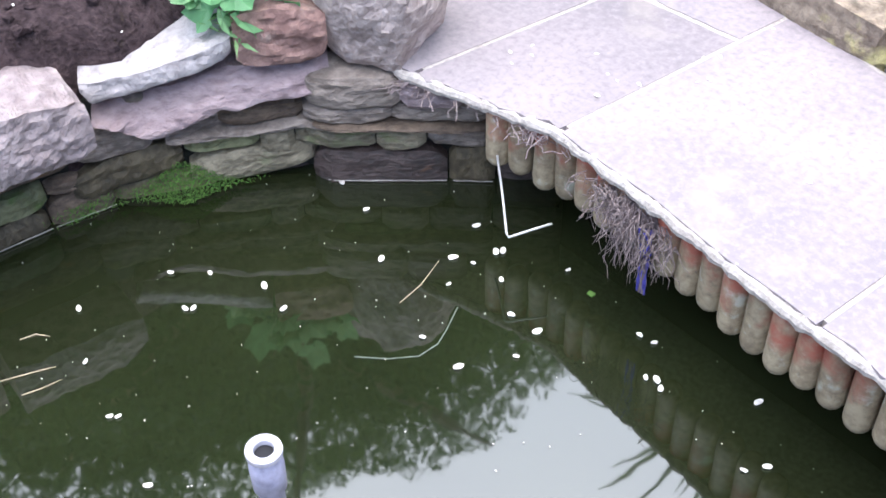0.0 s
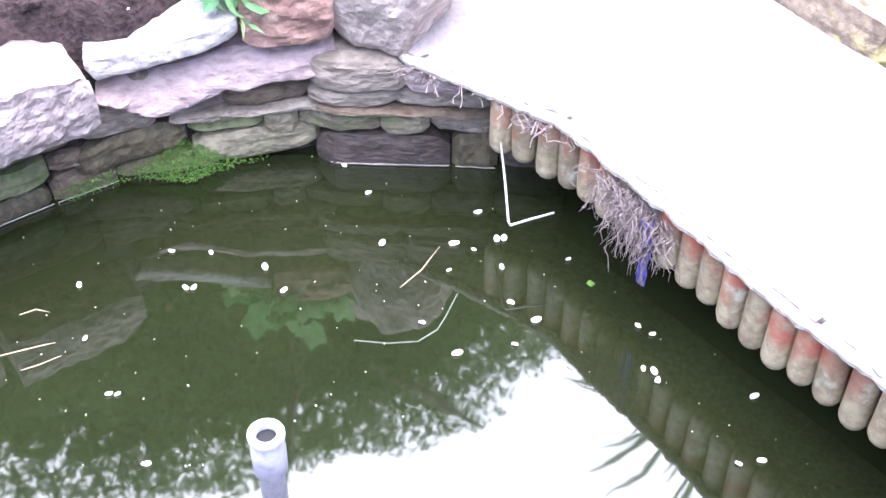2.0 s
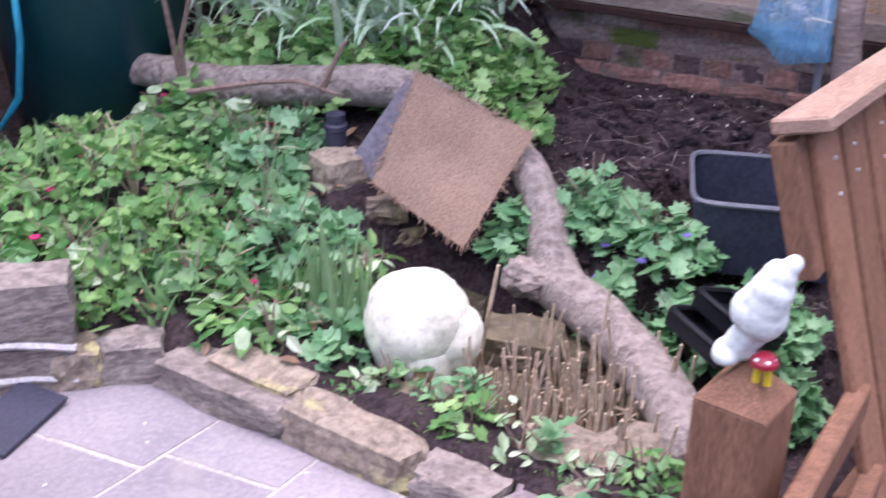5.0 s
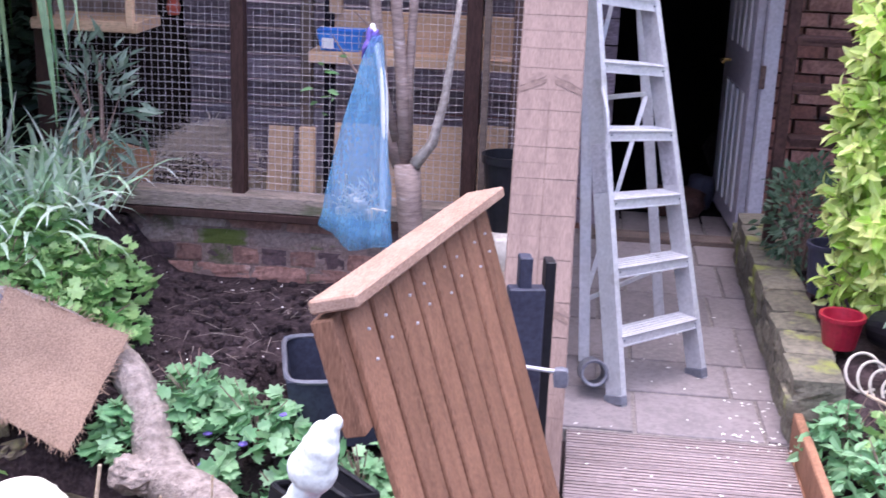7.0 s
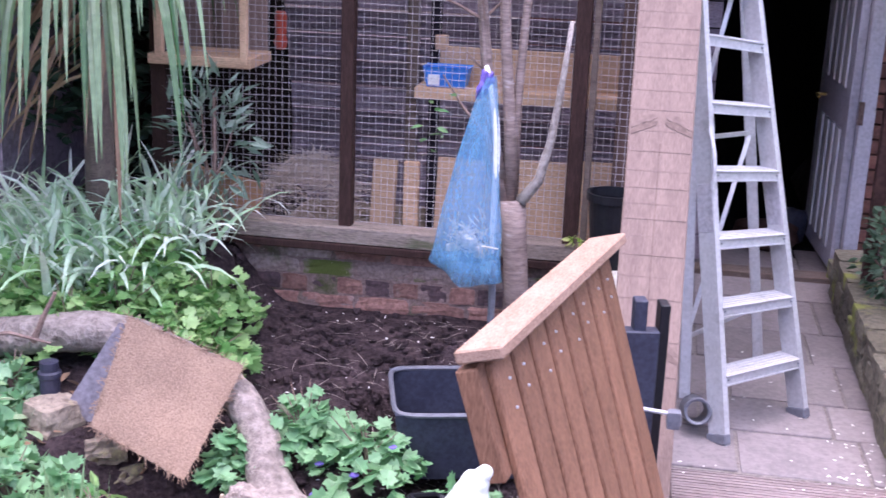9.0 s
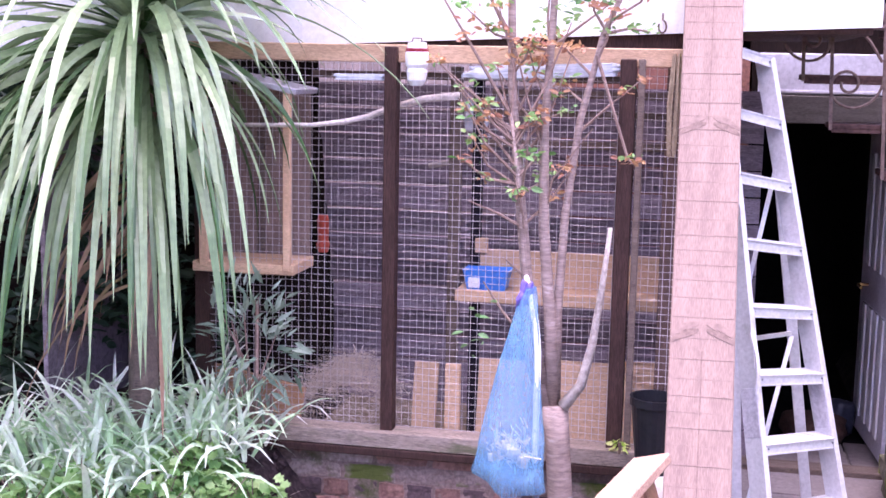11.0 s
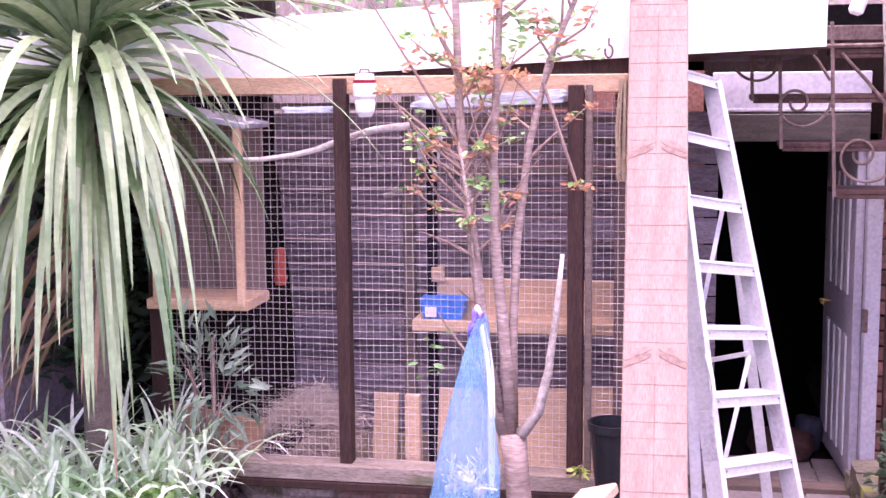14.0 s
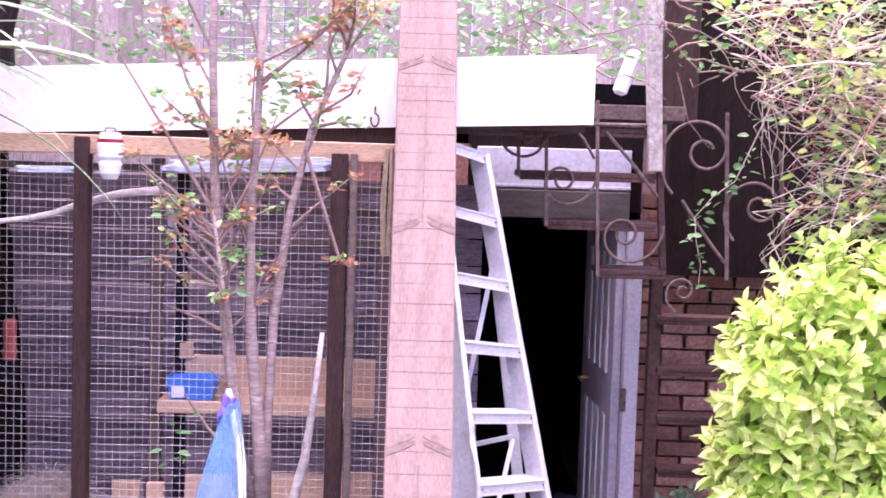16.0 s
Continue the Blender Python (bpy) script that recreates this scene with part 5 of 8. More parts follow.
part("stand", bm, "black", near_butt)
bm = bmesh.new()
lathe(bm, (-2.42, 3.48, 0.03), [(0.0, 0.0), (0.07, 0.0), (0.08, 0.08), (0.075, 0.11), (0.0, 0.115)], 20)
solo("teal_bucket", bm, "teal", "small upturned teal bucket among the plants", "bucket", (-2.42, 3.48, 0.03), smooth=True)
bm = bmesh.new()
tube(bm, [(-2.94, 3.58, 0.62), (-2.92, 3.56, 0.34), (-2.94, 3.54, 0.14), (-3.02, 3.52, 0.02), (-3.15, 3.52, 0.06), (-3.3, 3.58, 0.25)], 0.013, 10)
solo("hose", bm, "hoseblue", "bright blue garden hose hanging from the water butt", "hose", (-2.93, 3.7, 0.1), smooth=True)

# reed stubble
rng = np.random.default_rng(9)
bm = bmesh.new()
for i in range(210):
    x, y = rng.uniform(-0.95, -0.42), rng.uniform(2.74, 3.24)
    y += (x + 0.75) * -0.2
    h = rng.uniform(0.16, 0.36) * (1.25 if rng.uniform() < 0.2 else 1.0)
    p = Vector((x, y, -0.36))
    q = p + Vector((rng.normal() * 0.035, rng.normal() * 0.035, h))
    tube(bm, [p, (p + q) / 2 + Vector((rng.normal() * 0.006, 0, 0)), q], [0.0052, 0.005, 0.004], 6)
for i in range(22):
    p = Vector((rng.uniform(-0.95, -0.5), rng.uniform(2.8, 3.2), rng.uniform(-0.2, -0.08)))
    q = p + Vector((rng.normal() * 0.11, rng.normal() * 0.1, rng.normal() * 0.05))
    tube(bm, [p, q], 0.0035, 5)
tube(bm, [(-1.0, 3.06, -0.2), (-0.975, 3.07, 0.0), (-0.955, 3.08, 0.16)], [0.007, 0.006, 0.005], 6)
solo("reed_stubble", bm, "deadwood", "dry cut reed stalks standing in the stream bed", "reeds", kind="stuff")


# ---- wooden bridge: deck, flared parapet panel, newel with ornament ----
deck = thing("deck", (0.6, 3.0, -0.05), "brown timber bridge deck of grooved boards", "deck", kind="structure")
y, k = 3.90, 0
while y > 1.8:
    bm = bmesh.new()
    box(bm, (0.63, y - 0.055, -0.012 + 0.002 * math.sin(k * 3)), (0.70, 0.108, 0.024), None, 0.004)
    for g in range(5):
        box(bm, (0.63, y - 0.015 - g * 0.02, 0.0015), (0.695, 0.009, 0.004))
    part("deck_board", bm, "deckwood", deck)
    y -= 0.115
    k += 1
for x in (0.30, 0.985):
    bm = bmesh.new()
    box(bm, (x, 2.86, -0.08), (0.035, 2.06, 0.14), None, 0.004)
    part("deck_joist", bm, "fencewood", deck)
bm = bmesh.new()
box(bm, (1.005, 3.55, 0.03), (0.03, 0.75, 0.16), None, 0.004)
part("edge_board", bm, "fencewood", deck, "upright brown edge board")

# parapet panel leaning outwards
panel = thing("bridge_panel", (0.1, 2.7, 0.0), "brown slatted timber bridge parapet leaning outwards, with a pale coping", "parapet")
A, B = Vector((-0.142, 2.22, 0.972)), Vector((0.035, 3.08, 0.952))
run = (B - A).normalized()
down = Vector((0.21, 0.0, -0.70)).normalized()
nrm = -run.cross(down).normalized()
across = (B - A).length
n_slat = 8
for i in range(n_slat):
    top = A.lerp(B, (i + 0.5) / n_slat) + down * 0.01
    bm = bmesh.new()
    beam(bm, top, top + down * 0.95, across / n_slat - 0.015, 0.018, nrm, 0.004)
    sl = part("slat", bm, "fencewood", panel)
    for d in (0.055, 0.10) if i % 2 else (0.055, 0.115):
        bm = bmesh.new()
        lathe(bm, tuple(top + down * d + nrm * 0.0105 + run * 0.012 * (-1) ** i), [(0.0, 0.003), (0.003, 0.002), (0.0034, 0.0), (0.0034, -0.003)], 8, nrm.to_track_quat("Z", "Y").to_matrix().to_4x4())
        part("nail", bm, "alu", sl, "bright nail head")
    if i:
        bm = bmesh.new()
        back_top = A.lerp(B, i / n_slat) + down * 0.012 - nrm * 0.026
        beam(bm, back_top, back_top + down * 0.94, 0.05, 0.014, nrm, 0.002)
        part("cover_slat", bm, "fencewood", panel)
bm = bmesh.new()
beam(bm, A - run * 0.035 + Vector((0, 0, 0.014)), B + run * 0.03 + Vector((0, 0, 0.014)), 0.095, 0.026, down, 0.004)
part("coping", bm, "coping", panel, "pale worn coping board")
bm = bmesh.new()
beam(bm, A - nrm * 0.03 + down * 0.09, B - nrm * 0.03 + down * 0.09, 0.04, 0.09, down, 0.003)
part("rail", bm, "fencewood", panel)
bm = bmesh.new()
beam(bm, A + run * 0.0 - nrm * 0.03 + down * 0.01, A - nrm * 0.03 + down * 0.24, 0.06, 0.045, nrm, 0.004)
part("end_block", bm, "fencewood", panel)
bm = bmesh.new()
beam(bm, A - nrm * 0.035 + down * 0.7, B - nrm * 0.035 + down * 0.7, 0.04, 0.09, down, 0.003)
part("rail", bm, "fencewood", panel)

newel = thing("newel_post", (-0.12, 1.96, -0.2), "brown square newel post with a pyramid cap", "post")
bm = bmesh.new()
tw = T(-13)
box(bm, (0, 0, -0.05), (0.115, 0.115, 1.40), None, 0.004)
top = [v for v in bm.verts if v.co.z > 0.6]
bm.transform(Matrix.Translation((-0.140, 1.985, -0.015)) @ tw)
part("shaft", bm, "fencewood", newel)
bm = bmesh.new()
base = [bm.verts.new(c) for c in ((-0.0575, -0.0575, 0.65), (0.0575, -0.0575, 0.65), (0.0575, 0.0575, 0.65), (-0.0575, 0.0575, 0.65))]
tip = [bm.verts.new(c) for c in ((-0.01, -0.01, 0.70), (0.01, -0.01, 0.70), (0.01, 0.01, 0.70), (-0.01, 0.01, 0.70))]
for i in range(4):
    bm.faces.new((base[i], base[(i + 1) % 4], tip[(i + 1) % 4], tip[i]))
bm.faces.new(tip)
bm.transform(Matrix.Translation((-0.140, 1.985, -0.014)) @ tw)
part("cap", bm, "fencewood", newel)
bm = bmesh.new()
beam(bm, (-0.05, 1.80, 0.50), (0.005, 2.27, 0.50), 0.035, 0.075, (0, 0, 1), 0.004)
part("rail", bm, "fencewood", newel, "worn brown side rail")
bm = bmesh.new()
beam(bm, (0.01, 1.80, 0.36), (0.05, 2.27, 0.36), 0.035, 0.06, (0, 0, 1), 0.004)
part("rail", bm, "fencewood", newel, "worn brown side rail")

# painted ornament on the newel: a plain standing shape
bm = bmesh.new()
for c, size, turn, k in (((-0.176, 1.985, 0.700), (0.038, 0.055, 0.028), T(0, 0, 10), 1), ((-0.157, 2.000, 0.706), (0.038, 0.050, 0.028), T(0, 0, 10), 2), ((-0.158, 1.985, 0.730), (0.036, 0.036, 0.075), T(0, 0, 28), 3), ((-0.142, 1.995, 0.733), (0.034, 0.036, 0.070), T(0, 0, 28), 4),
                         ((-0.138, 1.985, 0.773), (0.074, 0.062, 0.060), T(0, 0, 24), 5), ((-0.132, 1.983, 0.795), (0.062, 0.056, 0.050), T(0, 0, 24), 9), ((-0.125, 1.980, 0.815), (0.056, 0.052, 0.044), T(0, 0, 20), 6), ((-0.120, 1.983, 0.836), (0.044, 0.043, 0.040), T(0, 0, 24), 7), ((-0.108, 1.985, 0.853), (0.026, 0.026, 0.040), T(0, 0, 40), 8)):
    rock(bm, c, size, turn, k, 0.05, 4, 0.15)
figure = solo("garden_ornament", bm, "statue", "small weathered pale painted garden ornament on the newel", "ornament", (-0.150, 1.985, 0.685), smooth=True)
fuse = figure.modifiers.new("fuse", "REMESH")
fuse.mode, fuse.voxel_size, fuse.use_smooth_shade = "VOXEL", 0.004, True
soften = figure.modifiers.new("soften", "SMOOTH")
soften.factor, soften.iterations = 0.5, 4
mush = thing("toadstool", (-0.117, 1.975, 0.67), "small red toadstool ornament with yellow stalks on the newel", "ornament")
bm = bmesh.new()
lathe(bm, (-0.118, 1.965, 0.706), [(0.0, 0.018), (0.012, 0.015), (0.02, 0.006), (0.021, 0.0), (0.0, -0.001)], 14)
part("cap", bm, "red", mush)
for dx in (-0.009, 0.008):
    bm = bmesh.new()
    tube(bm, [(-0.118 + dx, 1.965, 0.672), (-0.118 + dx * 0.8, 1.965, 0.706)], 0.006, 8)
    part("stalk", bm, "yellow", mush, "yellow stalk")
for dx, dy in ((-0.010, -0.012), (0.006, -0.014), (0.012, -0.002)):
    bm = bmesh.new()
    rock(bm, (-0.118 + dx, 1.965 + dy, 0.7155), (0.007, 0.006, 0.005), None, 1, 0.0, 2, 0.1)
    part("spot", bm, "whitepaint", mush, "white spot")

# black timber box post with a bolt
bx = thing("latch_post", (0.15, 3.40, 0.0), "black painted gate post with a metal bolt", "post")
bm = bmesh.new()
box(bm, (0.142, 3.40, 0.31), (0.10, 0.05, 0.66), T(12), 0.004)
part("post", bm, "crate", bx)
bm = bmesh.new()
box(bm, (0.20, 3.44, 0.34), (0.028, 0.06, 0.74), T(12), 0.003)
part("side_board", bm, "black", bx)
bm = bmesh.new()
box(bm, (0.135, 3.41, 0.67), (0.035, 0.05, 0.11), T(12), 0.003)
part("finial", bm, "crate", bx)
bm = bmesh.new()
tube(bm, [(0.11, 3.35, 0.43), (0.25, 3.335, 0.425)], 0.006, 8)
part("bolt", bm, "alu", bx)
bm = bmesh.new()
rock(bm, (0.252, 3.335, 0.41), (0.04, 0.035, 0.055), None, 71, 0.08, 3, 0.5)
part("bolt_knob", bm, "greyrim", bx)

# plank leaning on the roof edge, with knots
plank = thing("leaning_plank", (0.165, 3.42, -0.03), "wide pink-brown sawn plank leaning against the roof fascia", "plank")
p0, p1 = Vector((0.168, 3.44, -0.03)), Vector((0.136, 5.19, 3.0))
pd = (p1 - p0).normalized()
pn = Vector((1, 0, 0)).cross(pd)
bm = bmesh.new()
beam(bm, p0, p1, 0.202, 0.045, pn, 0.004)
body = part("board", bm, "plank", plank)
front = pn if pn.y < 0 else -pn
for s in (0.55, 1.27, 2.0, 2.62):
    c = p0 + pd * s + front * 0.0232
    for side in (-1, 1):
        for lift, thick, dark in ((0.0, 0.026, "plankdark"), (0.022, 0.026, "plankline")):
            bm = bmesh.new()
            pts = [c + Vector((side * q, 0, 0)) + pd * (lift + 0.020 - 0.045 * ((q - 0.012) / 0.086) ** 0.75 + 0.012 * math.sin((q - 0.012) * 34)) for q in np.linspace(0.012, 0.098, 12)]
            ring = [(p - pd * thick * (0.35 + 0.65 * math.sin(math.pi * k / 11)) * 0.5, p + pd * thick * (0.35 + 0.65 * math.sin(math.pi * k / 11)) * 0.5) for k, p in enumerate(pts)]
            vs = [[bm.verts.new(u) for u in pair] for pair in ring]
            for u, w in zip(vs, vs[1:]):
                bm.faces.new((u[0], w[0], w[1], u[1]))
            ext = bmesh.ops.extrude_face_region(bm, geom=list(bm.faces))
            bmesh.ops.translate(bm, verts=[e for e in ext["geom"] if isinstance(e, bmesh.types.BMVert)], vec=front * 0.0012)
            part("knot", bm, dark, body, "dark grain knot")
for s0, s1 in ((0.05, 1.22), (2.02, 2.55)):
    bm = bmesh.new()
    c0, c1 = p0 + pd * s0 + front * 0.0228, p0 + pd * s1 + front * 0.0228
    beam(bm, c0 + Vector((-0.005, 0, 0)), c1, 0.004, 0.0016, front)
    part("seam", bm, "plankdark", body, "dark middle seam")
k = 0
s = 0.05
while s < 3.4:
    bm = bmesh.new()
    c = p0 + pd * s + front * 0.0227
    beam(bm, c - Vector((0.099, 0, 0)), c + Vector((0.099, 0, 0.002 * math.sin(k * 3))), 0.003, 0.0012, front)
    part("saw_mark", bm, "plankline", body)
    s += 0.060 + 0.010 * math.sin(k * 7)
    k += 1


# ---- aviary: brick base, frame, wire, fittings ----
FY = 4.66
aviary = thing("aviary", (-0.9, FY, 0.2), "timber-framed aviary with wire mesh on a mossy brick base", "aviary")


def stick(name, c, size, material, label="", parent=None, turn=None):
    bm = bmesh.new()
    box(bm, c, size, turn, 0.003)
    return part(name, bm, material, parent or aviary, label)


base_wall = thing("wall_brick", (-0.9, 4.72, 0.0), "low weathered brick wall with moss and pale patches under the aviary", "wall", kind="structure")
rng = np.random.default_rng(12)
# courses from the soil up: red stretchers, headers with burnt ends, mossy pale stretchers
for row in range(6):
    z, headers = 0.02 + 0.07 * row, row == 3
    w, x, n = (0.112 if headers else 0.222), -2.3 - 0.09 * (row % 2), 0
    while x < 0.02:
        ww = min(w, 0.03 - x)
        if ww > 0.03:
            bm = bmesh.new()
            rock(bm, (x + ww / 2, 4.715 + rng.uniform(-0.006, 0.006), z + 0.031), (ww - 0.009, 0.10, 0.064), Matrix.Rotation(rng.normal() * 0.012, 4, "Y"), x * 3 + row, 0.13, 4, 0.82)
            if row == 5 and x > -1.75:
                kind_ = "palebrick" if rng.uniform() < 0.85 else "brick"
            elif row == 4 and x > -9:
                kind_ = "mossbrick" if -1.3 < x < -0.2 and rng.uniform() < 0.75 else "palebrick"
            elif headers and n % 2 == (row % 2):
                kind_ = "darkbrick"
            else:
                kind_ = "brick" if rng.uniform() < 0.85 else "darkbrick"
            part("brick", bm, kind_, base_wall)
        x += w
        n += 1
bm = bmesh.new()
box(bm, (-1.12, 4.706, 0.21), (2.3, 0.07, 0.46))
part("mortar", bm, "walljoint", base_wall)

stick("sill", (-0.90, 4.655, 0.485), (1.72, 0.11, 0.062), "sill", "weathered green-tinged sill beam")
stick("sill_strip", (-0.90, 4.612, 0.436), (1.72, 0.035, 0.03), "darkwood")
stick("post", (-1.006, FY, 1.24), (0.048, 0.06, 1.46), "darkwood")
stick("post", (-0.14, FY, 1.22), (0.056, 0.06, 1.44), "darkwood")
stick("post_batten", (-0.092, FY - 0.01, 1.22), (0.024, 0.04, 1.44), "oldwood")
stick("post", (-1.77, FY + 0.05, 1.2), (0.06, 0.06, 1.5), "darkwood")
stick("top_rail", (-0.86, FY + 0.02, 1.945), (1.93, 0.05, 0.065), "palewood", "pale top rail")
stick("roof_plate", (-0.86, 4.83, 2.02), (1.93, 0.05, 0.10), "darkwood", "dark wall plate under the roof")
stick("side_post", (0.045, FY + 0.075, 1.2), (0.10, 0.04, 1.5), "sidewood", "reddish-brown side board")
stick("upright", (-0.83, 5.02, 1.15), (0.045, 0.045, 1.5), "oldwood")
stick("upright", (-0.745, 5.05, 1.15), (0.04, 0.04, 1.5), "backboard")
for z, x0, x1 in ((1.86, -1.45, -0.12), (1.80, -0.7, 0.05), (1.72, -0.7, 0.05), (1.60, -0.72, 0.05)):
    stick("cross_rail", ((x0 + x1) / 2, 5.1, z), (x1 - x0, 0.03, 0.03), "oldwood")

# wire mesh, one mesh of thin bars
verts, faces = [], []


def bar(a, b, r):
    a, b = np.array(a), np.array(b)
    d = (b - a) / np.linalg.norm(b - a)
    u = np.array([0, 1.0, 0])
    w = np.cross(d, u)
    k = len(verts)
    for p in (a, b):
        for s, q in ((1, 0), (0, 1), (-1, 0), (0, -1)):
            verts.append((p + r * (s * w + q * u)).tolist())
    for i in range(4):
        j = (i + 1) % 4
        faces.append((k + i, k + j, k + 4 + j, k + 4 + i))


x = -1.745
while x < 0.09:
    wob = 0.002 * math.sin(x * 40)
    bar((x + wob, FY + 0.034, 0.50), (x - wob, FY + 0.034, 1.92), 0.00095)
    x += 0.0262
z = 0.52
while z < 1.92:
    sag = [(-1.745 + 1.835 * k / 16, FY + 0.0325, z + 0.002 * math.sin(k * 1.3 + z * 9)) for k in range(17)]
    for a, b in zip(sag, sag[1:]):
        bar(a, b, 0.00095)
    z += 0.0262
from_arrays("wire_mesh", verts, faces, "wire", aviary, "fine galvanised weld mesh")
verts, faces = [], []

# enclosure behind the mesh
bm = bmesh.new()
k, z = 0, 0.14
back = thing("wall_aviary_rear", (-0.9, 5.9, 0.2), "dark horizontal boarding at the back of the aviary", "wall", kind="structure")
while z < 1.75:
    bm = bmesh.new()
    box(bm, (-1.05, 5.9 + 0.006 * math.sin(k * 2.1), z + 0.058), (2.9, 0.02, 0.112))
    part("board", bm, "aviaryboard", back)
    z += 0.12
    k += 1
for x in (-2.46, 0.08):
    bm = bmesh.new()
    box(bm, (x, 5.3, 1.1), (0.02, 1.2, 1.85))
    part("side_board", bm, "aviaryboard", back)
bm = bmesh.new()
box(bm, (-1.0, 5.3, 0.27), (2.2, 1.2, 0.04))
part("floor", bm, "straw", back, "straw-covered aviary floor")
rng = np.random.default_rng(14)
v, f = [], []
for _ in range(3200):
    x, y = float(np.clip(rng.normal(-1.28, 0.16), -1.7, -0.98)), rng.uniform(4.76, 5.3)
    a = rng.uniform(0, 6.28)
    hgt = 0.3 + 0.36 * max(0.1, 1 - (x + 1.28) ** 2 / 0.1) * smooth(4.70, 4.92, y) * rng.uniform(0.75, 1.0) + rng.uniform(0, 0.03)
    blade(v, f, (x, y, hgt), (math.cos(a), math.sin(a), rng.uniform(-0.1, 0.4)), rng.uniform(0.06, 0.14), 0.004, 0.5, 3)
from_arrays("straw_heap", v, f, "drygrass", None, "heap of loose dry straw on the aviary floor", "straw", "stuff")

# white roof fascia, sloping a little, and the roof behind
fascia = thing("roof_fascia", (-0.6, 4.6, 2.0), "long white painted roof fascia board above the aviary", "fascia")
bm = bmesh.new()
lo = lambda x: 2.034 + 0.0443 * x
vs = []
for y in (4.775, 4.80):
    vs.append([bm.verts.new(c) for c in ((-2.7, y, lo(-2.7)), (0.725, y, lo(0.725)), (0.725, y, 2.308), (-2.7, y, 2.13))])
a, b = vs
bm.faces.new(a)
bm.faces.new(b[::-1])
for i in range(4):
    bm.faces.new((a[i], a[(i + 1) % 4], b[(i + 1) % 4], b[i]))
part("board", bm, "whitepaint", fascia)
bm = bmesh.new()
box(bm, (0.39, 5.45, 2.06), (0.62, 1.28, 0.04))
part("roof_board", bm, "darkwood", fascia, "dark roof board at the end of the roof")
bm = bmesh.new()
box(bm, (-1.262, 5.45, 2.06), (2.68, 1.28, 0.04))
part("roof_sheet", bm, "cloudy", fascia, "cloudy plastic roof sheet behind the fascia")
bm = bmesh.new()
pts = [Vector((-0.032, 4.765, 2.058)) + 0.014 * Vector((math.sin(q), -0.3, math.cos(q) * 1.6)) for q in np.linspace(0, 5.2, 12)]
tube(bm, [(-0.032, 4.772, 2.105), *pts], 0.0035, 6)
part("hook", bm, "iron", fascia, "rusty hook")

# nest box with a mesh front, shelves, boards
hutch = thing("nest_box", (-1.65, 4.85, 1.03), "pale wooden nest box with a sloping lid inside the aviary", "nest box")
for nm, c, s, t in (("side", (-1.79, 4.86, 1.46), (0.02, 0.24, 0.72), None), ("back", (-1.60, 4.97, 1.46), (0.36, 0.02, 0.70), None), ("base", (-1.585, 4.765, 1.115), (0.41, 0.26, 0.040), None),
                    ("front_stile", (-1.408, 4.645, 1.45), (0.028, 0.03, 0.68), None), ("front_stile", (-1.745, 4.645, 1.47), (0.032, 0.03, 0.70), None)):
    stick(nm, c, s, "oldboard" if nm in ("back", "side") else "palewood", "", hutch, t)
stick("lid", (-1.575, 4.765, 1.835), (0.42, 0.28, 0.022), "zinc", "grey zinc-covered sloping lid", hutch, T(0, 0, 11))
stick("panel_batten", (-1.62, 4.955, 1.46), (0.03, 0.02, 0.66), "oldwood", "", hutch)
shelf = thing("aviary_shelf", (-0.40, 5.0, 1.0), "pale wooden shelf with an upstand inside the aviary", "shelf")
stick("shelf_board", (-0.40, 4.98, 1.005), (0.80, 0.16, 0.045), "palewood", "", shelf)
stick("upstand", (-0.38, 5.05, 1.10), (0.74, 0.02, 0.15), "palewood", "", shelf)
stick("bracket", (-0.72, 5.04, 1.19), (0.05, 0.03, 0.06), "palewood", "", shelf)
tray = thing("blue_tray", (-0.68, 4.97, 1.03), "bright blue plastic food tray on the shelf", "tray")
bm = bmesh.new()
rings = []
for w, d, z in ((0.075, 0.05, 1.03), (0.09, 0.06, 1.105), (0.093, 0.063, 1.108), (0.086, 0.056, 1.104), (0.07, 0.045, 1.036)):
    rings.append([bm.verts.new((-0.68 + sx * w, 4.97 + sy * d, z)) for sx, sy in ((-1, -1), (1, -1), (1, 1), (-1, 1))])
for a, b in zip(rings, rings[1:]):
    for i in range(4):
        bm.faces.new((a[i], a[(i + 1) % 4], b[(i + 1) % 4], b[i]))
bm.faces.new(rings[0][::-1])
bm.faces.new(rings[-1])
part("tray", bm, "blue", tray)
bm = bmesh.new()
box(bm, (-0.725, 4.905, 1.06), (0.045, 0.004, 0.04))
part("label", bm, "whitepaint", tray, "white label")
for i, (x0, x1, z0, z1, yy) in enumerate(((-0.97, -0.87, 0.24, 0.68, 5.02), (-0.71, -0.44, 0.24, 0.70, 5.05), (-0.42, -0.18, 0.24, 0.71, 5.06), (-0.16, 0.06, 0.24, 0.72, 5.07))):
    bm = bmesh.new()
    box(bm, ((x0 + x1) / 2, yy - 0.1, (z0 + z1) / 2 + 0.04), (x1 - x0, 0.015, z1 - z0), T(0, -12, 0), 0.002)
    solo("board", bm, "palewood", "pale plywood board leaning inside the aviary", "board", ((x0 + x1) / 2, yy, z0))
bm = bmesh.new()
box(bm, (-0.79, 4.85, 0.52), (0.06, 0.03, 0.44), None, 0.003)
solo("short_post", bm, "palewood", "short pale wooden post inside the aviary", "post", (-0.81, 4.95, 0.3))
bm = bmesh.new()
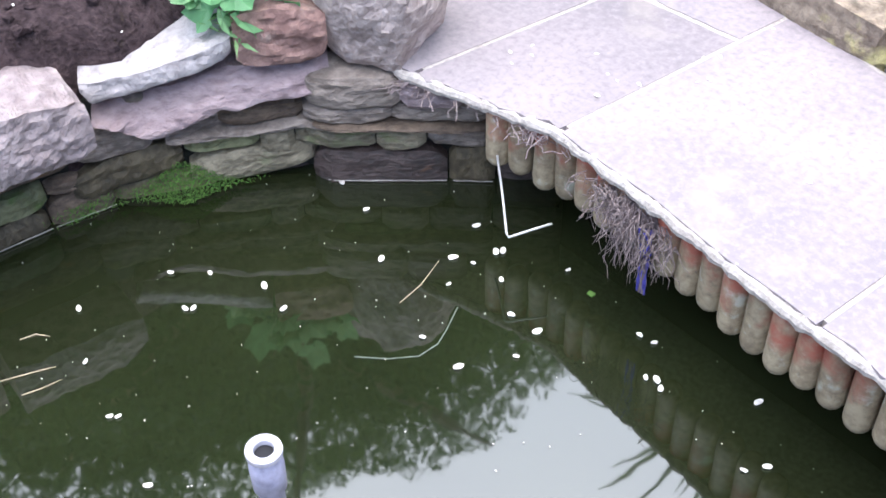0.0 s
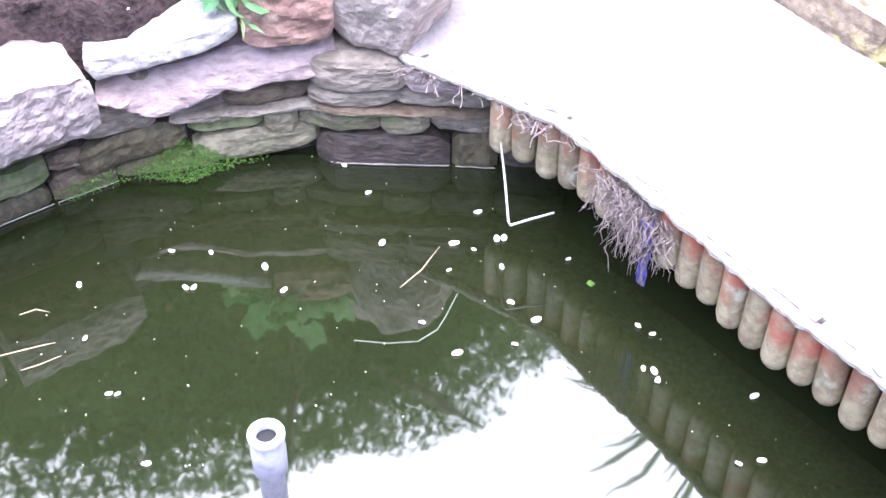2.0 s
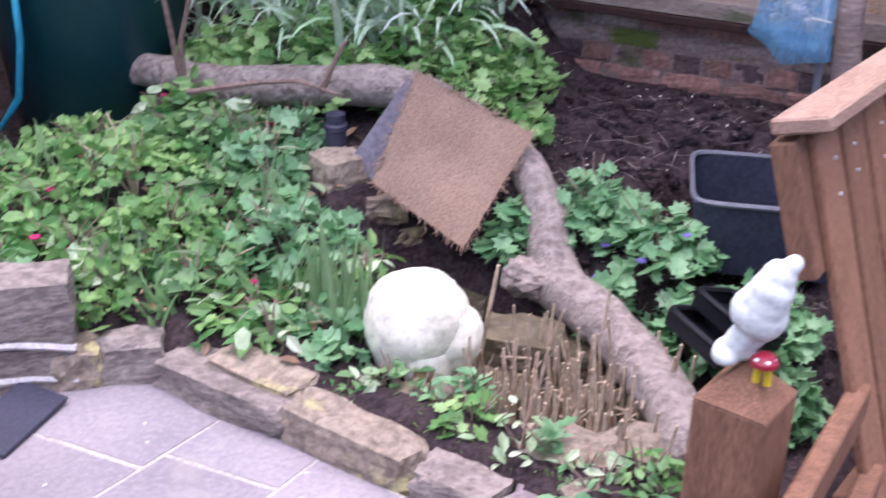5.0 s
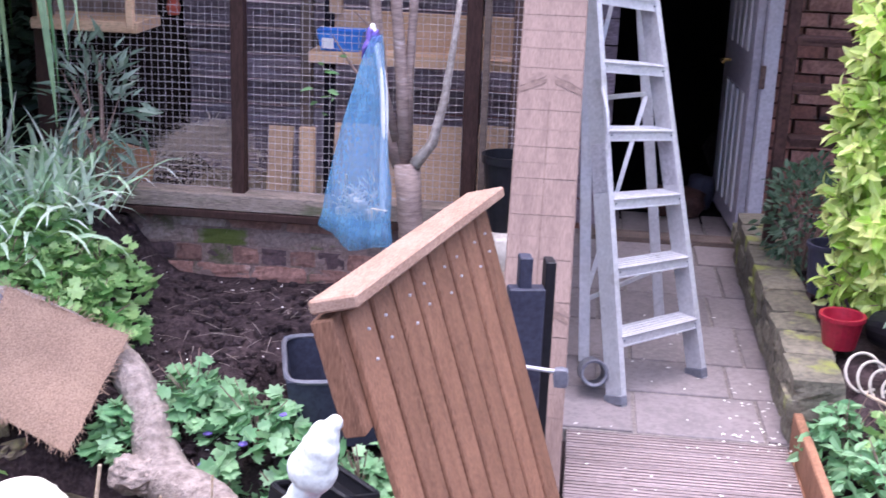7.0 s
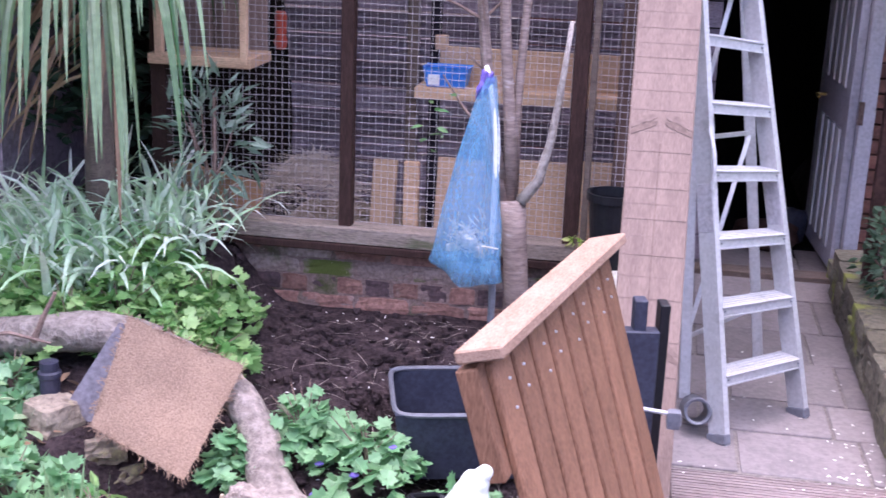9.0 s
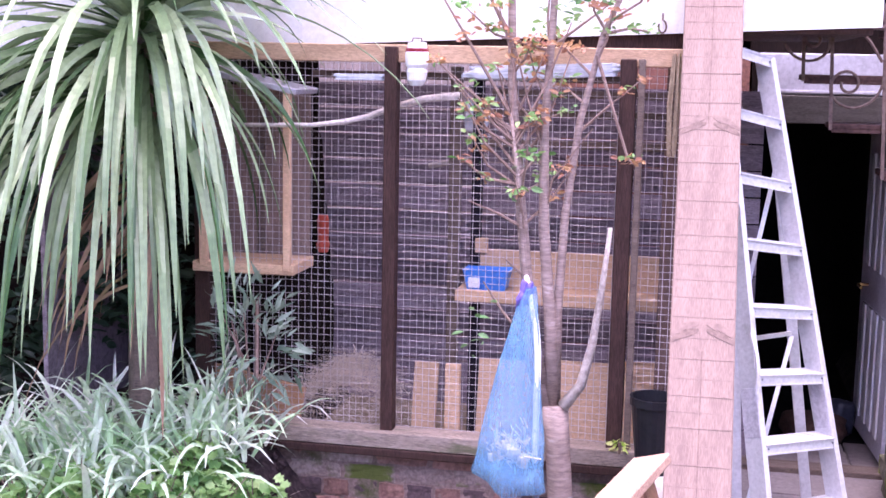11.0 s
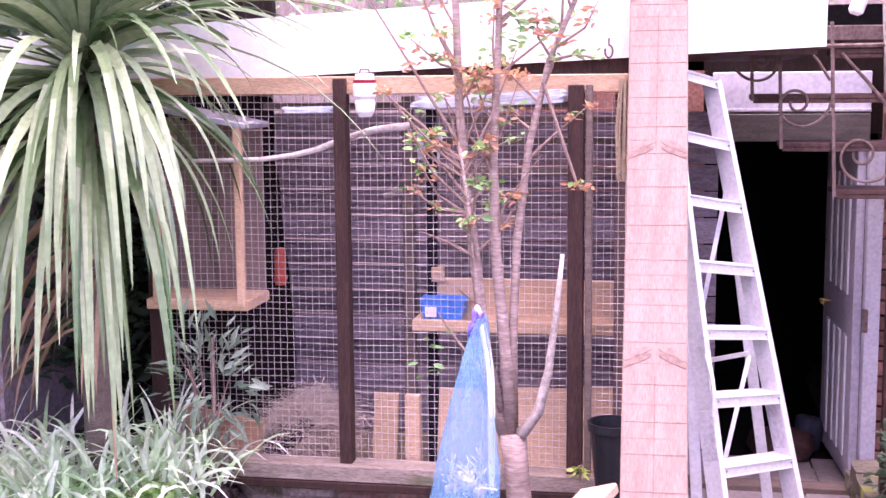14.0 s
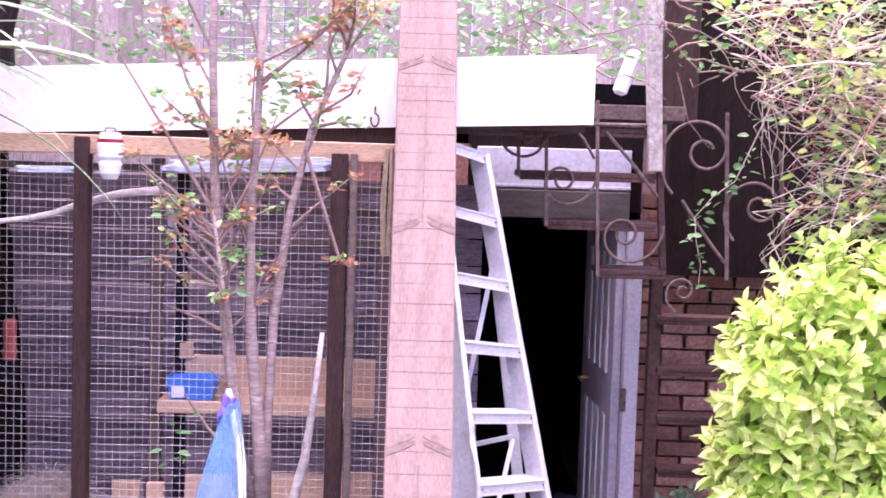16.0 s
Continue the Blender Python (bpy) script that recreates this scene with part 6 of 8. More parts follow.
tube(bm, [(-1.66, 4.60, 1.665), (-1.42, 4.60, 1.672), (-1.30, 4.61, 1.675), (-1.19, 4.66, 1.688), (-1.12, 4.71, 1.705), (-1.05, 4.745, 1.732), (-0.959, 4.75, 1.762), (-0.90, 4.75, 1.778), (-0.77, 4.755, 1.793)], [0.008, 0.0085, 0.009, 0.0105, 0.0115, 0.013, 0.014, 0.0135, 0.015], 10)
solo("perch", bm, "barepole", "long bare branch perch across the aviary", "perch", (-1.72, 4.8, 1.65), smooth=True)
bm = bmesh.new()
tube(bm, [(-1.0, 5.3, 1.48), (-0.75, 5.3, 1.53)], 0.012, 8)
solo("perch", bm, "palebark", "short wooden perch inside the aviary", "perch", (-1.0, 5.3, 1.48))
feeder = thing("seed_feeder", (-0.90, 4.60, 1.84), "white plastic bird feeder hanging in the aviary", "feeder")
bm = bmesh.new()
lathe(bm, (-0.90, 4.60, 1.83), [(0.0, 0.0), (0.022, 0.0), (0.034, 0.02), (0.038, 0.05), (0.034, 0.062), (0.042, 0.075), (0.043, 0.115), (0.036, 0.135), (0.034, 0.155), (0.0, 0.158)], 20)
part("bottle", bm, "whitepaint", feeder)
bm = bmesh.new()
lathe(bm, (-0.90, 4.60, 1.952), [(0.0415, 0.0), (0.042, 0.006), (0.0415, 0.012)], 18)
part("band", bm, "red", feeder, "red printed band")
bm = bmesh.new()
tube(bm, [(-0.925, 4.6, 1.97), (-0.915, 4.6, 2.0), (-0.885, 4.6, 2.0), (-0.875, 4.6, 1.97)], 0.003, 6)
part("handle", bm, "iron", feeder)
for at, h in (((-1.464, 5.30, 1.09), 0.16), ((-0.97, 5.2, 0.32), 0.09), ((-0.86, 5.0, 0.32), 0.07)):
    bm = bmesh.new()
    lathe(bm, at, [(0.0, 0.0), (0.022, 0.0), (0.03, 0.03), (0.024, 0.05), (0.026, h - 0.02), (0.02, h), (0.0, h)], 14)
    solo("red_feeder", bm, "orangered", "small red plastic feeder in the aviary", "feeder", at)
bm = bmesh.new()
box(bm, (-1.59, 4.74, 0.60), (0.44, 0.018, 0.15), T(0, 0, 11), 0.003)
solo("ramp_board", bm, "orangeply", "sloping pale board at the aviary corner", "board", (-1.5, 4.82, 0.5))
bm = bmesh.new()
for i in range(30):
    a, q = i * 0.9, 0.012 + 0.004 * math.sin(i)
    tube(bm, [(0.025 + q * math.cos(a), 4.615 + q * math.sin(a), 1.96 - 0.008 * (i % 4)), (0.02 + q * 1.5 * math.cos(a), 4.61 + q * math.sin(a), 1.78), (0.02 + q * math.cos(a), 4.61, 1.60 + 0.01 * (i % 5))], 0.004, 4)
solo("millet_spray", bm, "straw", "hanging tan millet spray beside the aviary post", "bird food", (0.02, 4.61, 1.6), kind="stuff")
bm = bmesh.new()
rock(bm, (-1.13, 4.664, 1.856), (0.20, 0.03, 0.024), None, 6.2, 0.2, 5, 0.7)
solo("plastic_sheet", bm, "milkfilm", "crumpled pale plastic sheet under the aviary roof", "sheet", (-1.13, 4.664, 1.85))
bm = bmesh.new()
rock(bm, (-0.445, 4.664, 1.890), (0.55, 0.03, 0.050), Matrix.Rotation(-0.044, 4, "Y"), 3.3, 0.2, 7, 0.7)
solo("plastic_sheet", bm, "milkfilm", "crumpled pale plastic sheet under the aviary roof", "sheet", (-0.445, 4.664, 1.87))

bm = bmesh.new()
rock(bm, (-0.757, 5.08, 1.70), (0.10, 0.03, 0.12), T(0, 0, 6), 9.1, 0.25, 6, 0.6)
solo("plastic_bag", bm, "milkfilm", "small crumpled clear plastic bag hung inside the aviary", "bag", (-0.757, 5.08, 1.76))

# black pot on a pale sack by the corner
pot = thing("plant_pot", (0.012, 4.47, 0.475), "large empty black plastic plant pot beside the aviary", "plant pot")
bm = bmesh.new()
lathe(bm, (0.012, 4.47, 0.475), [(0.0, 0.0), (0.060, 0.0), (0.085, 0.262), (0.093, 0.264), (0.093, 0.292), (0.084, 0.292), (0.058, 0.02), (0.0, 0.02)], 26)
part("body", bm, "black", pot)
bm = bmesh.new()
rock(bm, (0.03, 4.46, 0.42), (0.20, 0.20, 0.15), T(15), 81, 0.14, 7, 0.6)
solo("sack", bm, "cream", "pale grey sack lying beneath the black pot", "sack", (0.03, 4.46, 0.35), smooth=True)
bm = bmesh.new()
rock(bm, (0.03, 4.43, 0.16), (0.26, 0.24, 0.42), T(25), 82, 0.16, 7, 0.6)
solo("rockery_stone", bm, "mossstone", "mossy stone at the corner of the paving", "stone", (0.02, 4.35, 0.0))


# ---- yard: paving, stepladder, crate, tree, net ----
paving = thing("pavement_yard", (0.6, 4.8, -0.03), "grey sandstone paving of the yard, scattered with petals", "paving", kind="structure")
y, k = 3.92, 0
for depth in (0.34, 0.30, 0.42, 0.38, 0.45, 0.4, 0.5):
    x = 0.16
    for w in ((0.34, 0.42, 0.30) if k % 2 == 0 else (0.22, 0.46, 0.36)):
        if x < 1.05:
            bm = bmesh.new()
            box(bm, (x + w / 2, y + depth / 2, -0.02 + 0.002 * math.sin(k * 5 + x * 9)), (w - 0.012, depth - 0.012, 0.04), None, 0.003)
            part("flagstone", bm, "yardslab", paving)
        x += w
    y += depth
    k += 1
bm = bmesh.new()
box(bm, (0.65, 5.24, -0.029), (1.05, 2.65, 0.045))
part("mortar_bed", bm, "yardjoint", paving)

ladder = thing("stepladder", (0.6, 4.3, 0.0), "worn aluminium stepladder with flat treads standing on the paving", "ladder")
L0, R0 = Vector((0.474, 4.112, 0.0)), Vector((0.768, 4.424, 0.0))
L1, R1 = Vector((0.200, 4.681, 1.985)), Vector((0.360, 4.741, 1.955))
wdir = (R0 - L0).normalized()
fwd = Vector((-wdir.y, wdir.x, 0))
for a, b, out in ((L0, L1, -1), (R0, R1, -1)):
    bm = bmesh.new()
    ax = (b - a).normalized()
    mid = fwd * 0.037 + wdir * 0.012 * out
    section = [(-0.003, 0.0), (0.021, 0.0), (0.021, 0.005), (0.003, 0.005), (0.003, 0.069), (0.021, 0.069), (0.021, 0.074), (-0.003, 0.074)]
    ends = [[bm.verts.new(p + wdir * (0.012 * out + u) + fwd * w) for u, w in section] for p in (a, b)]
    bm.faces.new(ends[0])
    bm.faces.new(ends[1][::-1])
    for k in range(8):
        bm.faces.new((ends[0][k], ends[1][k], ends[1][(k + 1) % 8], ends[0][(k + 1) % 8]))
    bmesh.ops.recalc_face_normals(bm, faces=bm.faces)
    rail = part("front_rail", bm, "alu", ladder)
    bm = bmesh.new()
    beam(bm, a + mid - ax * 0.004 + wdir * 0.004, a + mid + ax * 0.03 + wdir * 0.004, 0.034, 0.08, fwd, 0.003)
    part("foot", bm, "greyrim", rail, "grey worn foot")
    bm = bmesh.new()
    beam(bm, a.lerp(b, 0.345) + mid - wdir * 0.003, a.lerp(b, 0.425) + mid - wdir * 0.003, 0.004, 0.066, fwd, 0.001)
    part("plate", bm, "zinc", rail, "scuffed bare metal plate")
for i in range(9):
    z = 1.955 - 0.2175 * (8 - i)
    a, b = L0.lerp(L1, (z + 0.025 + 0.0045 * i - 0.015) / 1.985), R0.lerp(R1, z / 1.955)
    a, b = a + wdir * 0.004, b - wdir * 0.010
    bm = bmesh.new()
    beam(bm, a + fwd * 0.042, b + fwd * 0.042, 0.082, 0.005, (0, 0, 1), 0.001)
    beam(bm, a + Vector((0, 0, -0.017)), b + Vector((0, 0, -0.017)), 0.005, 0.036, (0, 0, 1), 0.001)
    for lip in (-0.001, -0.034):
        beam(bm, a - fwd * 0.004 + Vector((0, 0, lip)), b - fwd * 0.004 + Vector((0, 0, lip)), 0.006, 0.004, (0, 0, 1))
    for g in range(4):
        beam(bm, a + fwd * (0.014 + g * 0.018) + Vector((0, 0, 0.003)), b + fwd * (0.014 + g * 0.018) + Vector((0, 0, 0.003)), 0.004, 0.003, (0, 0, 1))
    step_ = part("tread", bm, "alu", ladder)
    for end in (a + wdir * 0.012, b - wdir * 0.008):
        bm = bmesh.new()
        p = end + Vector((0, 0, -0.016))
        tube(bm, [p, p - fwd * 0.0045], 0.004, 6)
        part("rivet", bm, "greyrim", step_, "dark rivet")
for a, b in ((Vector((0.33, 4.50, 0.0)), L1 + Vector((0.02, 0.03, -0.08))), (Vector((0.63, 5.0, 0.0)), R1 + Vector((0.0, 0.03, -0.08)))):
    bm = bmesh.new()
    beam(bm, a, b, 0.040, 0.018, (0, 1, 0), 0.002)
    part("rear_leg", bm, "alu", ladder)
ra, rb, rt, ru = Vector((0.33, 4.50, 0)), Vector((0.63, 5.0, 0)), L1 + Vector((0.02, 0.03, -0.08)), R1 + Vector((0, 0.03, -0.08))
for f0, f1 in ((0.12, 0.12), (0.5, 0.5), (0.12, 0.5), (0.5, 0.85)):
    bm = bmesh.new()
    beam(bm, ra.lerp(rt, f0), rb.lerp(ru, f1), 0.016, 0.008, (0, 1, 0))
    part("brace", bm, "alu", ladder)
bm = bmesh.new()
pts = [L0.lerp(L1, f) - wdir * 0.02 - fwd * 0.02 * math.sin((f - 0.42) * 30) for f in np.linspace(0.42, 0.52, 6)]
tube(bm, pts, 0.008, 8)
part("stay", bm, "alu", ladder, "folding stay")
bm = bmesh.new()
lathe(bm, (0.335, 4.36, 0.0), [(0.044, 0.0), (0.048, 0.005), (0.048, 0.15), (0.044, 0.155), (0.036, 0.15), (0.036, 0.0)], 22, T(4, 72, 0))
bm.transform(Matrix.Translation((0.018, -0.06, 0.048)))
solo("drain_pipe_offcut", bm, "greyrim", "short grey plastic pipe offcut lying by the ladder", "pipe", (0.335, 4.33, 0.0))
rng = np.random.default_rng(21)
pts = [(rng.uniform(0.78, 1.0), rng.uniform(3.85, 4.4), 0.003) for _ in range(42)] + [(rng.uniform(0.3, 0.95), rng.uniform(3.0, 5.2), 0.004) for _ in range(60)]
v, f = scatter_leaves(rng, pts, 0.016, "oval", 0.97, 0.0)
from_arrays("fallen_petals", v, f, "petal", None, "white fallen petals scattered on the paving", "petals", "stuff")
pts = [(x, y, ground_at(x, y) + 0.012) for x, y in zip(rng.uniform(-1.4, -0.1, 170), rng.uniform(3.6, 4.6, 170))] + [(x, y, ground_at(x, y) + 0.015) for x, y in zip(rng.uniform(-3.2, -2.05, 90), rng.uniform(0.7, 2.1, 90))]
pts += [(x, y, -0.147) for x, y in zip(rng.uniform(-1.7, -0.3, 26), rng.uniform(1.95, 2.45, 26))]
v, f = scatter_leaves(rng, pts, 0.013, "oval", 0.9, 0.2)
from_arrays("fallen_petals", v, f, "petal", None, "white fallen petals scattered on soil and slabs", "petals", "stuff")
v, f = [], []
for _ in range(260):
    x, y = rng.uniform(-1.4, -0.15), rng.uniform(3.75, 4.58)
    a = rng.uniform(0, 6.28)
    blade(v, f, (x, y, ground_at(x, y) + 0.012), (math.cos(a), math.sin(a), 0.1), rng.uniform(0.05, 0.16), 0.004, 0.3, 3)
from_arrays("dead_twigs", v, f, "bark", None, "thin dead twigs lying on the soil", "twigs", "stuff")
bm = bmesh.new()
for i in range(700):
    x, y = rng.uniform(-1.45, -0.1), rng.uniform(3.6, 4.62)
    s = rng.uniform(0.012, 0.045)
    rock(bm, (x, y, ground_at(x, y) + s * 0.2), (s, s * rng.uniform(0.6, 1), s * 0.7), T(rng.uniform(0, 180)), i * 0.7, 0.3, 1, 0.5)
for i in range(240):
    x, y = rng.uniform(-3.2, -2.1), rng.uniform(0.6, 2.2)
    s = rng.uniform(0.008, 0.032)
    rock(bm, (x, y, ground_at(x, y) + s * 0.2), (s, s, s * 0.7), T(rng.uniform(0, 180)), i * 0.3, 0.3, 1, 0.5)
solo("soil_clods", bm, "soil", "dark clods of soil on the beds", "soil", kind="stuff")

# recycling crate half open, black trays
CRATE_AT, CRATE_TAB = (-0.440, 4.03, -0.105), (-0.475, 3.845, 0.108)
crate = thing("storage_crate", (-0.45, 3.78, -0.04), "dark plastic storage crate standing open on the soil", "crate")


def tub(parent, m, w, d, h, flare=0.05, shell="crate", edge="greyrim"):
    bm = bmesh.new()
    rings = []
    for s, z in ((1 - flare, 0.0), (1.0, h), (1.0 - 0.03, h), (1 - flare - 0.03, 0.012)):
        rings.append([bm.verts.new(m @ Vector((sx * w / 2 * s, sy * d / 2 * s, z))) for sx, sy in ((-1, -1), (1, -1), (1, 1), (-1, 1))])
    for a, b in zip(rings, rings[1:]):
        for i in range(4):
            bm.faces.new((a[i], a[(i + 1) % 4], b[(i + 1) % 4], b[i]))
    bm.faces.new(rings[0][::-1])
    bm.faces.new(rings[-1])
    body = part("tub", bm, shell, parent)
    bm = bmesh.new()
    loop = [m @ Vector((w / 2 * math.copysign(abs(math.cos(a)) ** 0.25, math.cos(a)), d / 2 * math.copysign(abs(math.sin(a)) ** 0.25, math.sin(a)), h)) for a in np.linspace(0.4, 6.683, 41)]
    tube(bm, loop, 0.009, 6)
    part("rim", bm, edge, body, "rolled rim")
    return body


lower = tub(crate, Matrix.Translation(CRATE_AT) @ T(15, 2), 0.47, 0.385, 0.245, 0.14)
bm = bmesh.new()
box(bm, CRATE_TAB, (0.085, 0.012, 0.026), T(20), 0.003)
part("handle_tab", bm, "greyrim", lower)
trays = thing("seed_trays", (-0.44, 3.27, -0.1), "black plastic seed trays beside the bridge", "seed tray")
for i, (x, y, z) in enumerate(((-0.43, 3.28, 0.0), (-0.38, 3.36, 0.03))):
    tub(trays, Matrix.Translation((x, y, z - 0.05)) @ T(-35, -18, 8), 0.22, 0.15, 0.05, 0.05, "black", "black")

# several-stemmed young tree
tree = thing("young_tree", (-0.31, 4.40, 0.2), "young several-stemmed tree with bronze spring leaves", "tree")
bm = bmesh.new()
tube(bm, [(-0.30, 4.42, 0.1), (-0.31, 4.42, 0.40), (-0.325, 4.42, 0.58), (-0.34, 4.43, 0.72)], [0.052, 0.045, 0.044, 0.048], 14)
part("trunk", bm, "cherrybark", tree, smooth=True)
STEMS = [([(-0.36, 4.43, 0.70), (-0.42, 4.43, 0.85), (-0.45, 4.43, 1.15), (-0.49, 4.43, 1.5), (-0.525, 4.44, 1.85), (-0.54, 4.45, 2.3), (-0.53, 4.45, 2.7)], 0.027, "cherrybark"),
         ([(-0.35, 4.43, 0.72), (-0.365, 4.44, 1.0), (-0.40, 4.44, 1.35), (-0.41, 4.45, 1.7), (-0.39, 4.45, 2.1), (-0.38, 4.46, 2.6)], 0.026, "cherrybark"),
         ([(-0.38, 4.42, 0.80), (-0.45, 4.41, 1.1), (-0.48, 4.40, 1.45), (-0.52, 4.40, 1.75)], 0.016, "cherrybark"),
         ([(-0.34, 4.44, 0.74), (-0.345, 4.46, 1.05), (-0.33, 4.47, 1.4), (-0.29, 4.47, 1.72), (-0.22, 4.47, 2.02), (-0.12, 4.47, 2.25), (-0.06, 4.47, 2.5)], 0.019, "cherrybark"),
         ([(-0.31, 4.41, 0.72), (-0.25, 4.42, 0.80), (-0.215, 4.43, 0.95), (-0.19, 4.44, 1.15), (-0.168, 4.44, 1.36)], 0.022, "palebark")]
for pts, r, m in STEMS:
    bm = bmesh.new()
    tube(bm, pts, [r * (1 - 0.65 * i / (len(pts) - 1)) for i in range(len(pts))], 9)
    part("limb", bm, m, tree, smooth=True)
rng = np.random.default_rng(31)
tips = []
for pts, r, m in STEMS[:4]:
    line = [Vector(p) for p in pts]
    for _ in range(15):
        i = rng.integers(2, len(line) - 1) if len(line) > 3 else 1
        s = line[i].lerp(line[min(i + 1, len(line) - 1)], rng.uniform(0, 1))
        d = Vector((rng.normal() * 0.8, rng.normal() * 0.35 - 0.1, rng.uniform(0.4, 1.1))).normalized()
        ln = rng.uniform(0.12, 0.42)
        e = s + d * ln * 0.5 + Vector((rng.normal() * 0.02, 0, 0))
        g = e + (d + Vector((rng.normal() * 0.3, 0, 0.2))) * ln * 0.5
        bm = bmesh.new()
        tube(bm, [s, e, g], [0.006, 0.0045, 0.002], 5)
        part("twig", bm, "twig", tree)
        tips += [e.lerp(g, q) for q in (0.2, 0.6, 1.0)]
for a, b, c in (((-0.50, 4.42, 1.62), (-0.62, 4.40, 1.78), (-0.78, 4.38, 1.92)), ((-0.49, 4.42, 1.5), (-0.6, 4.4, 1.52), (-0.68, 4.38, 1.58)), ((-0.53, 4.42, 1.75), (-0.68, 4.4, 2.0), (-0.84, 4.38, 2.26)), ((-0.47, 4.42, 1.35), (-0.56, 4.4, 1.40), (-0.66, 4.39, 1.44)),
                ((-0.22, 4.46, 2.02), (-0.13, 4.45, 2.04), (-0.06, 4.44, 2.03)), ((-0.24, 4.46, 1.95), (-0.12, 4.45, 1.6), (-0.10, 4.45, 1.58)), ((-0.45, 4.42, 0.95), (-0.53, 4.4, 1.05), (-0.6, 4.38, 1.16))):
    bm = bmesh.new()
    tube(bm, [a, b, c], [0.007, 0.005, 0.0025], 5)
    part("twig", bm, "twig", tree)
    tips += [Vector(b), Vector(c)]

def bunches(points, chance, low, high, reach):
    """Small tufts of young leaves, a few leaves to a tuft."""
    out = []
    for p in points:
        if rng.uniform() < chance:
            out += [tuple(p + Vector((rng.normal() * reach, rng.normal() * reach, rng.uniform(-0.4, 1.2) * reach))) for _ in range(int(rng.integers(low, high)))]
    return out


high_tips = [p for p in tips if p.z > 1.45]
v, f = scatter_leaves(rng, bunches(high_tips, 0.36, 6, 12, 0.015) + bunches([p for p in tips if p.z > 1.9], 0.55, 7, 15, 0.018), 0.030, "oval", 0.35)
from_arrays("foliage", v, f, "rust", tree, "bronze and yellow young leaves in tufts")
v, f = scatter_leaves(rng, bunches(high_tips, 0.34, 5, 11, 0.018), 0.032, "oval", 0.4)
from_arrays("foliage", v, f, "fresh", tree, "yellow-green young leaves in tufts")
places = [(-0.27 + rng.normal() * 0.05, 4.42, 2.14 + rng.normal() * 0.04) for _ in range(24)] + [(-0.62 + rng.normal() * 0.04, 4.38, 1.0 + rng.normal() * 0.06) for _ in range(10)] + [(-0.45 + rng.normal() * 0.03, 4.38, 1.55 + rng.normal() * 0.05) for _ in range(10)]
v, f = scatter_leaves(rng, places, 0.042, "oval", 0.3)
from_arrays("foliage", v, f, "green", tree, "fresh green leaves")

# landing net hung up to dry
net = thing("landing_net", (-0.35, 3.98, 0.15), "blue landing net with leaf litter on a grey pole", "net")
bm = bmesh.new()
tube(bm, [(-0.345, 3.99, 0.08), (-0.345, 3.99, 0.62)], 0.012, 10)
part("pole", bm, "greyrim", net, "grey pole")
bm = bmesh.new()
hoop = [Vector((-0.375 + 0.012 * math.sin(a) * 1.0 + 0.035 * math.cos(a / 2) ** 2 * 0, 3.99 + 0.16 * math.sin(a), 0.95 + 0.30 * math.cos(a))) for a in np.linspace(0, 2 * math.pi, 37)]
hoop = [Vector((-0.352 - 0.045 * max(0, (p.z - 0.95) / 0.3) ** 2, 3.99 + (p.y - 3.99) * 0.2, p.z)) for p in hoop]
tube(bm, hoop, 0.0075, 8)
part("hoop", bm, "whitepaint", net, "white hoop")
bm = bmesh.new()
rows = []
for j in range(19):
    w = j / 18
    z = 1.225 - 0.63 * w
    half = 0.014 + 0.098 * w ** 0.8
    cx = -0.378 - 0.062 * w - 0.01 * math.sin(w * 4)
    row = []
    for i in range(28):
        a = 2 * math.pi * i / 28
        fold = 1 + 0.13 * math.sin(a * 5 + w * 3) + 0.06 * noise.noise(Vector((math.cos(a) * 3, w * 6, 1)))
        sag = -0.03 * w ** 3 * math.cos(a)
        row.append(bm.verts.new((cx + half * math.cos(a) * fold, 3.97 + (0.03 + 0.075 * w) * math.sin(a) * fold, z + sag - (0.03 * (1 - abs(math.cos(a))) if j == 18 else 0))))
    rows.append(row)
for a, b in zip(rows, rows[1:]):
    for i in range(28):
        bm.faces.new((a[i], a[(i + 1) % 28], b[(i + 1) % 28], b[i]))
bm.faces.new(rows[-1])
bag = part("bag", bm, "bluenet", net, "translucent blue netting", True)
bm = bmesh.new()
rng = np.random.default_rng(41)
for _ in range(110):
    p = Vector((-0.43 + rng.normal() * 0.03, 3.97 + rng.normal() * 0.03, 0.66 + abs(rng.normal()) * 0.05))
    q = p + Vector(rng.normal(size=3)) * 0.022
    tube(bm, [p, q], 0.002, 4)
for _ in range(16):
    rock(bm, (-0.43 + rng.normal() * 0.03, 3.95 + rng.normal() * 0.03, 0.65 + abs(rng.normal()) * 0.03), (0.03, 0.02, 0.025), T(rng.uniform(0, 180)), rng.uniform(0, 9), 0.3, 1, 0.5)
part("leaf_litter", bm, "cream", bag, "dry leaf litter caught in the net")
bm = bmesh.new()
rock(bm, (-0.395, 3.975, 1.20), (0.034, 0.03, 0.085), T(30, 20, 10), 7.7, 0.6, 6, 0.2)
part("knotted_ribbon", bm, "violet", net, "faded violet knotted ribbon")


# ---- house side: dark doorway, white door, brick wall, iron stairs ----
WY = 6.3
shop = thing("wall_house", (1.3, WY, 0.0), "old red and blue brick house wall round a dark doorway", "wall", kind="structure")
rng = np.random.default_rng(51)


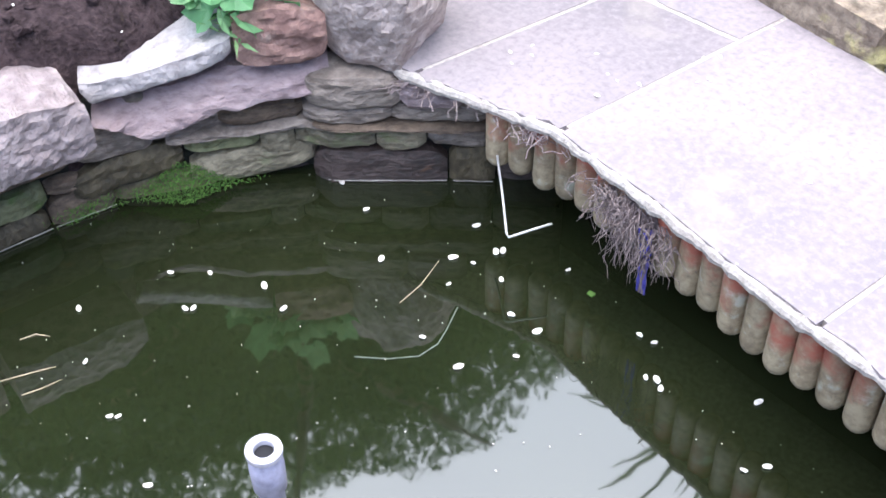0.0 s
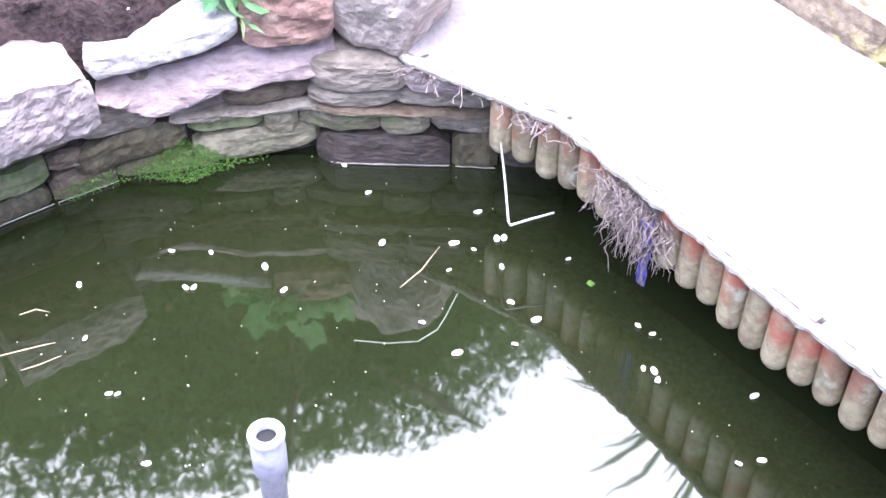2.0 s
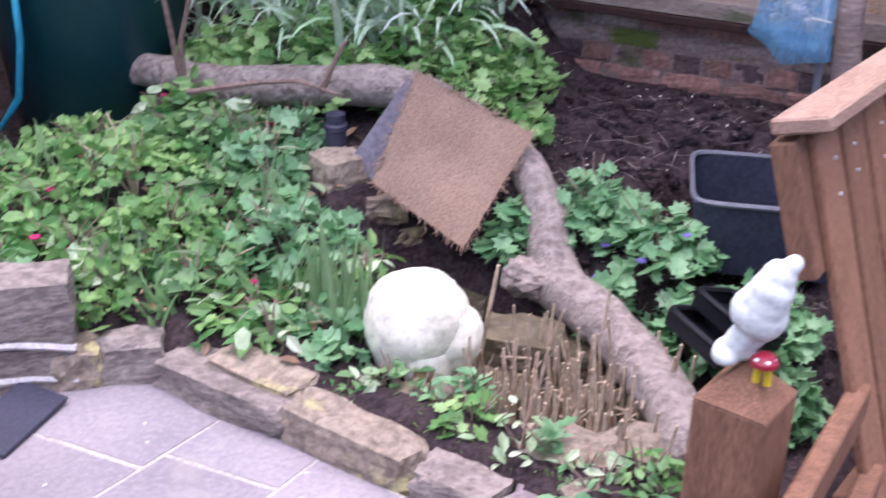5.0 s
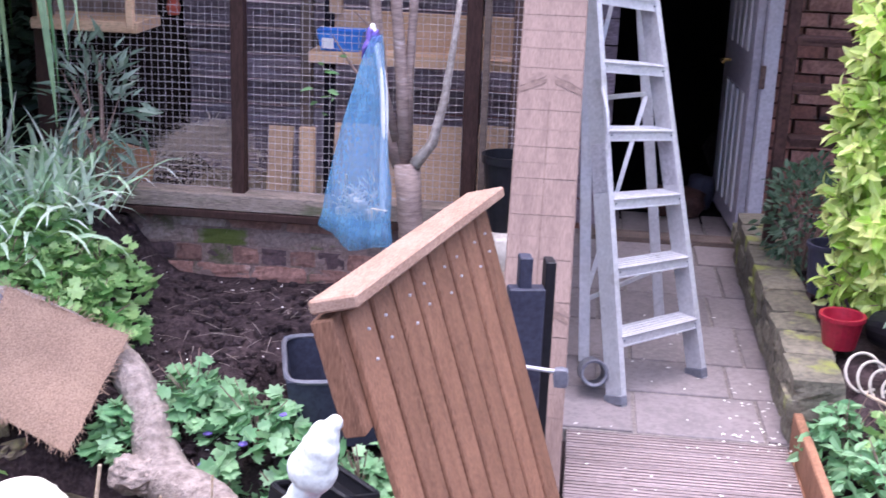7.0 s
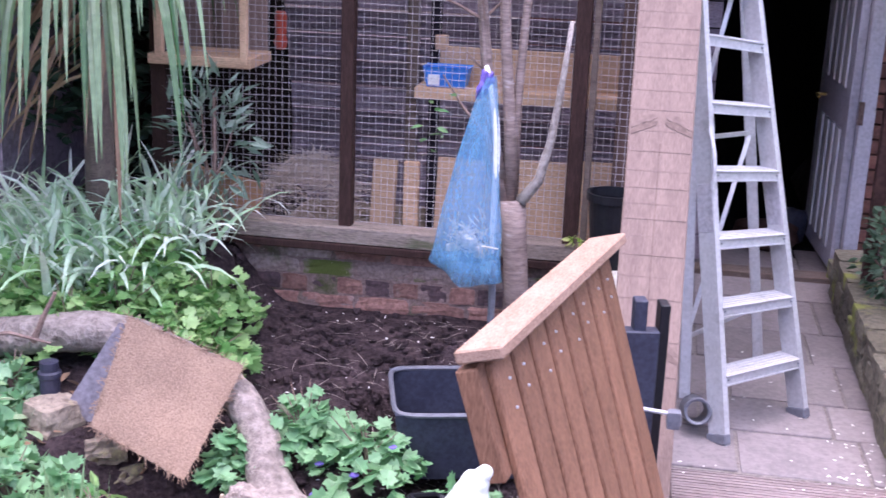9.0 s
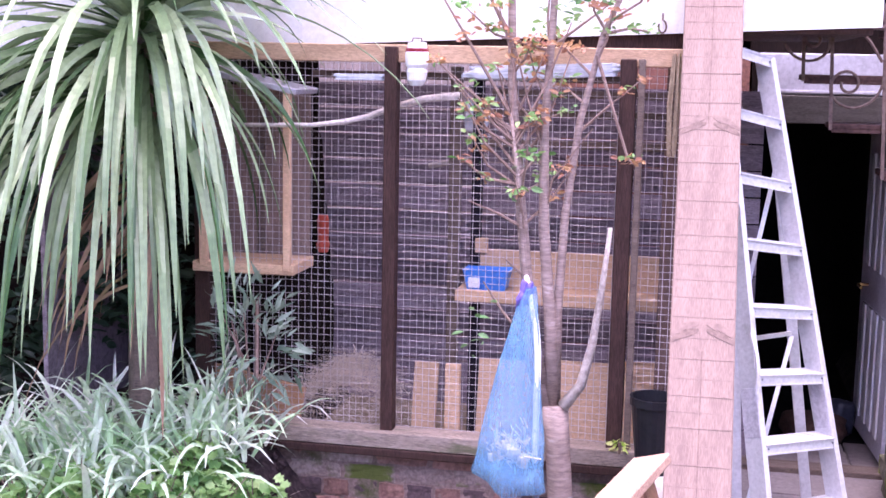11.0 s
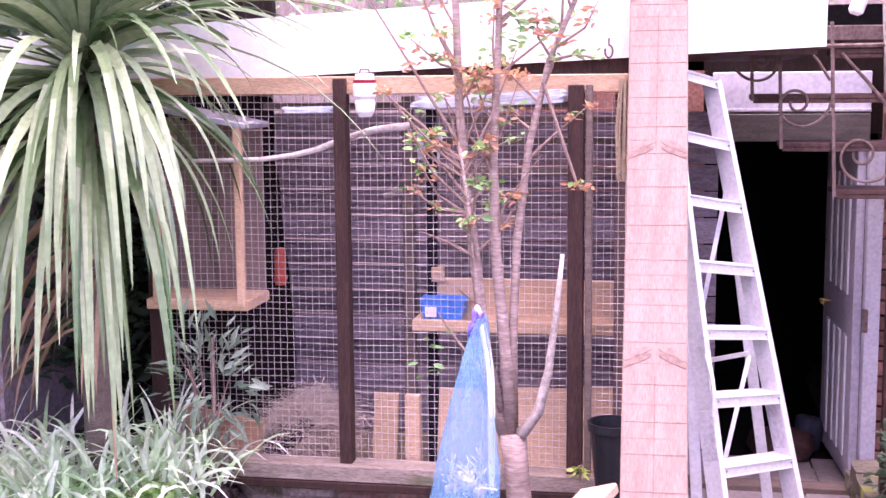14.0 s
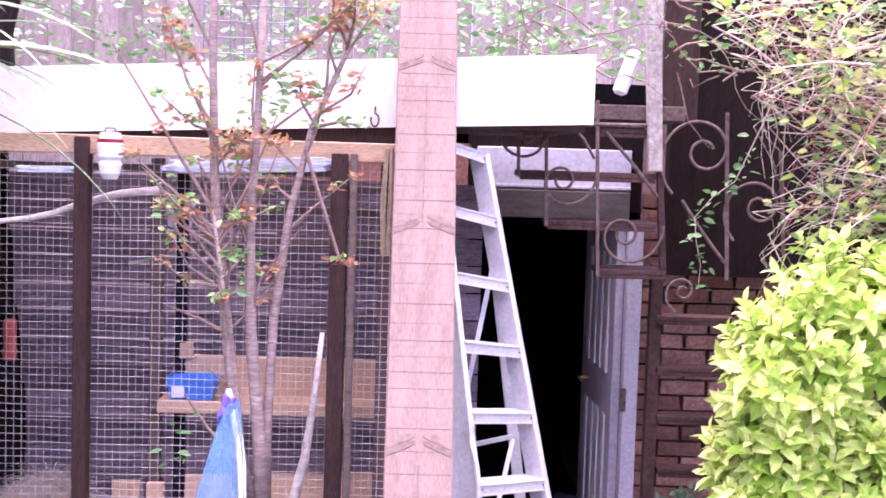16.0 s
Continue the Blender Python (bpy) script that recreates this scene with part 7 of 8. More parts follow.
def course(x0, x1, z0, z1, y, parent, material="house"):
    z, row = z0, 0
    while z < z1 - 0.01:
        x = x0 - (0.11 if row % 2 else 0.0)
        while x < x1:
            a, b = max(x, x0), min(x + 0.215, x1)
            if b - a > 0.03:
                bm = bmesh.new()
                rock(bm, ((a + b) / 2, y - 0.03 + rng.uniform(-0.003, 0.003), z + 0.032), (b - a - 0.009, 0.08, 0.063), None, a * 5 + z * 9, 0.04, 1, 0.94)
                part("brick", bm, "brick" if rng.uniform() < 0.35 else material, parent)
            x += 0.222
        z += 0.073
        row += 1


course(1.16, 1.95, 0.05, 1.75, WY, shop)
bm = bmesh.new()
box(bm, (3.16, WY + 0.06, 1.1), (4.0, 0.12, 2.2))
part("backing", bm, "walljoint", shop)
bm = bmesh.new()
box(bm, (-0.1, WY + 0.06, 1.0), (0.9, 0.12, 2.0))
part("backing", bm, "house", shop)
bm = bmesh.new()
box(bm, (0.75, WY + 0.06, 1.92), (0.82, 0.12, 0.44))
part("lintel_wall", bm, "shedwood_and_shade", shop)
# room behind the doorway; near-black wall colour stands in for its dimness
room = thing("wall_store_room", (0.7, 7.5, 0.0), "store room behind the doorway, its dimness put into near-black walls", "room", kind="structure")
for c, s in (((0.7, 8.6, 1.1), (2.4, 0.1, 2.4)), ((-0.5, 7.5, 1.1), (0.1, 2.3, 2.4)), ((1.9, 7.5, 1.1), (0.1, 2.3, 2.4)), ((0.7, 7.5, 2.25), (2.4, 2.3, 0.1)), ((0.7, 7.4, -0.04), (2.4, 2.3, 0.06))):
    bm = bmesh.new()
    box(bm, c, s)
    part("panel", bm, "storeshade", room)
bm = bmesh.new()
box(bm, (0.74, 6.28, 1.895), (0.72, 0.05, 0.19), None, 0.004)
header = thing("door_header", (0.74, 6.28, 1.8), "pale lilac-grey painted header board over the doorway", "board")
part("board", bm, "greypaint", header)
bm = bmesh.new()
box(bm, (0.74, 6.249, 1.812), (0.72, 0.012, 0.014), None, 0.002)
part("bead", bm, "greypaint", header)
bm = bmesh.new()
box(bm, (0.72, 6.25, 1.73), (0.75, 0.06, 0.13), None, 0.004)
solo("door_lintel", bm, "lintelgrey", "weathered grey-brown timber lintel over the doorway", "lintel", (0.72, 6.25, 1.66))
bm = bmesh.new()
box(bm, (0.72, 6.18, 0.01), (0.85, 0.12, 0.035), None, 0.004)
solo("door_sill", bm, "oldwood", "worn wooden threshold", "threshold", (0.72, 6.18, 0.0))
frame_ = thing("door_1", (1.08, 6.2, 0.0), "open white panelled door seen nearly edge on", "door", kind="structure")
bm = bmesh.new()
box(bm, (1.125, 6.22, 0.82), (0.07, 0.08, 1.66), None, 0.004)
part("door_frame", bm, "greypaint", frame_, "lilac-white door frame")
bm = bmesh.new()
da, db = Vector((1.07, 6.26, 0)), Vector((1.02, 7.0, 0))
dn = Vector((-1, -0.07, 0)).normalized()
beam(bm, da + Vector((0, 0, 0.84)), db + Vector((0, 0, 0.84)), 1.62, 0.04, dn, 0.003)
leaf_ = part("door_leaf", bm, "greypaint", frame_)
for u in (0.22, 0.42, 0.6, 0.8):
    for z0, z1 in ((0.12, 0.72), (0.92, 1.5)):
        bm = bmesh.new()
        p = da.lerp(db, u) + dn * 0.021
        box(bm, (p.x, p.y, (z0 + z1) / 2), (0.012, 0.10, z1 - z0), None, 0.004)
        part("door_panel", bm, "whitepaint", leaf_)
bm = bmesh.new()
tube(bm, [da.lerp(db, 0.75) + dn * 0.02 + Vector((0, 0, 0.82)), da.lerp(db, 0.75) + dn * 0.07 + Vector((0, 0, 0.82)), da.lerp(db, 0.62) + dn * 0.075 + Vector((0, 0, 0.82))], 0.008, 8)
part("door_handle", bm, "brass", leaf_, "brass lever handle")
bm = bmesh.new()
box(bm, (1.094, 6.18, 0.83), (0.026, 0.006, 0.11))
part("lock_plate", bm, "iron", frame_, "dark lock plate")
# things in the store, coloured dark in place of its dim light
for c, s, m, lab in (((0.78, 6.75, 0.06), (0.30, 0.3, 0.12), "ironred", "dim red-brown sack on the store room floor"), ((0.93, 6.9, 0.09), (0.13, 0.14, 0.18), "crate", "dim blue-grey bag by the door")):
    bm = bmesh.new()
    rock(bm, c, s, None, c[0] * 9, 0.2, 4, 0.4)
    solo("bag", bm, m, lab, "bag", (c[0], c[1], 0), smooth=True)

# iron spiral-pattern stairs
stairs = thing("iron_stairs", (1.1, 5.3, 0.0), "rusty wrought-iron outside stairs with scroll balusters", "stairs")


def iron(name, pts, r=0.007, sides=6, label=""):
    bm = bmesh.new()
    tube(bm, pts, r, sides)
    part(name, bm, "iron", stairs, label)


def scroll(c, r, start=0.0, flip=-1, turns=1.6, fade=1.7):
    pts = []
    for q in np.linspace(0, turns, 44):
        a = start + flip * 2 * math.pi * q
        rr = r * (0.13 + 0.87 * math.exp(-fade * q))
        pts.append((c[0] + rr * math.cos(a), c[1], c[2] + rr * math.sin(a)))
    return pts


SY = 5.2
for i, (x0, x1, z, d) in enumerate(((0.80, 1.02, 2.055, 0.22), (0.50, 1.03, 1.885, 0.22), (0.615, 1.04, 1.698, 0.22), (0.82, 1.08, 1.515, 0.22), (1.10, 1.42, 1.31, 0.10), (1.11, 1.45, 1.10, 0.10), (1.12, 1.48, 0.90, 0.10), (1.13, 1.5, 0.68, 0.10))):
    bm = bmesh.new()
    y0 = SY + 0.004 if i < 4 else SY + 0.25
    box(bm, ((x0 + x1) / 2, y0 + d / 2, z), (x1 - x0, d, 0.022), None, 0.002)
    box(bm, ((x0 + x1) / 2, y0 + 0.004, z - 0.014), (x1 - x0 - 0.01, 0.008, 0.02), None, 0.002)
    part("tread", bm, "ironred", stairs)
for xa, xb, z0, z1 in ((0.818, 0.791, 1.50, 2.17), (0.614, 0.600, 1.685, 2.07), (0.501, 0.494, 1.87, 2.07), (1.316, 1.287, 1.50, 2.14), (1.53, 1.50, 1.60, 2.0)):
    bm = bmesh.new()
    beam(bm, (xa, SY, z0), (xb, SY, z1), 0.013, 0.013, (0, 1, 0))
    part("baluster", bm, "iron", stairs)
bm = bmesh.new()
beam(bm, (1.020, SY, 1.905), (0.985, SY, 2.62), 0.055, 0.05, (0, 1, 0), 0.004)
part("newel", bm, "palebark", stairs, "pale flaking newel post")
bm = bmesh.new()
beam(bm, (1.074, SY + 0.02, 1.49), (1.032, SY + 0.02, 2.06), 0.024, 0.03, (0, 1, 0), 0.003)
part("post", bm, "ironred", stairs)
bm = bmesh.new()
box(bm, (1.10, SY + 0.3, 0.78), (0.05, 0.05, 1.5), None, 0.004)
part("stringer", bm, "ironred", stairs)
for c, r, st, fl in (((0.670, SY, 1.862), 0.134, 0.25, -1), ((0.914, SY, 1.662), 0.155, 0.25, -1), ((1.206, SY, 1.986), 0.20, 4.1, -1), ((1.426, SY, 1.782), 0.16, 4.1, -1), ((0.535, SY, 2.03), 0.11, 3.3, 1), ((1.15, SY, 1.45), 0.085, 4.4, -1)):
    iron("scroll", scroll(c, r, st, fl), 0.0058)
iron("handrail", [(0.707, SY, 2.062), (0.745, SY, 2.02), (0.79, SY, 1.948)], 0.006)
iron("handrail", [(0.83, SY, 2.05), (0.93, SY, 1.94), (1.035, SY, 1.81)], 0.007)
iron("handrail", [(0.50, SY, 2.075), (0.80, SY, 2.078), (1.0, SY, 2.08)], 0.009)
iron("curve", [(1.13, SY, 1.80), (1.2, SY, 1.70), (1.26, SY, 1.62), (1.31, SY, 1.56)], 0.006)
bm = bmesh.new()
box(bm, (0.9, 5.55, 2.13), (0.5, 0.5, 0.06), None, 0.004)
part("landing", bm, "iron", stairs)
bm = bmesh.new()
box(bm, (1.13, 5.35, 2.35), (0.14, 0.05, 0.5), None, 0.004)
solo("dark_post", bm, "darkwood", "dark brown timber post above the stairs", "post", (1.13, 5.35, 2.1))
bm = bmesh.new()
beam(bm, (0.885, 5.3, 2.20), (0.945, 5.3, 2.37), 0.055, 0.05, (0, 1, 0), 0.012)
solo("plastic_bottle", bm, "whitepaint", "white plastic container on the landing", "bottle", (0.9, 5.3, 2.16))
bm = bmesh.new()
box(bm, (1.47, 5.75, 0.75), (0.04, 0.05, 0.5), T(0, 0, 8), 0.004)
solo("yellow_tool", bm, "yellow", "yellow plastic tool handle under the stairs", "tool", (1.40, 5.75, 0.45))

# low stone retaining wall of the side bed
side = thing("wall_side_bed", (1.05, 4.8, 0.0), "low mossy stone wall edging the side bed", "wall", kind="structure")
rng = np.random.default_rng(61)
for z, h in ((-0.02, 0.09), (0.07, 0.08), (0.145, 0.075)):
    y = 3.92
    while y < 5.95:
        w = rng.uniform(0.14, 0.32)
        bm = bmesh.new()
        rock(bm, (1.06 + 0.02 * (y - 4) + rng.uniform(-0.01, 0.01), y + w / 2, z + h / 2), (0.17, w, h * 1.05), None, y * 3 + z * 20, 0.12, 3, 0.82)
        part("wall_stone", bm, "sidewall", side)
        y += w + 0.004


def potted(name, at, r0, r1, h, material, label, lean=None):
    t = thing(name, at, label, "plant pot")
    bm = bmesh.new()
    lathe(bm, at, [(0.0, 0.0), (r0, 0.0), (r1, h), (r1 + 0.006, h), (r1 + 0.006, h + 0.014), (r1 - 0.006, h + 0.014), (r0 - 0.005, 0.02), (0.0, 0.02)], 22, lean)
    part("body", bm, material, t)
    return t


potted("plant_pot", (1.18, 4.28, 0.215), 0.055, 0.072, 0.10, "red", "crimson glazed plant pot on the side bed wall")
potted("plant_pot", (1.32, 4.34, 0.27), 0.06, 0.08, 0.12, "black", "dark green plastic pot lying on its side", T(30, 80, 0))
potted("plant_pot", (1.225, 4.87, 0.215), 0.06, 0.075, 0.18, "slate", "tall blue-black plastic pot by the shrub")
bm = bmesh.new()
for i in range(4):
    c, r = Vector((1.21 + 0.03 * i, 4.02 - 0.02 * i, 0.225 - 0.012 * i)), 0.062 - 0.006 * i
    tube(bm, [c + Vector((r * math.cos(a) * 0.9, r * 0.5 * math.sin(a), r * math.sin(a) * 0.9)) for a in np.linspace(0.3 * i, 5.4 + 0.3 * i, 22)], 0.0052, 7)
solo("coiled_hose", bm, "cream", "loops of cream plastic hose on the side bed", "hose", (1.2, 4.0, 0.2), smooth=True)
bm = bmesh.new()
tube(bm, [(1.28, 3.85, 0.16), (1.45, 3.75, 0.13), (1.75, 3.62, 0.12)], 0.012, 8)
tube(bm, [(1.2, 3.9, 0.2), (1.4, 3.7, 0.17), (1.7, 3.68, 0.2)], 0.006, 6)
solo("garden_cane", bm, "deadwood", "pale garden canes lying among the plants", "cane", (1.28, 3.85, 0.1))


# ---- planting ----
def gz(x, y):
    return ground_at(x, y)


# geranium by the boulder
clump("geranium", "geranium with lobed blue-green leaves beside the boulder", (-2.06, 1.76, -0.05), 0.20, 0.40, 135, 0.080, "leaf5", "geranium", 12, 71, 0.62)
clump("geranium", "geranium leaves spilling over the red-brown stone", (-1.985, 1.63, -0.05), 0.10, 0.14, 26, 0.07, "leaf5", "geranium", 5, 72, 0.4)
clump("fern", "small trailing fern hanging over the red stone", (-1.93, 1.60, -0.08), 0.07, 0.08, 60, 0.04, "lance", "green", 6, 72, 0.3)

# the green carpet behind the kerb
BED = [(-1.75, 2.95, 0.16, 0.14), (-1.95, 3.0, 0.2, 0.16), (-1.55, 2.86, 0.15, 0.12), (-1.35, 2.90, 0.14, 0.10), (-1.62, 3.14, 0.18, 0.17), (-1.9, 3.28, 0.22, 0.18), (-2.2, 3.2, 0.24, 0.2), (-2.45, 3.0, 0.22, 0.15), (-2.2, 2.9, 0.2, 0.16), (-1.88, 3.46, 0.13, 0.13),
       (-2.1, 3.55, 0.24, 0.2), (-2.5, 3.36, 0.22, 0.13), (-2.74, 3.16, 0.18, 0.08), (-1.45, 3.15, 0.14, 0.12), (-2.75, 3.45, 0.18, 0.07), (-2.86, 3.5, 0.12, 0.08), (-2.3, 3.58, 0.17, 0.12), (-2.65, 2.8, 0.2, 0.10), (-2.78, 2.42, 0.2, 0.17), (-2.45, 2.42, 0.16, 0.2), (-2.2, 2.55, 0.17, 0.2), (-2.95, 2.62, 0.22, 0.2), (-2.02, 2.68, 0.15, 0.17), (-2.3, 3.68, 0.13, 0.13), (-2.05, 3.64, 0.13, 0.14), (-1.86, 3.62, 0.1, 0.12), (-2.55, 3.6, 0.12, 0.1), (-2.6, 3.74, 0.13, 0.2), (-3.0, 3.0, 0.26, 0.22)]
KINDS = [("strawberry_plant", "low green strawberry plants in the bed", "lobed", "green", 0.056, 120), ("cranesbill", "leafy cranesbill with cut green leaves in the bed", "lobed", "geranium", 0.064, 100),
         ("primrose", "fresh green primrose clump with small pink flowers", "oval", "fresh", 0.080, 70), ("goutweed", "low light green weeds in the bed", "lobed", "fresh", 0.050, 130), ("ground_elder", "pale variegated ground cover in the bed", "oval", "pale", 0.058, 24)]
for i, (x, y, r, h) in enumerate(BED):
    nm, lab, shp, mt, sz, cnt = KINDS[(i * 3 + i // 4) % 4]
    tall = h * (1.0 + 0.35 * math.sin(i * 2.3))
    clump(nm, lab, (x, y, gz(x, y) - 0.005), r * 1.08, tall, int(cnt * (r / 0.2) ** 2 * 1.6) + 30, sz * 0.86, shp, mt, 10, 200 + i, 0.42, flowers=1 if nm == "primrose" else 0, stem_mat="deadwood" if i % 3 == 0 else "twig")
    clump("ground_elder", KINDS[4][1], (x + 0.1 * math.sin(i * 4), y - 0.1 * math.cos(i * 3), gz(x, y)), r * 0.6, h * 1.18, 9, 0.072, "oval", "pale", 4, 300 + i, 0.5)
rng = np.random.default_rng(78)
pts = [(x, y, gz(x, y) + 0.02) for x, y in zip(rng.uniform(-3.0, -1.15, 260), rng.uniform(2.7, 3.7, 260))]
v, f = scatter_leaves(rng, pts, 0.05, "oval", 0.6)
from_arrays("leaf_litter", v, f, "litter", None, "dead brown leaves lying under the bed plants", "leaves", "stuff")
rng = np.random.default_rng(77)


def blades(name, label, centre, radius, count, length, width, droop, material, seed, lean=0.5, category="grass"):
    r = np.random.default_rng(seed)
    t = thing(name, centre, label, category)
    v, f = [], []
    for _ in range(count):
        if count <= 40:
            v, f = [], []
        a, q = r.uniform(0, 6.28), radius * math.sqrt(r.uniform(0, 1))
        x, y = centre[0] + q * math.cos(a), centre[1] + q * math.sin(a)
        b = r.uniform(0, 6.28)
        blade(v, f, (x, y, centre[2]), (math.cos(b) * lean * r.uniform(0.2, 1.2), math.sin(b) * lean * r.uniform(0.2, 1.2), 1), length * r.uniform(0.6, 1.2), width * r.uniform(0.7, 1.2), droop * r.uniform(0.4, 1.3), 6, 0.15, r.normal() * 0.4)
        if count <= 40:
            from_arrays("leaf", v, f, material, t)
    if count > 40:
        from_arrays("leaf_mass", v, f, material, t)
    return t


blades("iris_clump", "upright grey-green iris leaves by the pale stone", (-1.285, 2.90, -0.08), 0.06, 22, 0.31, 0.024, 0.30, "iris", 81, 0.20)
blades("iris_clump", "upright grey-green iris leaves in the bed", (-1.37, 2.93, -0.06), 0.05, 16, 0.30, 0.022, 0.35, "iris", 82, 0.22)
for i, (x, y) in enumerate(((-1.98, 2.85), (-2.3, 3.1), (-1.5, 2.98), (-1.72, 3.25), (-2.55, 3.2))):
    blades("grass_tuft", "loose tuft of green grass in the bed", (x, y, gz(x, y)), 0.07, 22, 0.2, 0.009, 0.9, "iris", 850 + i, 0.45)
blades("bulb_leaves", "broad green bulb leaves in the bed", (-1.78, 2.76, -0.07), 0.06, 22, 0.16, 0.024, 0.9, "green", 83, 0.6)
for i, (x, y, r, h, m, shp) in enumerate(((-1.02, 2.74, 0.06, 0.1, "geranium", "oval"), (-0.72, 2.66, 0.10, 0.15, "pale", "oval"), (-0.5, 2.57, 0.10, 0.13, "geranium", "oval"), (-0.55, 2.63, 0.08, 0.12, "pale", "oval"), (-0.3, 2.50, 0.1, 0.14, "geranium", "oval"), (-1.2, 2.70, 0.07, 0.09, "green", "oval"), (-1.42, 2.74, 0.08, 0.09, "fresh", "oval"), (-1.6, 2.76, 0.08, 0.1, "green", "lobed"), (-0.42, 2.66, 0.08, 0.14, "fresh", "oval"), (-0.38, 2.62, 0.07, 0.12, "green", "oval"), (-1.1, 2.78, 0.07, 0.12, "green", "oval"), (-0.9, 2.82, 0.05, 0.14, "geranium", "oval"), (-1.14, 2.74, 0.07, 0.1, "pale", "oval"), (-0.86, 2.71, 0.08, 0.13, "lush", "lobed"), (-1.3, 2.78, 0.08, 0.1, "geranium", "lobed"), (-0.64, 2.66, 0.08, 0.12, "geranium", "lobed"))):
    clump("seedling", "small pale-leaved plant growing between the stones", (x, y, -0.12), r * 1.25, h * 1.2, 36, 0.046, shp, m, 6, 400 + i, 0.6)
# geraniums by the log and crate
for i, (x, y, r, h) in enumerate(((-0.92, 3.78, 0.17, 0.24), (-0.68, 3.68, 0.18, 0.22), (-0.52, 3.52, 0.16, 0.2), (-0.33, 3.56, 0.15, 0.2), (-0.78, 3.52, 0.16, 0.2), (-0.62, 3.38, 0.14, 0.18), (-1.07, 3.36, 0.09, 0.16), (-1.1, 3.62, 0.1, 0.16), (-0.22, 3.42, 0.12, 0.2))):
    clump("geranium", "lush cut-leaved geranium with a few violet flowers", (x, y, gz(x, y) - 0.01), r, h * 1.15, 190, 0.058, "lobed", "geranium", 9, 500 + i, 0.5, flowers=3 if i in (1, 2, 4) else 0, petal="violet")

# striped grass and yellow-flowered weeds below the cordyline
for i, (x, y, n) in enumerate(((-1.58, 4.42, 70), (-1.75, 4.2, 100), (-1.95, 4.35, 110), (-2.2, 4.3, 110), (-2.0, 4.1, 90), (-2.45, 4.35, 110), (-1.7, 4.5, 90), (-2.7, 4.3, 100), (-2.25, 4.6, 90), (-2.9, 4.5, 90))):
    blades("ribbon_grass", "white-striped ribbon grass arching over the bed", (x, y, gz(x, y)), 0.19, int(n * 0.72), 0.38, 0.034, 1.9, "grass", 600 + i, 0.9)
for i, (x, y) in enumerate(((-1.45, 3.98), (-1.65, 4.0), (-1.9, 3.95), (-1.5, 4.12), (-2.15, 3.95), (-2.4, 4.0), (-1.78, 3.88), (-1.36, 4.05), (-1.40, 4.24), (-1.62, 4.2), (-2.0, 4.08))):
    clump("avens", "green avens with yellow flowers under the ribbon grass", (x, y, gz(x, y)), 0.18, 0.25, 250, 0.052, "lobed", "lush", 9, 700 + i, 0.5, flowers=2 if i in (0, 2) else 0, petal="yellow")

clump("seedling", "tiny yellow-flowered seedling rooted on the aviary sill", (-0.115, 4.60, 0.515), 0.03, 0.06, 22, 0.028, "oval", "lime", 4, 790, 0.5)

# cordyline palm
cord = thing("cordyline", (-1.82, 4.32, 0.2), "tall cordyline palm with long drooping strap leaves", "palm")
bm = bmesh.new()
tube(bm, [(-1.90, 4.42, 0.15), (-1.89, 4.40, 0.8), (-1.87, 4.36, 1.5), (-1.86, 4.34, 2.2)], [0.065, 0.055, 0.05, 0.045], 14)
part("trunk", bm, "oldwood", cord, "fibrous brown trunk")
r = np.random.default_rng(91)
HEART = Vector((-1.85, 4.33, 2.215))
for i in range(165):
    v, f = [], []
    a, q = i * 2.39996, i / 165
    up = 1.9 - 2.2 * q + r.normal() * 0.2
    side_ = 0.62 if math.cos(a) > 0.35 and q > 0.45 else 1.0
    blade(v, f, tuple(HEART + Vector((0.03 * math.cos(a), 0.03 * math.sin(a), -0.32 * q))), (math.cos(a), math.sin(a), up), r.uniform(0.9, 1.25) * side_ * (1.12 if q > 0.55 or math.cos(a) > 0.2 else 1.0), r.uniform(0.044, 0.064), (0.9 + 1.9 * q) * r.uniform(0.7, 1.25), 11, 0.16, r.normal() * 0.5)
    from_arrays("leaf", v, f, "strap", cord)
for i in range(16):
    v, f = [], []
    a = r.uniform(-0.9, 0.35)
    blade(v, f, tuple(HEART + Vector((0.01, -0.01, r.uniform(-0.16, -0.02)))), (math.cos(a), math.sin(a), r.uniform(0.1, 0.75)), r.uniform(0.95, 1.25), r.uniform(0.042, 0.058), r.uniform(0.7, 1.3), 11, 0.16, r.normal() * 0.4)
    from_arrays("leaf", v, f, "strap", cord)
for i in range(80):
    v, f = [], []
    a = r.uniform(2.9, 5.7)
    blade(v, f, tuple(HEART + Vector((0.05 * math.cos(a), 0.05 * math.sin(a), r.uniform(-0.6, -0.14)))), (math.cos(a), math.sin(a), r.uniform(-0.1, 0.3)), r.uniform(1.0, 1.4), r.uniform(0.042, 0.060), 3.0, 9, 0.14, r.normal() * 0.5)
    from_arrays("leaf", v, f, "strap", cord)
v, f = [], []
for i in range(30):
    a = r.uniform(2.5, 5.2)
    blade(v, f, (-1.78 + 0.05 * math.cos(a), 4.33 + 0.05 * math.sin(a), r.uniform(1.1, 1.8)), (math.cos(a), math.sin(a), -0.2), r.uniform(0.4, 0.75), 0.03, 2.5, 6, 0.1, r.normal() * 0.5)
from_arrays("dead_leaf_skirt", v, f, "litter", cord, "dry brown skirt of dead leaves")

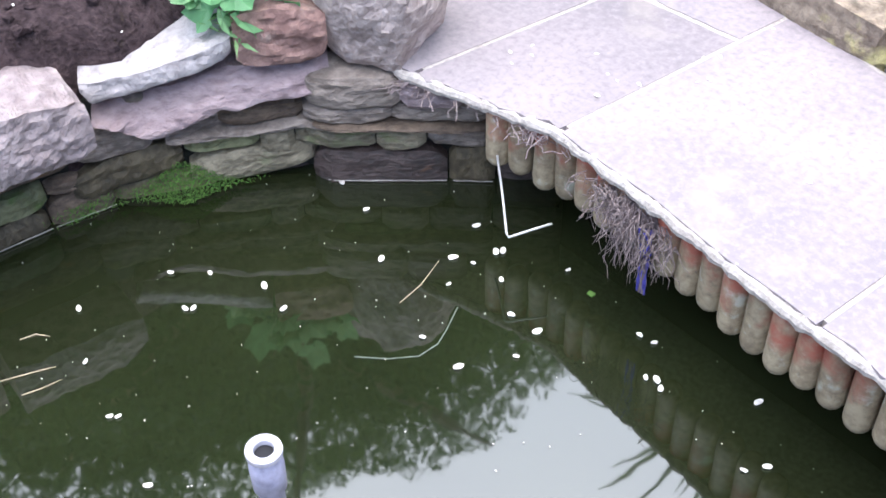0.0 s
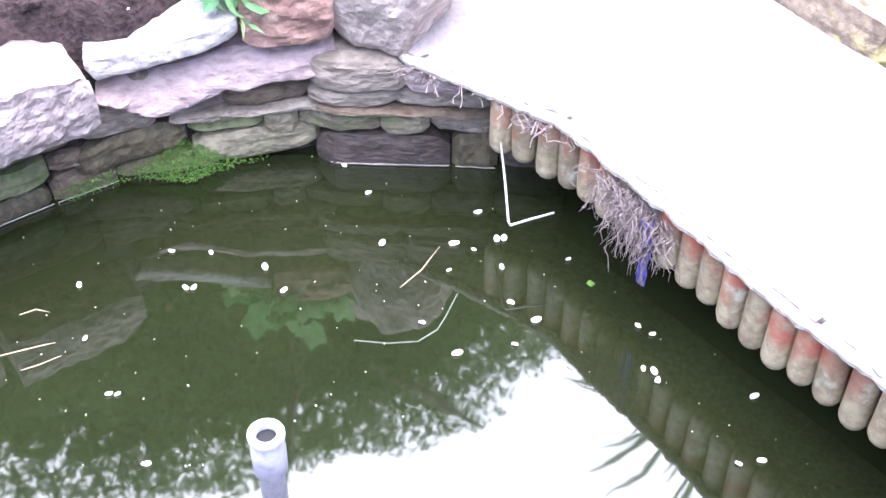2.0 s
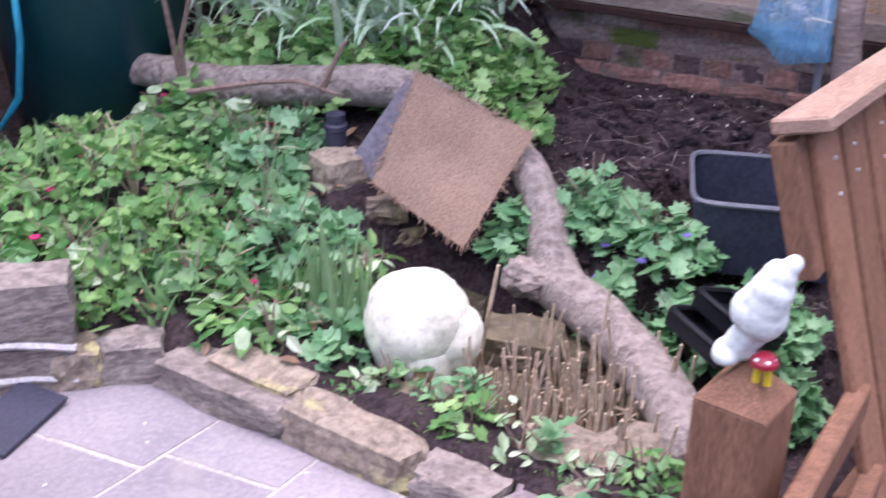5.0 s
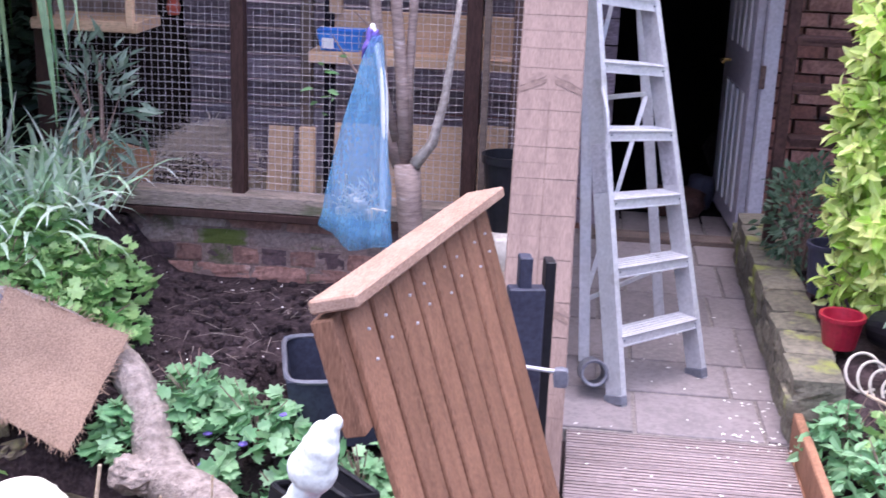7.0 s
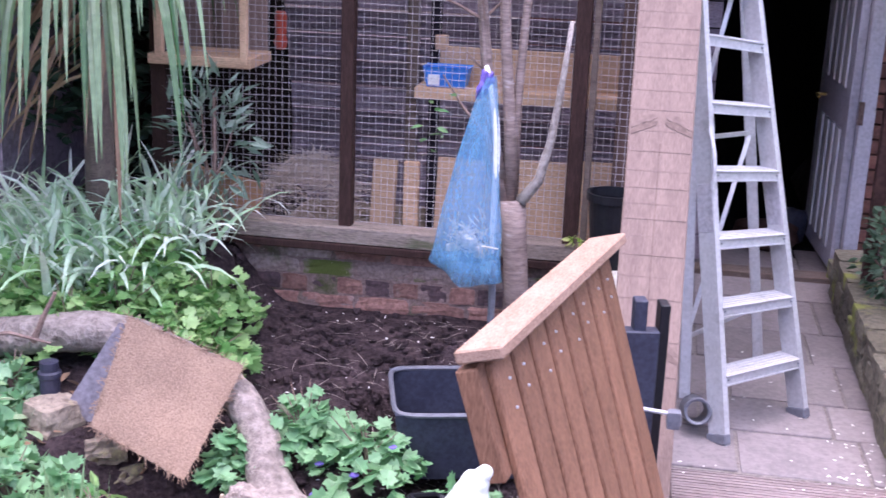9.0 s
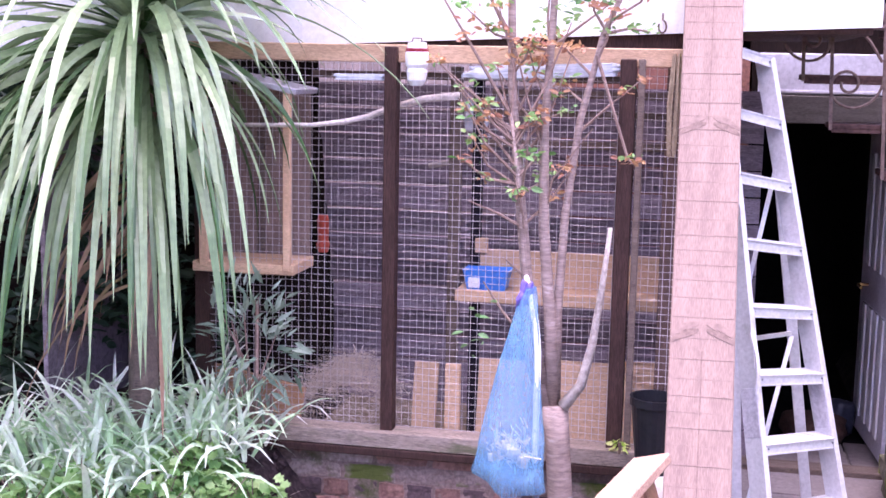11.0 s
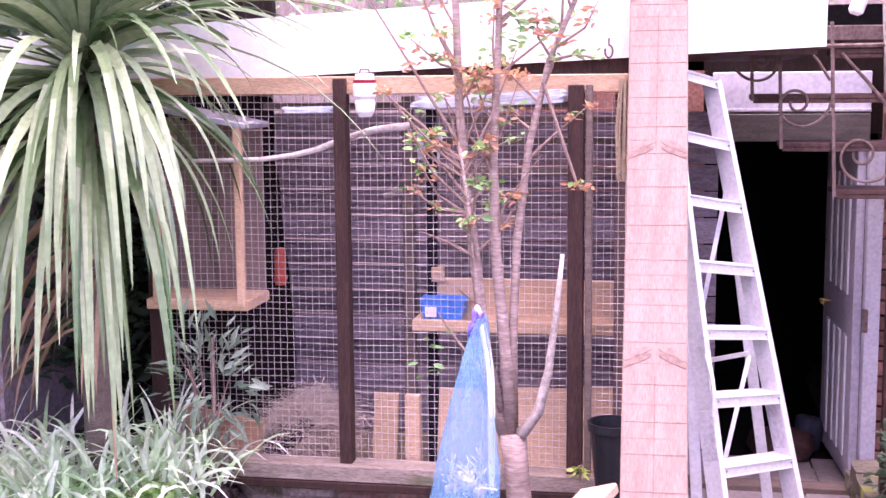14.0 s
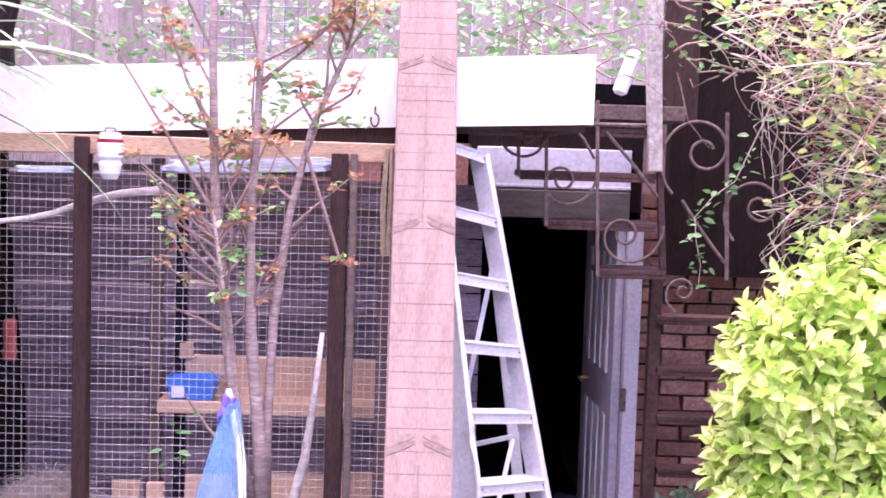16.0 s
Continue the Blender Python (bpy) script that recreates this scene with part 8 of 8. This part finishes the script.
# shrubs
def shrub(name, label, centre, size, count, leaf, shape, material, seed, trunk="twig", outward=True, up=0.35, tips=40):
    r = np.random.default_rng(seed)
    t = thing(name, (centre[0], centre[1], gz(centre[0], centre[1])), label, "shrub")
    base = Vector((centre[0], centre[1], gz(centre[0], centre[1]) - 0.02))
    for _ in range(tips):
        bm = bmesh.new()
        d = Vector(r.normal(size=3)).normalized()
        e = Vector(centre) + Vector((d.x * size[0], d.y * size[1], d.z * size[2])) * r.uniform(0.6, 0.98)
        m = base.lerp(e, 0.5) + Vector((r.normal() * 0.03, r.normal() * 0.03, 0.05))
        tube(bm, [base, m, e], [0.009, 0.006, 0.002], 5)
        part("branch", bm, trunk, t)
    pts = []
    for _ in range(count):
        d = r.normal(size=3)
        d /= np.linalg.norm(d)
        lump = 1 + 0.28 * noise.noise(Vector(d * 2.3) + Vector((seed, 0, 0))) + 0.16 * noise.noise(Vector(d * 6) + Vector((0, seed, 0)))
        q = (1 - 0.45 * r.uniform(0, 1) ** 2.2) * lump
        pts.append((centre[0] + d[0] * size[0] * q, centre[1] + d[1] * size[1] * q, centre[2] + d[2] * size[2] * q))
    v, f = scatter_leaves(r, pts, leaf, shape, up, 1.0, centre if outward else None)
    from_arrays("foliage", v, f, material, t)
    return t


def shoots(name, label, lobes, leaf, material, seed, per=13):
    """A shrub of leafy shoots: each lobe is (centre, size, number of shoots)."""
    r = np.random.default_rng(seed)
    c0 = lobes[0][0]
    base = Vector((c0[0], c0[1], gz(c0[0], c0[1]) - 0.02))
    t = thing(name, tuple(base), label, "shrub")
    bm = bmesh.new()
    verts_, faces_ = [], []
    for c, s, number in lobes:
        for _ in range(int(number * 1.2)):
            d = Vector(r.normal(size=3)).normalized()
            q = r.uniform(0.60, 1.12) * (1 + 0.42 * noise.noise(d * 2.6 + Vector((seed, c[0] * 3, c[2] * 5))))
            tip = Vector((c[0] + d.x * s[0] * q, c[1] + d.y * s[1] * q, c[2] + d.z * s[2] * q))
            axis = (d + Vector((0, -0.15, 0.55))).normalized()
            root = tip - axis * r.uniform(0.10, 0.16)
            if r.uniform() < 0.35:
                mid = base.lerp(root, 0.55) + Vector((r.normal() * 0.03, r.normal() * 0.03, 0.03))
                tube(bm, [base, mid, root, tip], [0.009, 0.006, 0.003, 0.0015], 5)
            else:
                tube(bm, [root, tip], [0.003, 0.0015], 4)
            k0, n = r.uniform(0, 6.28), per + int(r.integers(-3, 4))
            side = axis.orthogonal().normalized()
            other = axis.cross(side)
            for j in range(n):
                f_ = j / n
                a = k0 + j * 2.4
                out = (side * math.cos(a) + other * math.sin(a)) * (1.0 - 0.55 * f_) + axis * (0.25 + 0.7 * f_) + Vector((0, 0, -0.12))
                out.normalize()
                y_ = axis.cross(out).normalized()
                z_ = out.cross(y_)
                p0_ = root.lerp(tip, f_)
                ln = leaf * (1.15 - 0.5 * f_) * r.uniform(0.8, 1.2)
                k = len(verts_)
                for px_, py_, pz_ in LEAF["oval"][0]:
                    verts_.append(tuple(p0_ + (out * px_ + y_ * py_ * 0.95 + z_ * (pz_ - 0.12 * px_ * px_)) * ln))
                faces_.extend(tuple(k + m_ for m_ in tri) for tri in LEAF["oval"][1])
    part("twig_frame", bm, "twig", t)
    from_arrays("foliage", verts_, faces_, material, t)
    return t


shoots("golden_shrub", "bushy golden-lime leaved shrub in the side bed", [((1.58, 4.62, 0.80), (0.42, 0.34, 0.46), 250), ((1.66, 4.68, 1.25), (0.36, 0.28, 0.40), 165), ((1.38, 4.58, 0.58), (0.26, 0.26, 0.28), 110), ((1.44, 4.6, 1.22), (0.24, 0.26, 0.34), 120), ((1.5, 4.46, 0.42), (0.3, 0.2, 0.2), 80), ((1.35, 4.56, 1.24), (0.23, 0.22, 0.32), 95), ((1.30, 4.55, 0.92), (0.20, 0.2, 0.26), 70), ((1.62, 4.6, 1.52), (0.30, 0.24, 0.22), 70)], 0.086, "lime", 101, 10)
shoots("golden_shrub", "golden-lime leaved shrub in the side bed", [((1.78, 4.42, 0.6), (0.38, 0.26, 0.40), 120)], 0.086, "lime", 102, 10)
shrub("hebe", "low dark green shrub at the corner of the side bed", (1.22, 5.3, 0.38), (0.17, 0.22, 0.24), 900, 0.042, "oval", "hebe", 103)
shrub("hydrangea", "large grey-green leaves at the edge of the side bed", (1.54, 3.92, 0.46), (0.26, 0.16, 0.28), 230, 0.092, "oval", "greyleaf", 104, up=0.6, tips=14)
shrub("buddleia", "grey-green shrub leaning on the aviary", (-1.50, 4.52, 0.82), (0.17, 0.1, 0.28), 170, 0.09, "lance", "greyleaf", 105, up=0.3, tips=14)
for i, (x, y, r_, h) in enumerate(((1.12, 3.78, 0.12, 0.16), (1.3, 3.72, 0.16, 0.2), (1.5, 3.65, 0.18, 0.24), (1.2, 3.55, 0.15, 0.16), (1.45, 3.5, 0.18, 0.2), (1.7, 3.8, 0.16, 0.25), (1.75, 3.55, 0.18, 0.25), (1.4, 3.9, 0.12, 0.15))):
    clump("bellflower", "mixed green foliage in the side bed", (x, y, 0.0), r_, h + 0.1, 210, 0.058, ("oval", "lobed", "lance")[i % 3], ("geranium", "lush", "pale")[i % 3], 8, 800 + i, 0.45)
for i, c in enumerate(((1.345, 3.86, 0.535), (1.46, 3.86, 0.635), (1.33, 3.74, 0.40))):
    bm = bmesh.new()
    rock(bm, c, (0.062, 0.05, 0.044), T(i * 40, 20, 10), 4.0 + i, 0.45, 7, 0.3)
    solo("peach_rose", bm, "peach", "pale peach rose bloom in the side bed", "flower", (c[0], c[1], c[2] - 0.02), smooth=True)


# ---- what closes the garden: hedge, fence, creeper, the tree mirrored in the pond ----
def leaf_mass(name, label, boxes, count, leaf, shape, material, seed, up=0.2, category="hedge", kind="stuff"):
    r = np.random.default_rng(seed)
    pts = []
    vol = [sx * sy * sz for _, (sx, sy, sz) in boxes]
    for (c, s), w in zip(boxes, vol):
        for _ in range(int(count * w / sum(vol))):
            p = np.array(c) + (r.uniform(-0.5, 0.5, 3)) * np.array(s)
            if noise.noise(Vector(p * 1.9) + Vector((seed, 0, 0))) > -0.12:
                pts.append(tuple(p))
    v, f = scatter_leaves(r, pts, leaf, shape, up)
    return from_arrays(name, v, f, material, None, label, category, kind)


leaf_mass("ivy_hedge", "dark ivy hedge at the end of the garden", [((-3.3, 5.35, 1.3), (2.9, 0.6, 2.6)), ((-2.55, 4.95, 1.25), (0.6, 0.4, 2.3))], 15000, 0.075, "oval", "darkleaf", 111)
# solid dark lump added behind the leaves, painted as the hedge's inner shade
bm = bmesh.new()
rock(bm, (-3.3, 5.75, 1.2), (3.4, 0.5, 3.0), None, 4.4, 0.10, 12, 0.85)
solo("hedge_core", bm, "shedwood_and_shade", "near-black mass added inside the ivy hedge in place of its shade", "hedge", (-3.3, 5.75, -0.2), kind="stuff")
leaf_mass("hedge_top", "sunlit leafy hedge above the aviary roof", [((-1.6, 6.9, 2.7), (4.2, 0.8, 0.9)), ((0.9, 6.4, 2.75), (2.0, 0.6, 0.7)), ((-2.6, 5.6, 2.65), (1.6, 0.5, 0.5))], 3600, 0.05, "oval", "pale", 112)
leaf_mass("hedge_top", "green leafy hedge above the aviary roof", [((-1.4, 6.7, 2.55), (3.8, 0.6, 0.6)), ((0.8, 6.1, 2.55), (1.9, 0.5, 0.5))], 2200, 0.045, "oval", "green", 113)
fence = thing("fence", (0.0, 9.3, 0.1), "brown vertical board fence behind the roofs", "fence")
for i in range(62):
    x = -5.6 + i * 0.165
    bm = bmesh.new()
    box(bm, (x, 9.3, 1.60 + 0.02 * math.sin(i * 3)), (0.162, 0.02, 3.0 + 0.5 * (x > 0)), None, 0.003)
    part("board", bm, "fencepale", fence)
# bramble and dry creeper hanging at the right
rng = np.random.default_rng(121)
creep = thing("creeper", (1.6, 4.95, 1.6), "tangled dry and green creeper hanging over the stairs", "creeper")


def left_of(z):
    """How far the tangle reaches towards the stairs at height z."""
    return 1.45 - 0.24 * smooth(2.1, 2.35, z) + 0.05 * math.sin(z * 17)


def strands(count, spread, low, high, thick, steps, step, material, label, wander=0.3, sag=0.10, flat=0.5):
    bm = bmesh.new()
    for _ in range(count):
        z = rng.uniform(low, high)
        p = Vector((left_of(z) + spread * rng.uniform(0, 1) ** 0.8, 4.85 + rng.uniform(-0.12, 0.22), z))
        path = [p.copy()]
        d = Vector((rng.choice((-1, 1)) * rng.uniform(0.5, 1.0), rng.normal() * 0.3, rng.normal() * flat)).normalized()
        for _ in range(steps):
            d = (d + Vector((rng.normal() * wander, rng.normal() * 0.2, rng.normal() * wander - sag))).normalized()
            q = p + d * rng.uniform(0.6, 1.2) * step
            if q.x < left_of(q.z) - 0.06:
                d.x = abs(d.x)
                q = p + d * step
            p = q
            path.append(p.copy())
        tube(bm, path, [thick * (1 - 0.7 * k / steps) for k in range(steps + 1)], 4, False)
    tagged(part("stem_tangle", bm, material, creep, label), kind="stuff")


strands(210, 0.75, 1.72, 2.6, 0.0028, 6, 0.09, "drystem", "dry straw-pale stems")
strands(16, 0.7, 1.75, 2.5, 0.0055, 7, 0.11, "drystem", "thick dry pale stems", 0.12, 0.04)
strands(34, 0.6, 1.8, 2.6, 0.0024, 6, 0.10, "redstem", "thin red young stems")
bm = bmesh.new()
for i in range(26):
    p = Vector((rng.uniform(0.5, 1.35), 5.0 + rng.uniform(-0.05, 0.3), rng.uniform(2.22, 2.6)))
    path = [p.copy()]
    d = Vector((rng.normal(), rng.normal() * 0.3, rng.normal() * 0.5 + 0.2)).normalized()
    for _ in range(6):
        d = (d + Vector((rng.normal() * 0.3, rng.normal() * 0.15, rng.normal() * 0.3))).normalized()
        p = p + d * rng.uniform(0.04, 0.08)
        path.append(p.copy())
    tube(bm, path, [0.004, 0.0036, 0.0032, 0.0028, 0.0024, 0.002, 0.0012], 4, False)
part("bramble_tangle", bm, "twig", creep, "reddish bramble stems")


def tangle_points(count, spread, low, high, power=0.8):
    zs = [rng.uniform(low, high) for _ in range(count)]
    return [(left_of(z) + spread * rng.uniform(0, 1) ** power, 4.84 + rng.uniform(-0.14, 0.28), z) for z in zs]


pts = tangle_points(1000, 0.8, 1.50, 2.65) + [(rng.uniform(0.4, 1.4), 5.1 + rng.uniform(-0.1, 0.4), rng.uniform(2.3, 2.65)) for _ in range(260)]
v, f = scatter_leaves(rng, pts, 0.042, "oval", 0.3)
from_arrays("foliage", v, f, "fresh", creep, "fresh green creeper leaves")
pts = tangle_points(520, 0.7, 1.48, 2.65, 0.7)
v, f = scatter_leaves(rng, pts, 0.055, "oval", 0.3)
from_arrays("foliage", v, f, "lime", creep, "bright young creeper leaves")
v, f = [], []
for x, y, z in tangle_points(800, 0.75, 1.7, 2.5):
    a = rng.uniform(-0.9, 0.9) + (math.pi if rng.uniform() < 0.35 and x > 1.6 else 0.0)
    blade(v, f, (x, y, z), (math.cos(a), math.sin(a) * 0.4, rng.uniform(-0.4, 0.4)), rng.uniform(0.10, 0.24), 0.0055, 1.0, 4)
from_arrays("dry_grass", v, f, "drygrass", creep, "dry straw-coloured creeper")
# one thin shoot climbing down the ironwork, with leaves in pairs
shoot = [Vector(p) for p in ((1.46, 5.06, 2.30), (1.40, 5.10, 2.10), (1.345, 5.12, 1.96), (1.31, 5.12, 1.88), (1.23, 5.12, 1.82), (1.165, 5.12, 1.74), (1.175, 5.12, 1.65), (1.195, 5.12, 1.56), (1.19, 5.12, 1.47))]
bm = bmesh.new()
tube(bm, shoot, [0.003 - 0.00022 * k for k in range(len(shoot))], 5, False)
part("shoot", bm, "drystem", creep, "single thin climbing shoot")
pts = []
for a, b in zip(shoot, shoot[1:]):
    for q in (0.1, 0.4, 0.7, 0.95):
        p = a.lerp(b, q)
        pts += [tuple(p + Vector((side * rng.uniform(0.012, 0.03), -0.01, rng.normal() * 0.01))) for side in (-1, 1)]
v, f = scatter_leaves(rng, pts, 0.042, "oval", 0.5)
from_arrays("foliage", v, f, "green", creep, "blue-green leaves in pairs")
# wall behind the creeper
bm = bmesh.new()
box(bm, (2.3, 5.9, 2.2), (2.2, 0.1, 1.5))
solo("wall_upper", bm, "shedwood_and_shade", "dark timber-clad upper wall behind the creeper", "wall", (2.3, 5.9, 1.45), kind="structure")

# garden tree that the water mirrors
big = thing("garden_tree", (-4.6, 3.5, 0.0), "large leafy garden tree behind the rockery", "tree")
bm = bmesh.new()
tube(bm, [(-4.6, 3.5, -0.2), (-4.6, 3.52, 1.4), (-4.5, 3.4, 2.8), (-4.4, 3.3, 4.2)], [0.2, 0.16, 0.12, 0.06], 12)
for k in range(9):
    a = k * 2.4
    tube(bm, [(-4.5, 3.5, 1.6 + 0.25 * k), (-4.5 + 0.7 * math.cos(a), 3.5 + 0.9 * math.sin(a), 2.3 + 0.2 * k), (-4.5 + 1.1 * math.cos(a), 3.5 + 1.8 * math.sin(a), 2.7 + 0.2 * k)], [0.06, 0.035, 0.012], 7)
part("trunk", bm, "bark", big)
r = np.random.default_rng(131)
for count, leaf, outer in ((80000, 0.055, True), (26000, 0.14, False)):
    pts = []
    for _ in range(count):
        d = r.normal(size=3)
        d /= np.linalg.norm(d)
        q = (1 - 0.5 * r.uniform() ** 2 if outer else 0.72 * r.uniform() ** 0.5) * (1 + 0.2 * noise.noise(Vector(d * 2.2)) + 0.14 * noise.noise(Vector(d * 6)))
        y = 3.9 + d[1] * 3.8 * q
        pts.append((-4.9 + d[0] * 1.1 * q, y, 3.6 + 0.43 * (y - 4.2) + d[2] * 2.0 * q))
    v, f = scatter_leaves(r, pts, leaf, "oval", 0.2)
    from_arrays("crown", v, f, "tree", big)
# fences at the sides and behind
for nm, c, s in (("boundary_fence", (-6.5, 2.0, 0.9), (0.05, 14.0, 1.9)), ("boundary_fence", (0.0, -5.5, 0.9), (13.0, 0.05, 1.9)), ("boundary_fence", (5.5, 1.0, 0.9), (0.05, 13.0, 1.9))):
    bm = bmesh.new()
    box(bm, c, s)
    solo(nm, bm, "oldwood", "plain weathered boundary fence panel", "fence", (c[0], c[1], 0), kind="structure")

# wire trellis on the roof behind the fascia
trellis = thing("wire_trellis", (-0.6, 5.6, 2.08), "grey wire trellis panel standing on the aviary roof", "trellis")
for i in range(8):
    bm = bmesh.new()
    tube(bm, [(-0.78 + 0.055 * i, 5.6, 2.08), (-0.78 + 0.055 * i, 5.6, 2.62)], 0.003, 5)
    part("wire", bm, "greyrim", trellis)
for i in range(7):
    bm = bmesh.new()
    tube(bm, [(-0.80, 5.597, 2.2 + 0.065 * i), (-0.375, 5.597, 2.2 + 0.065 * i)], 0.003, 5)
    part("wire", bm, "greyrim", trellis)
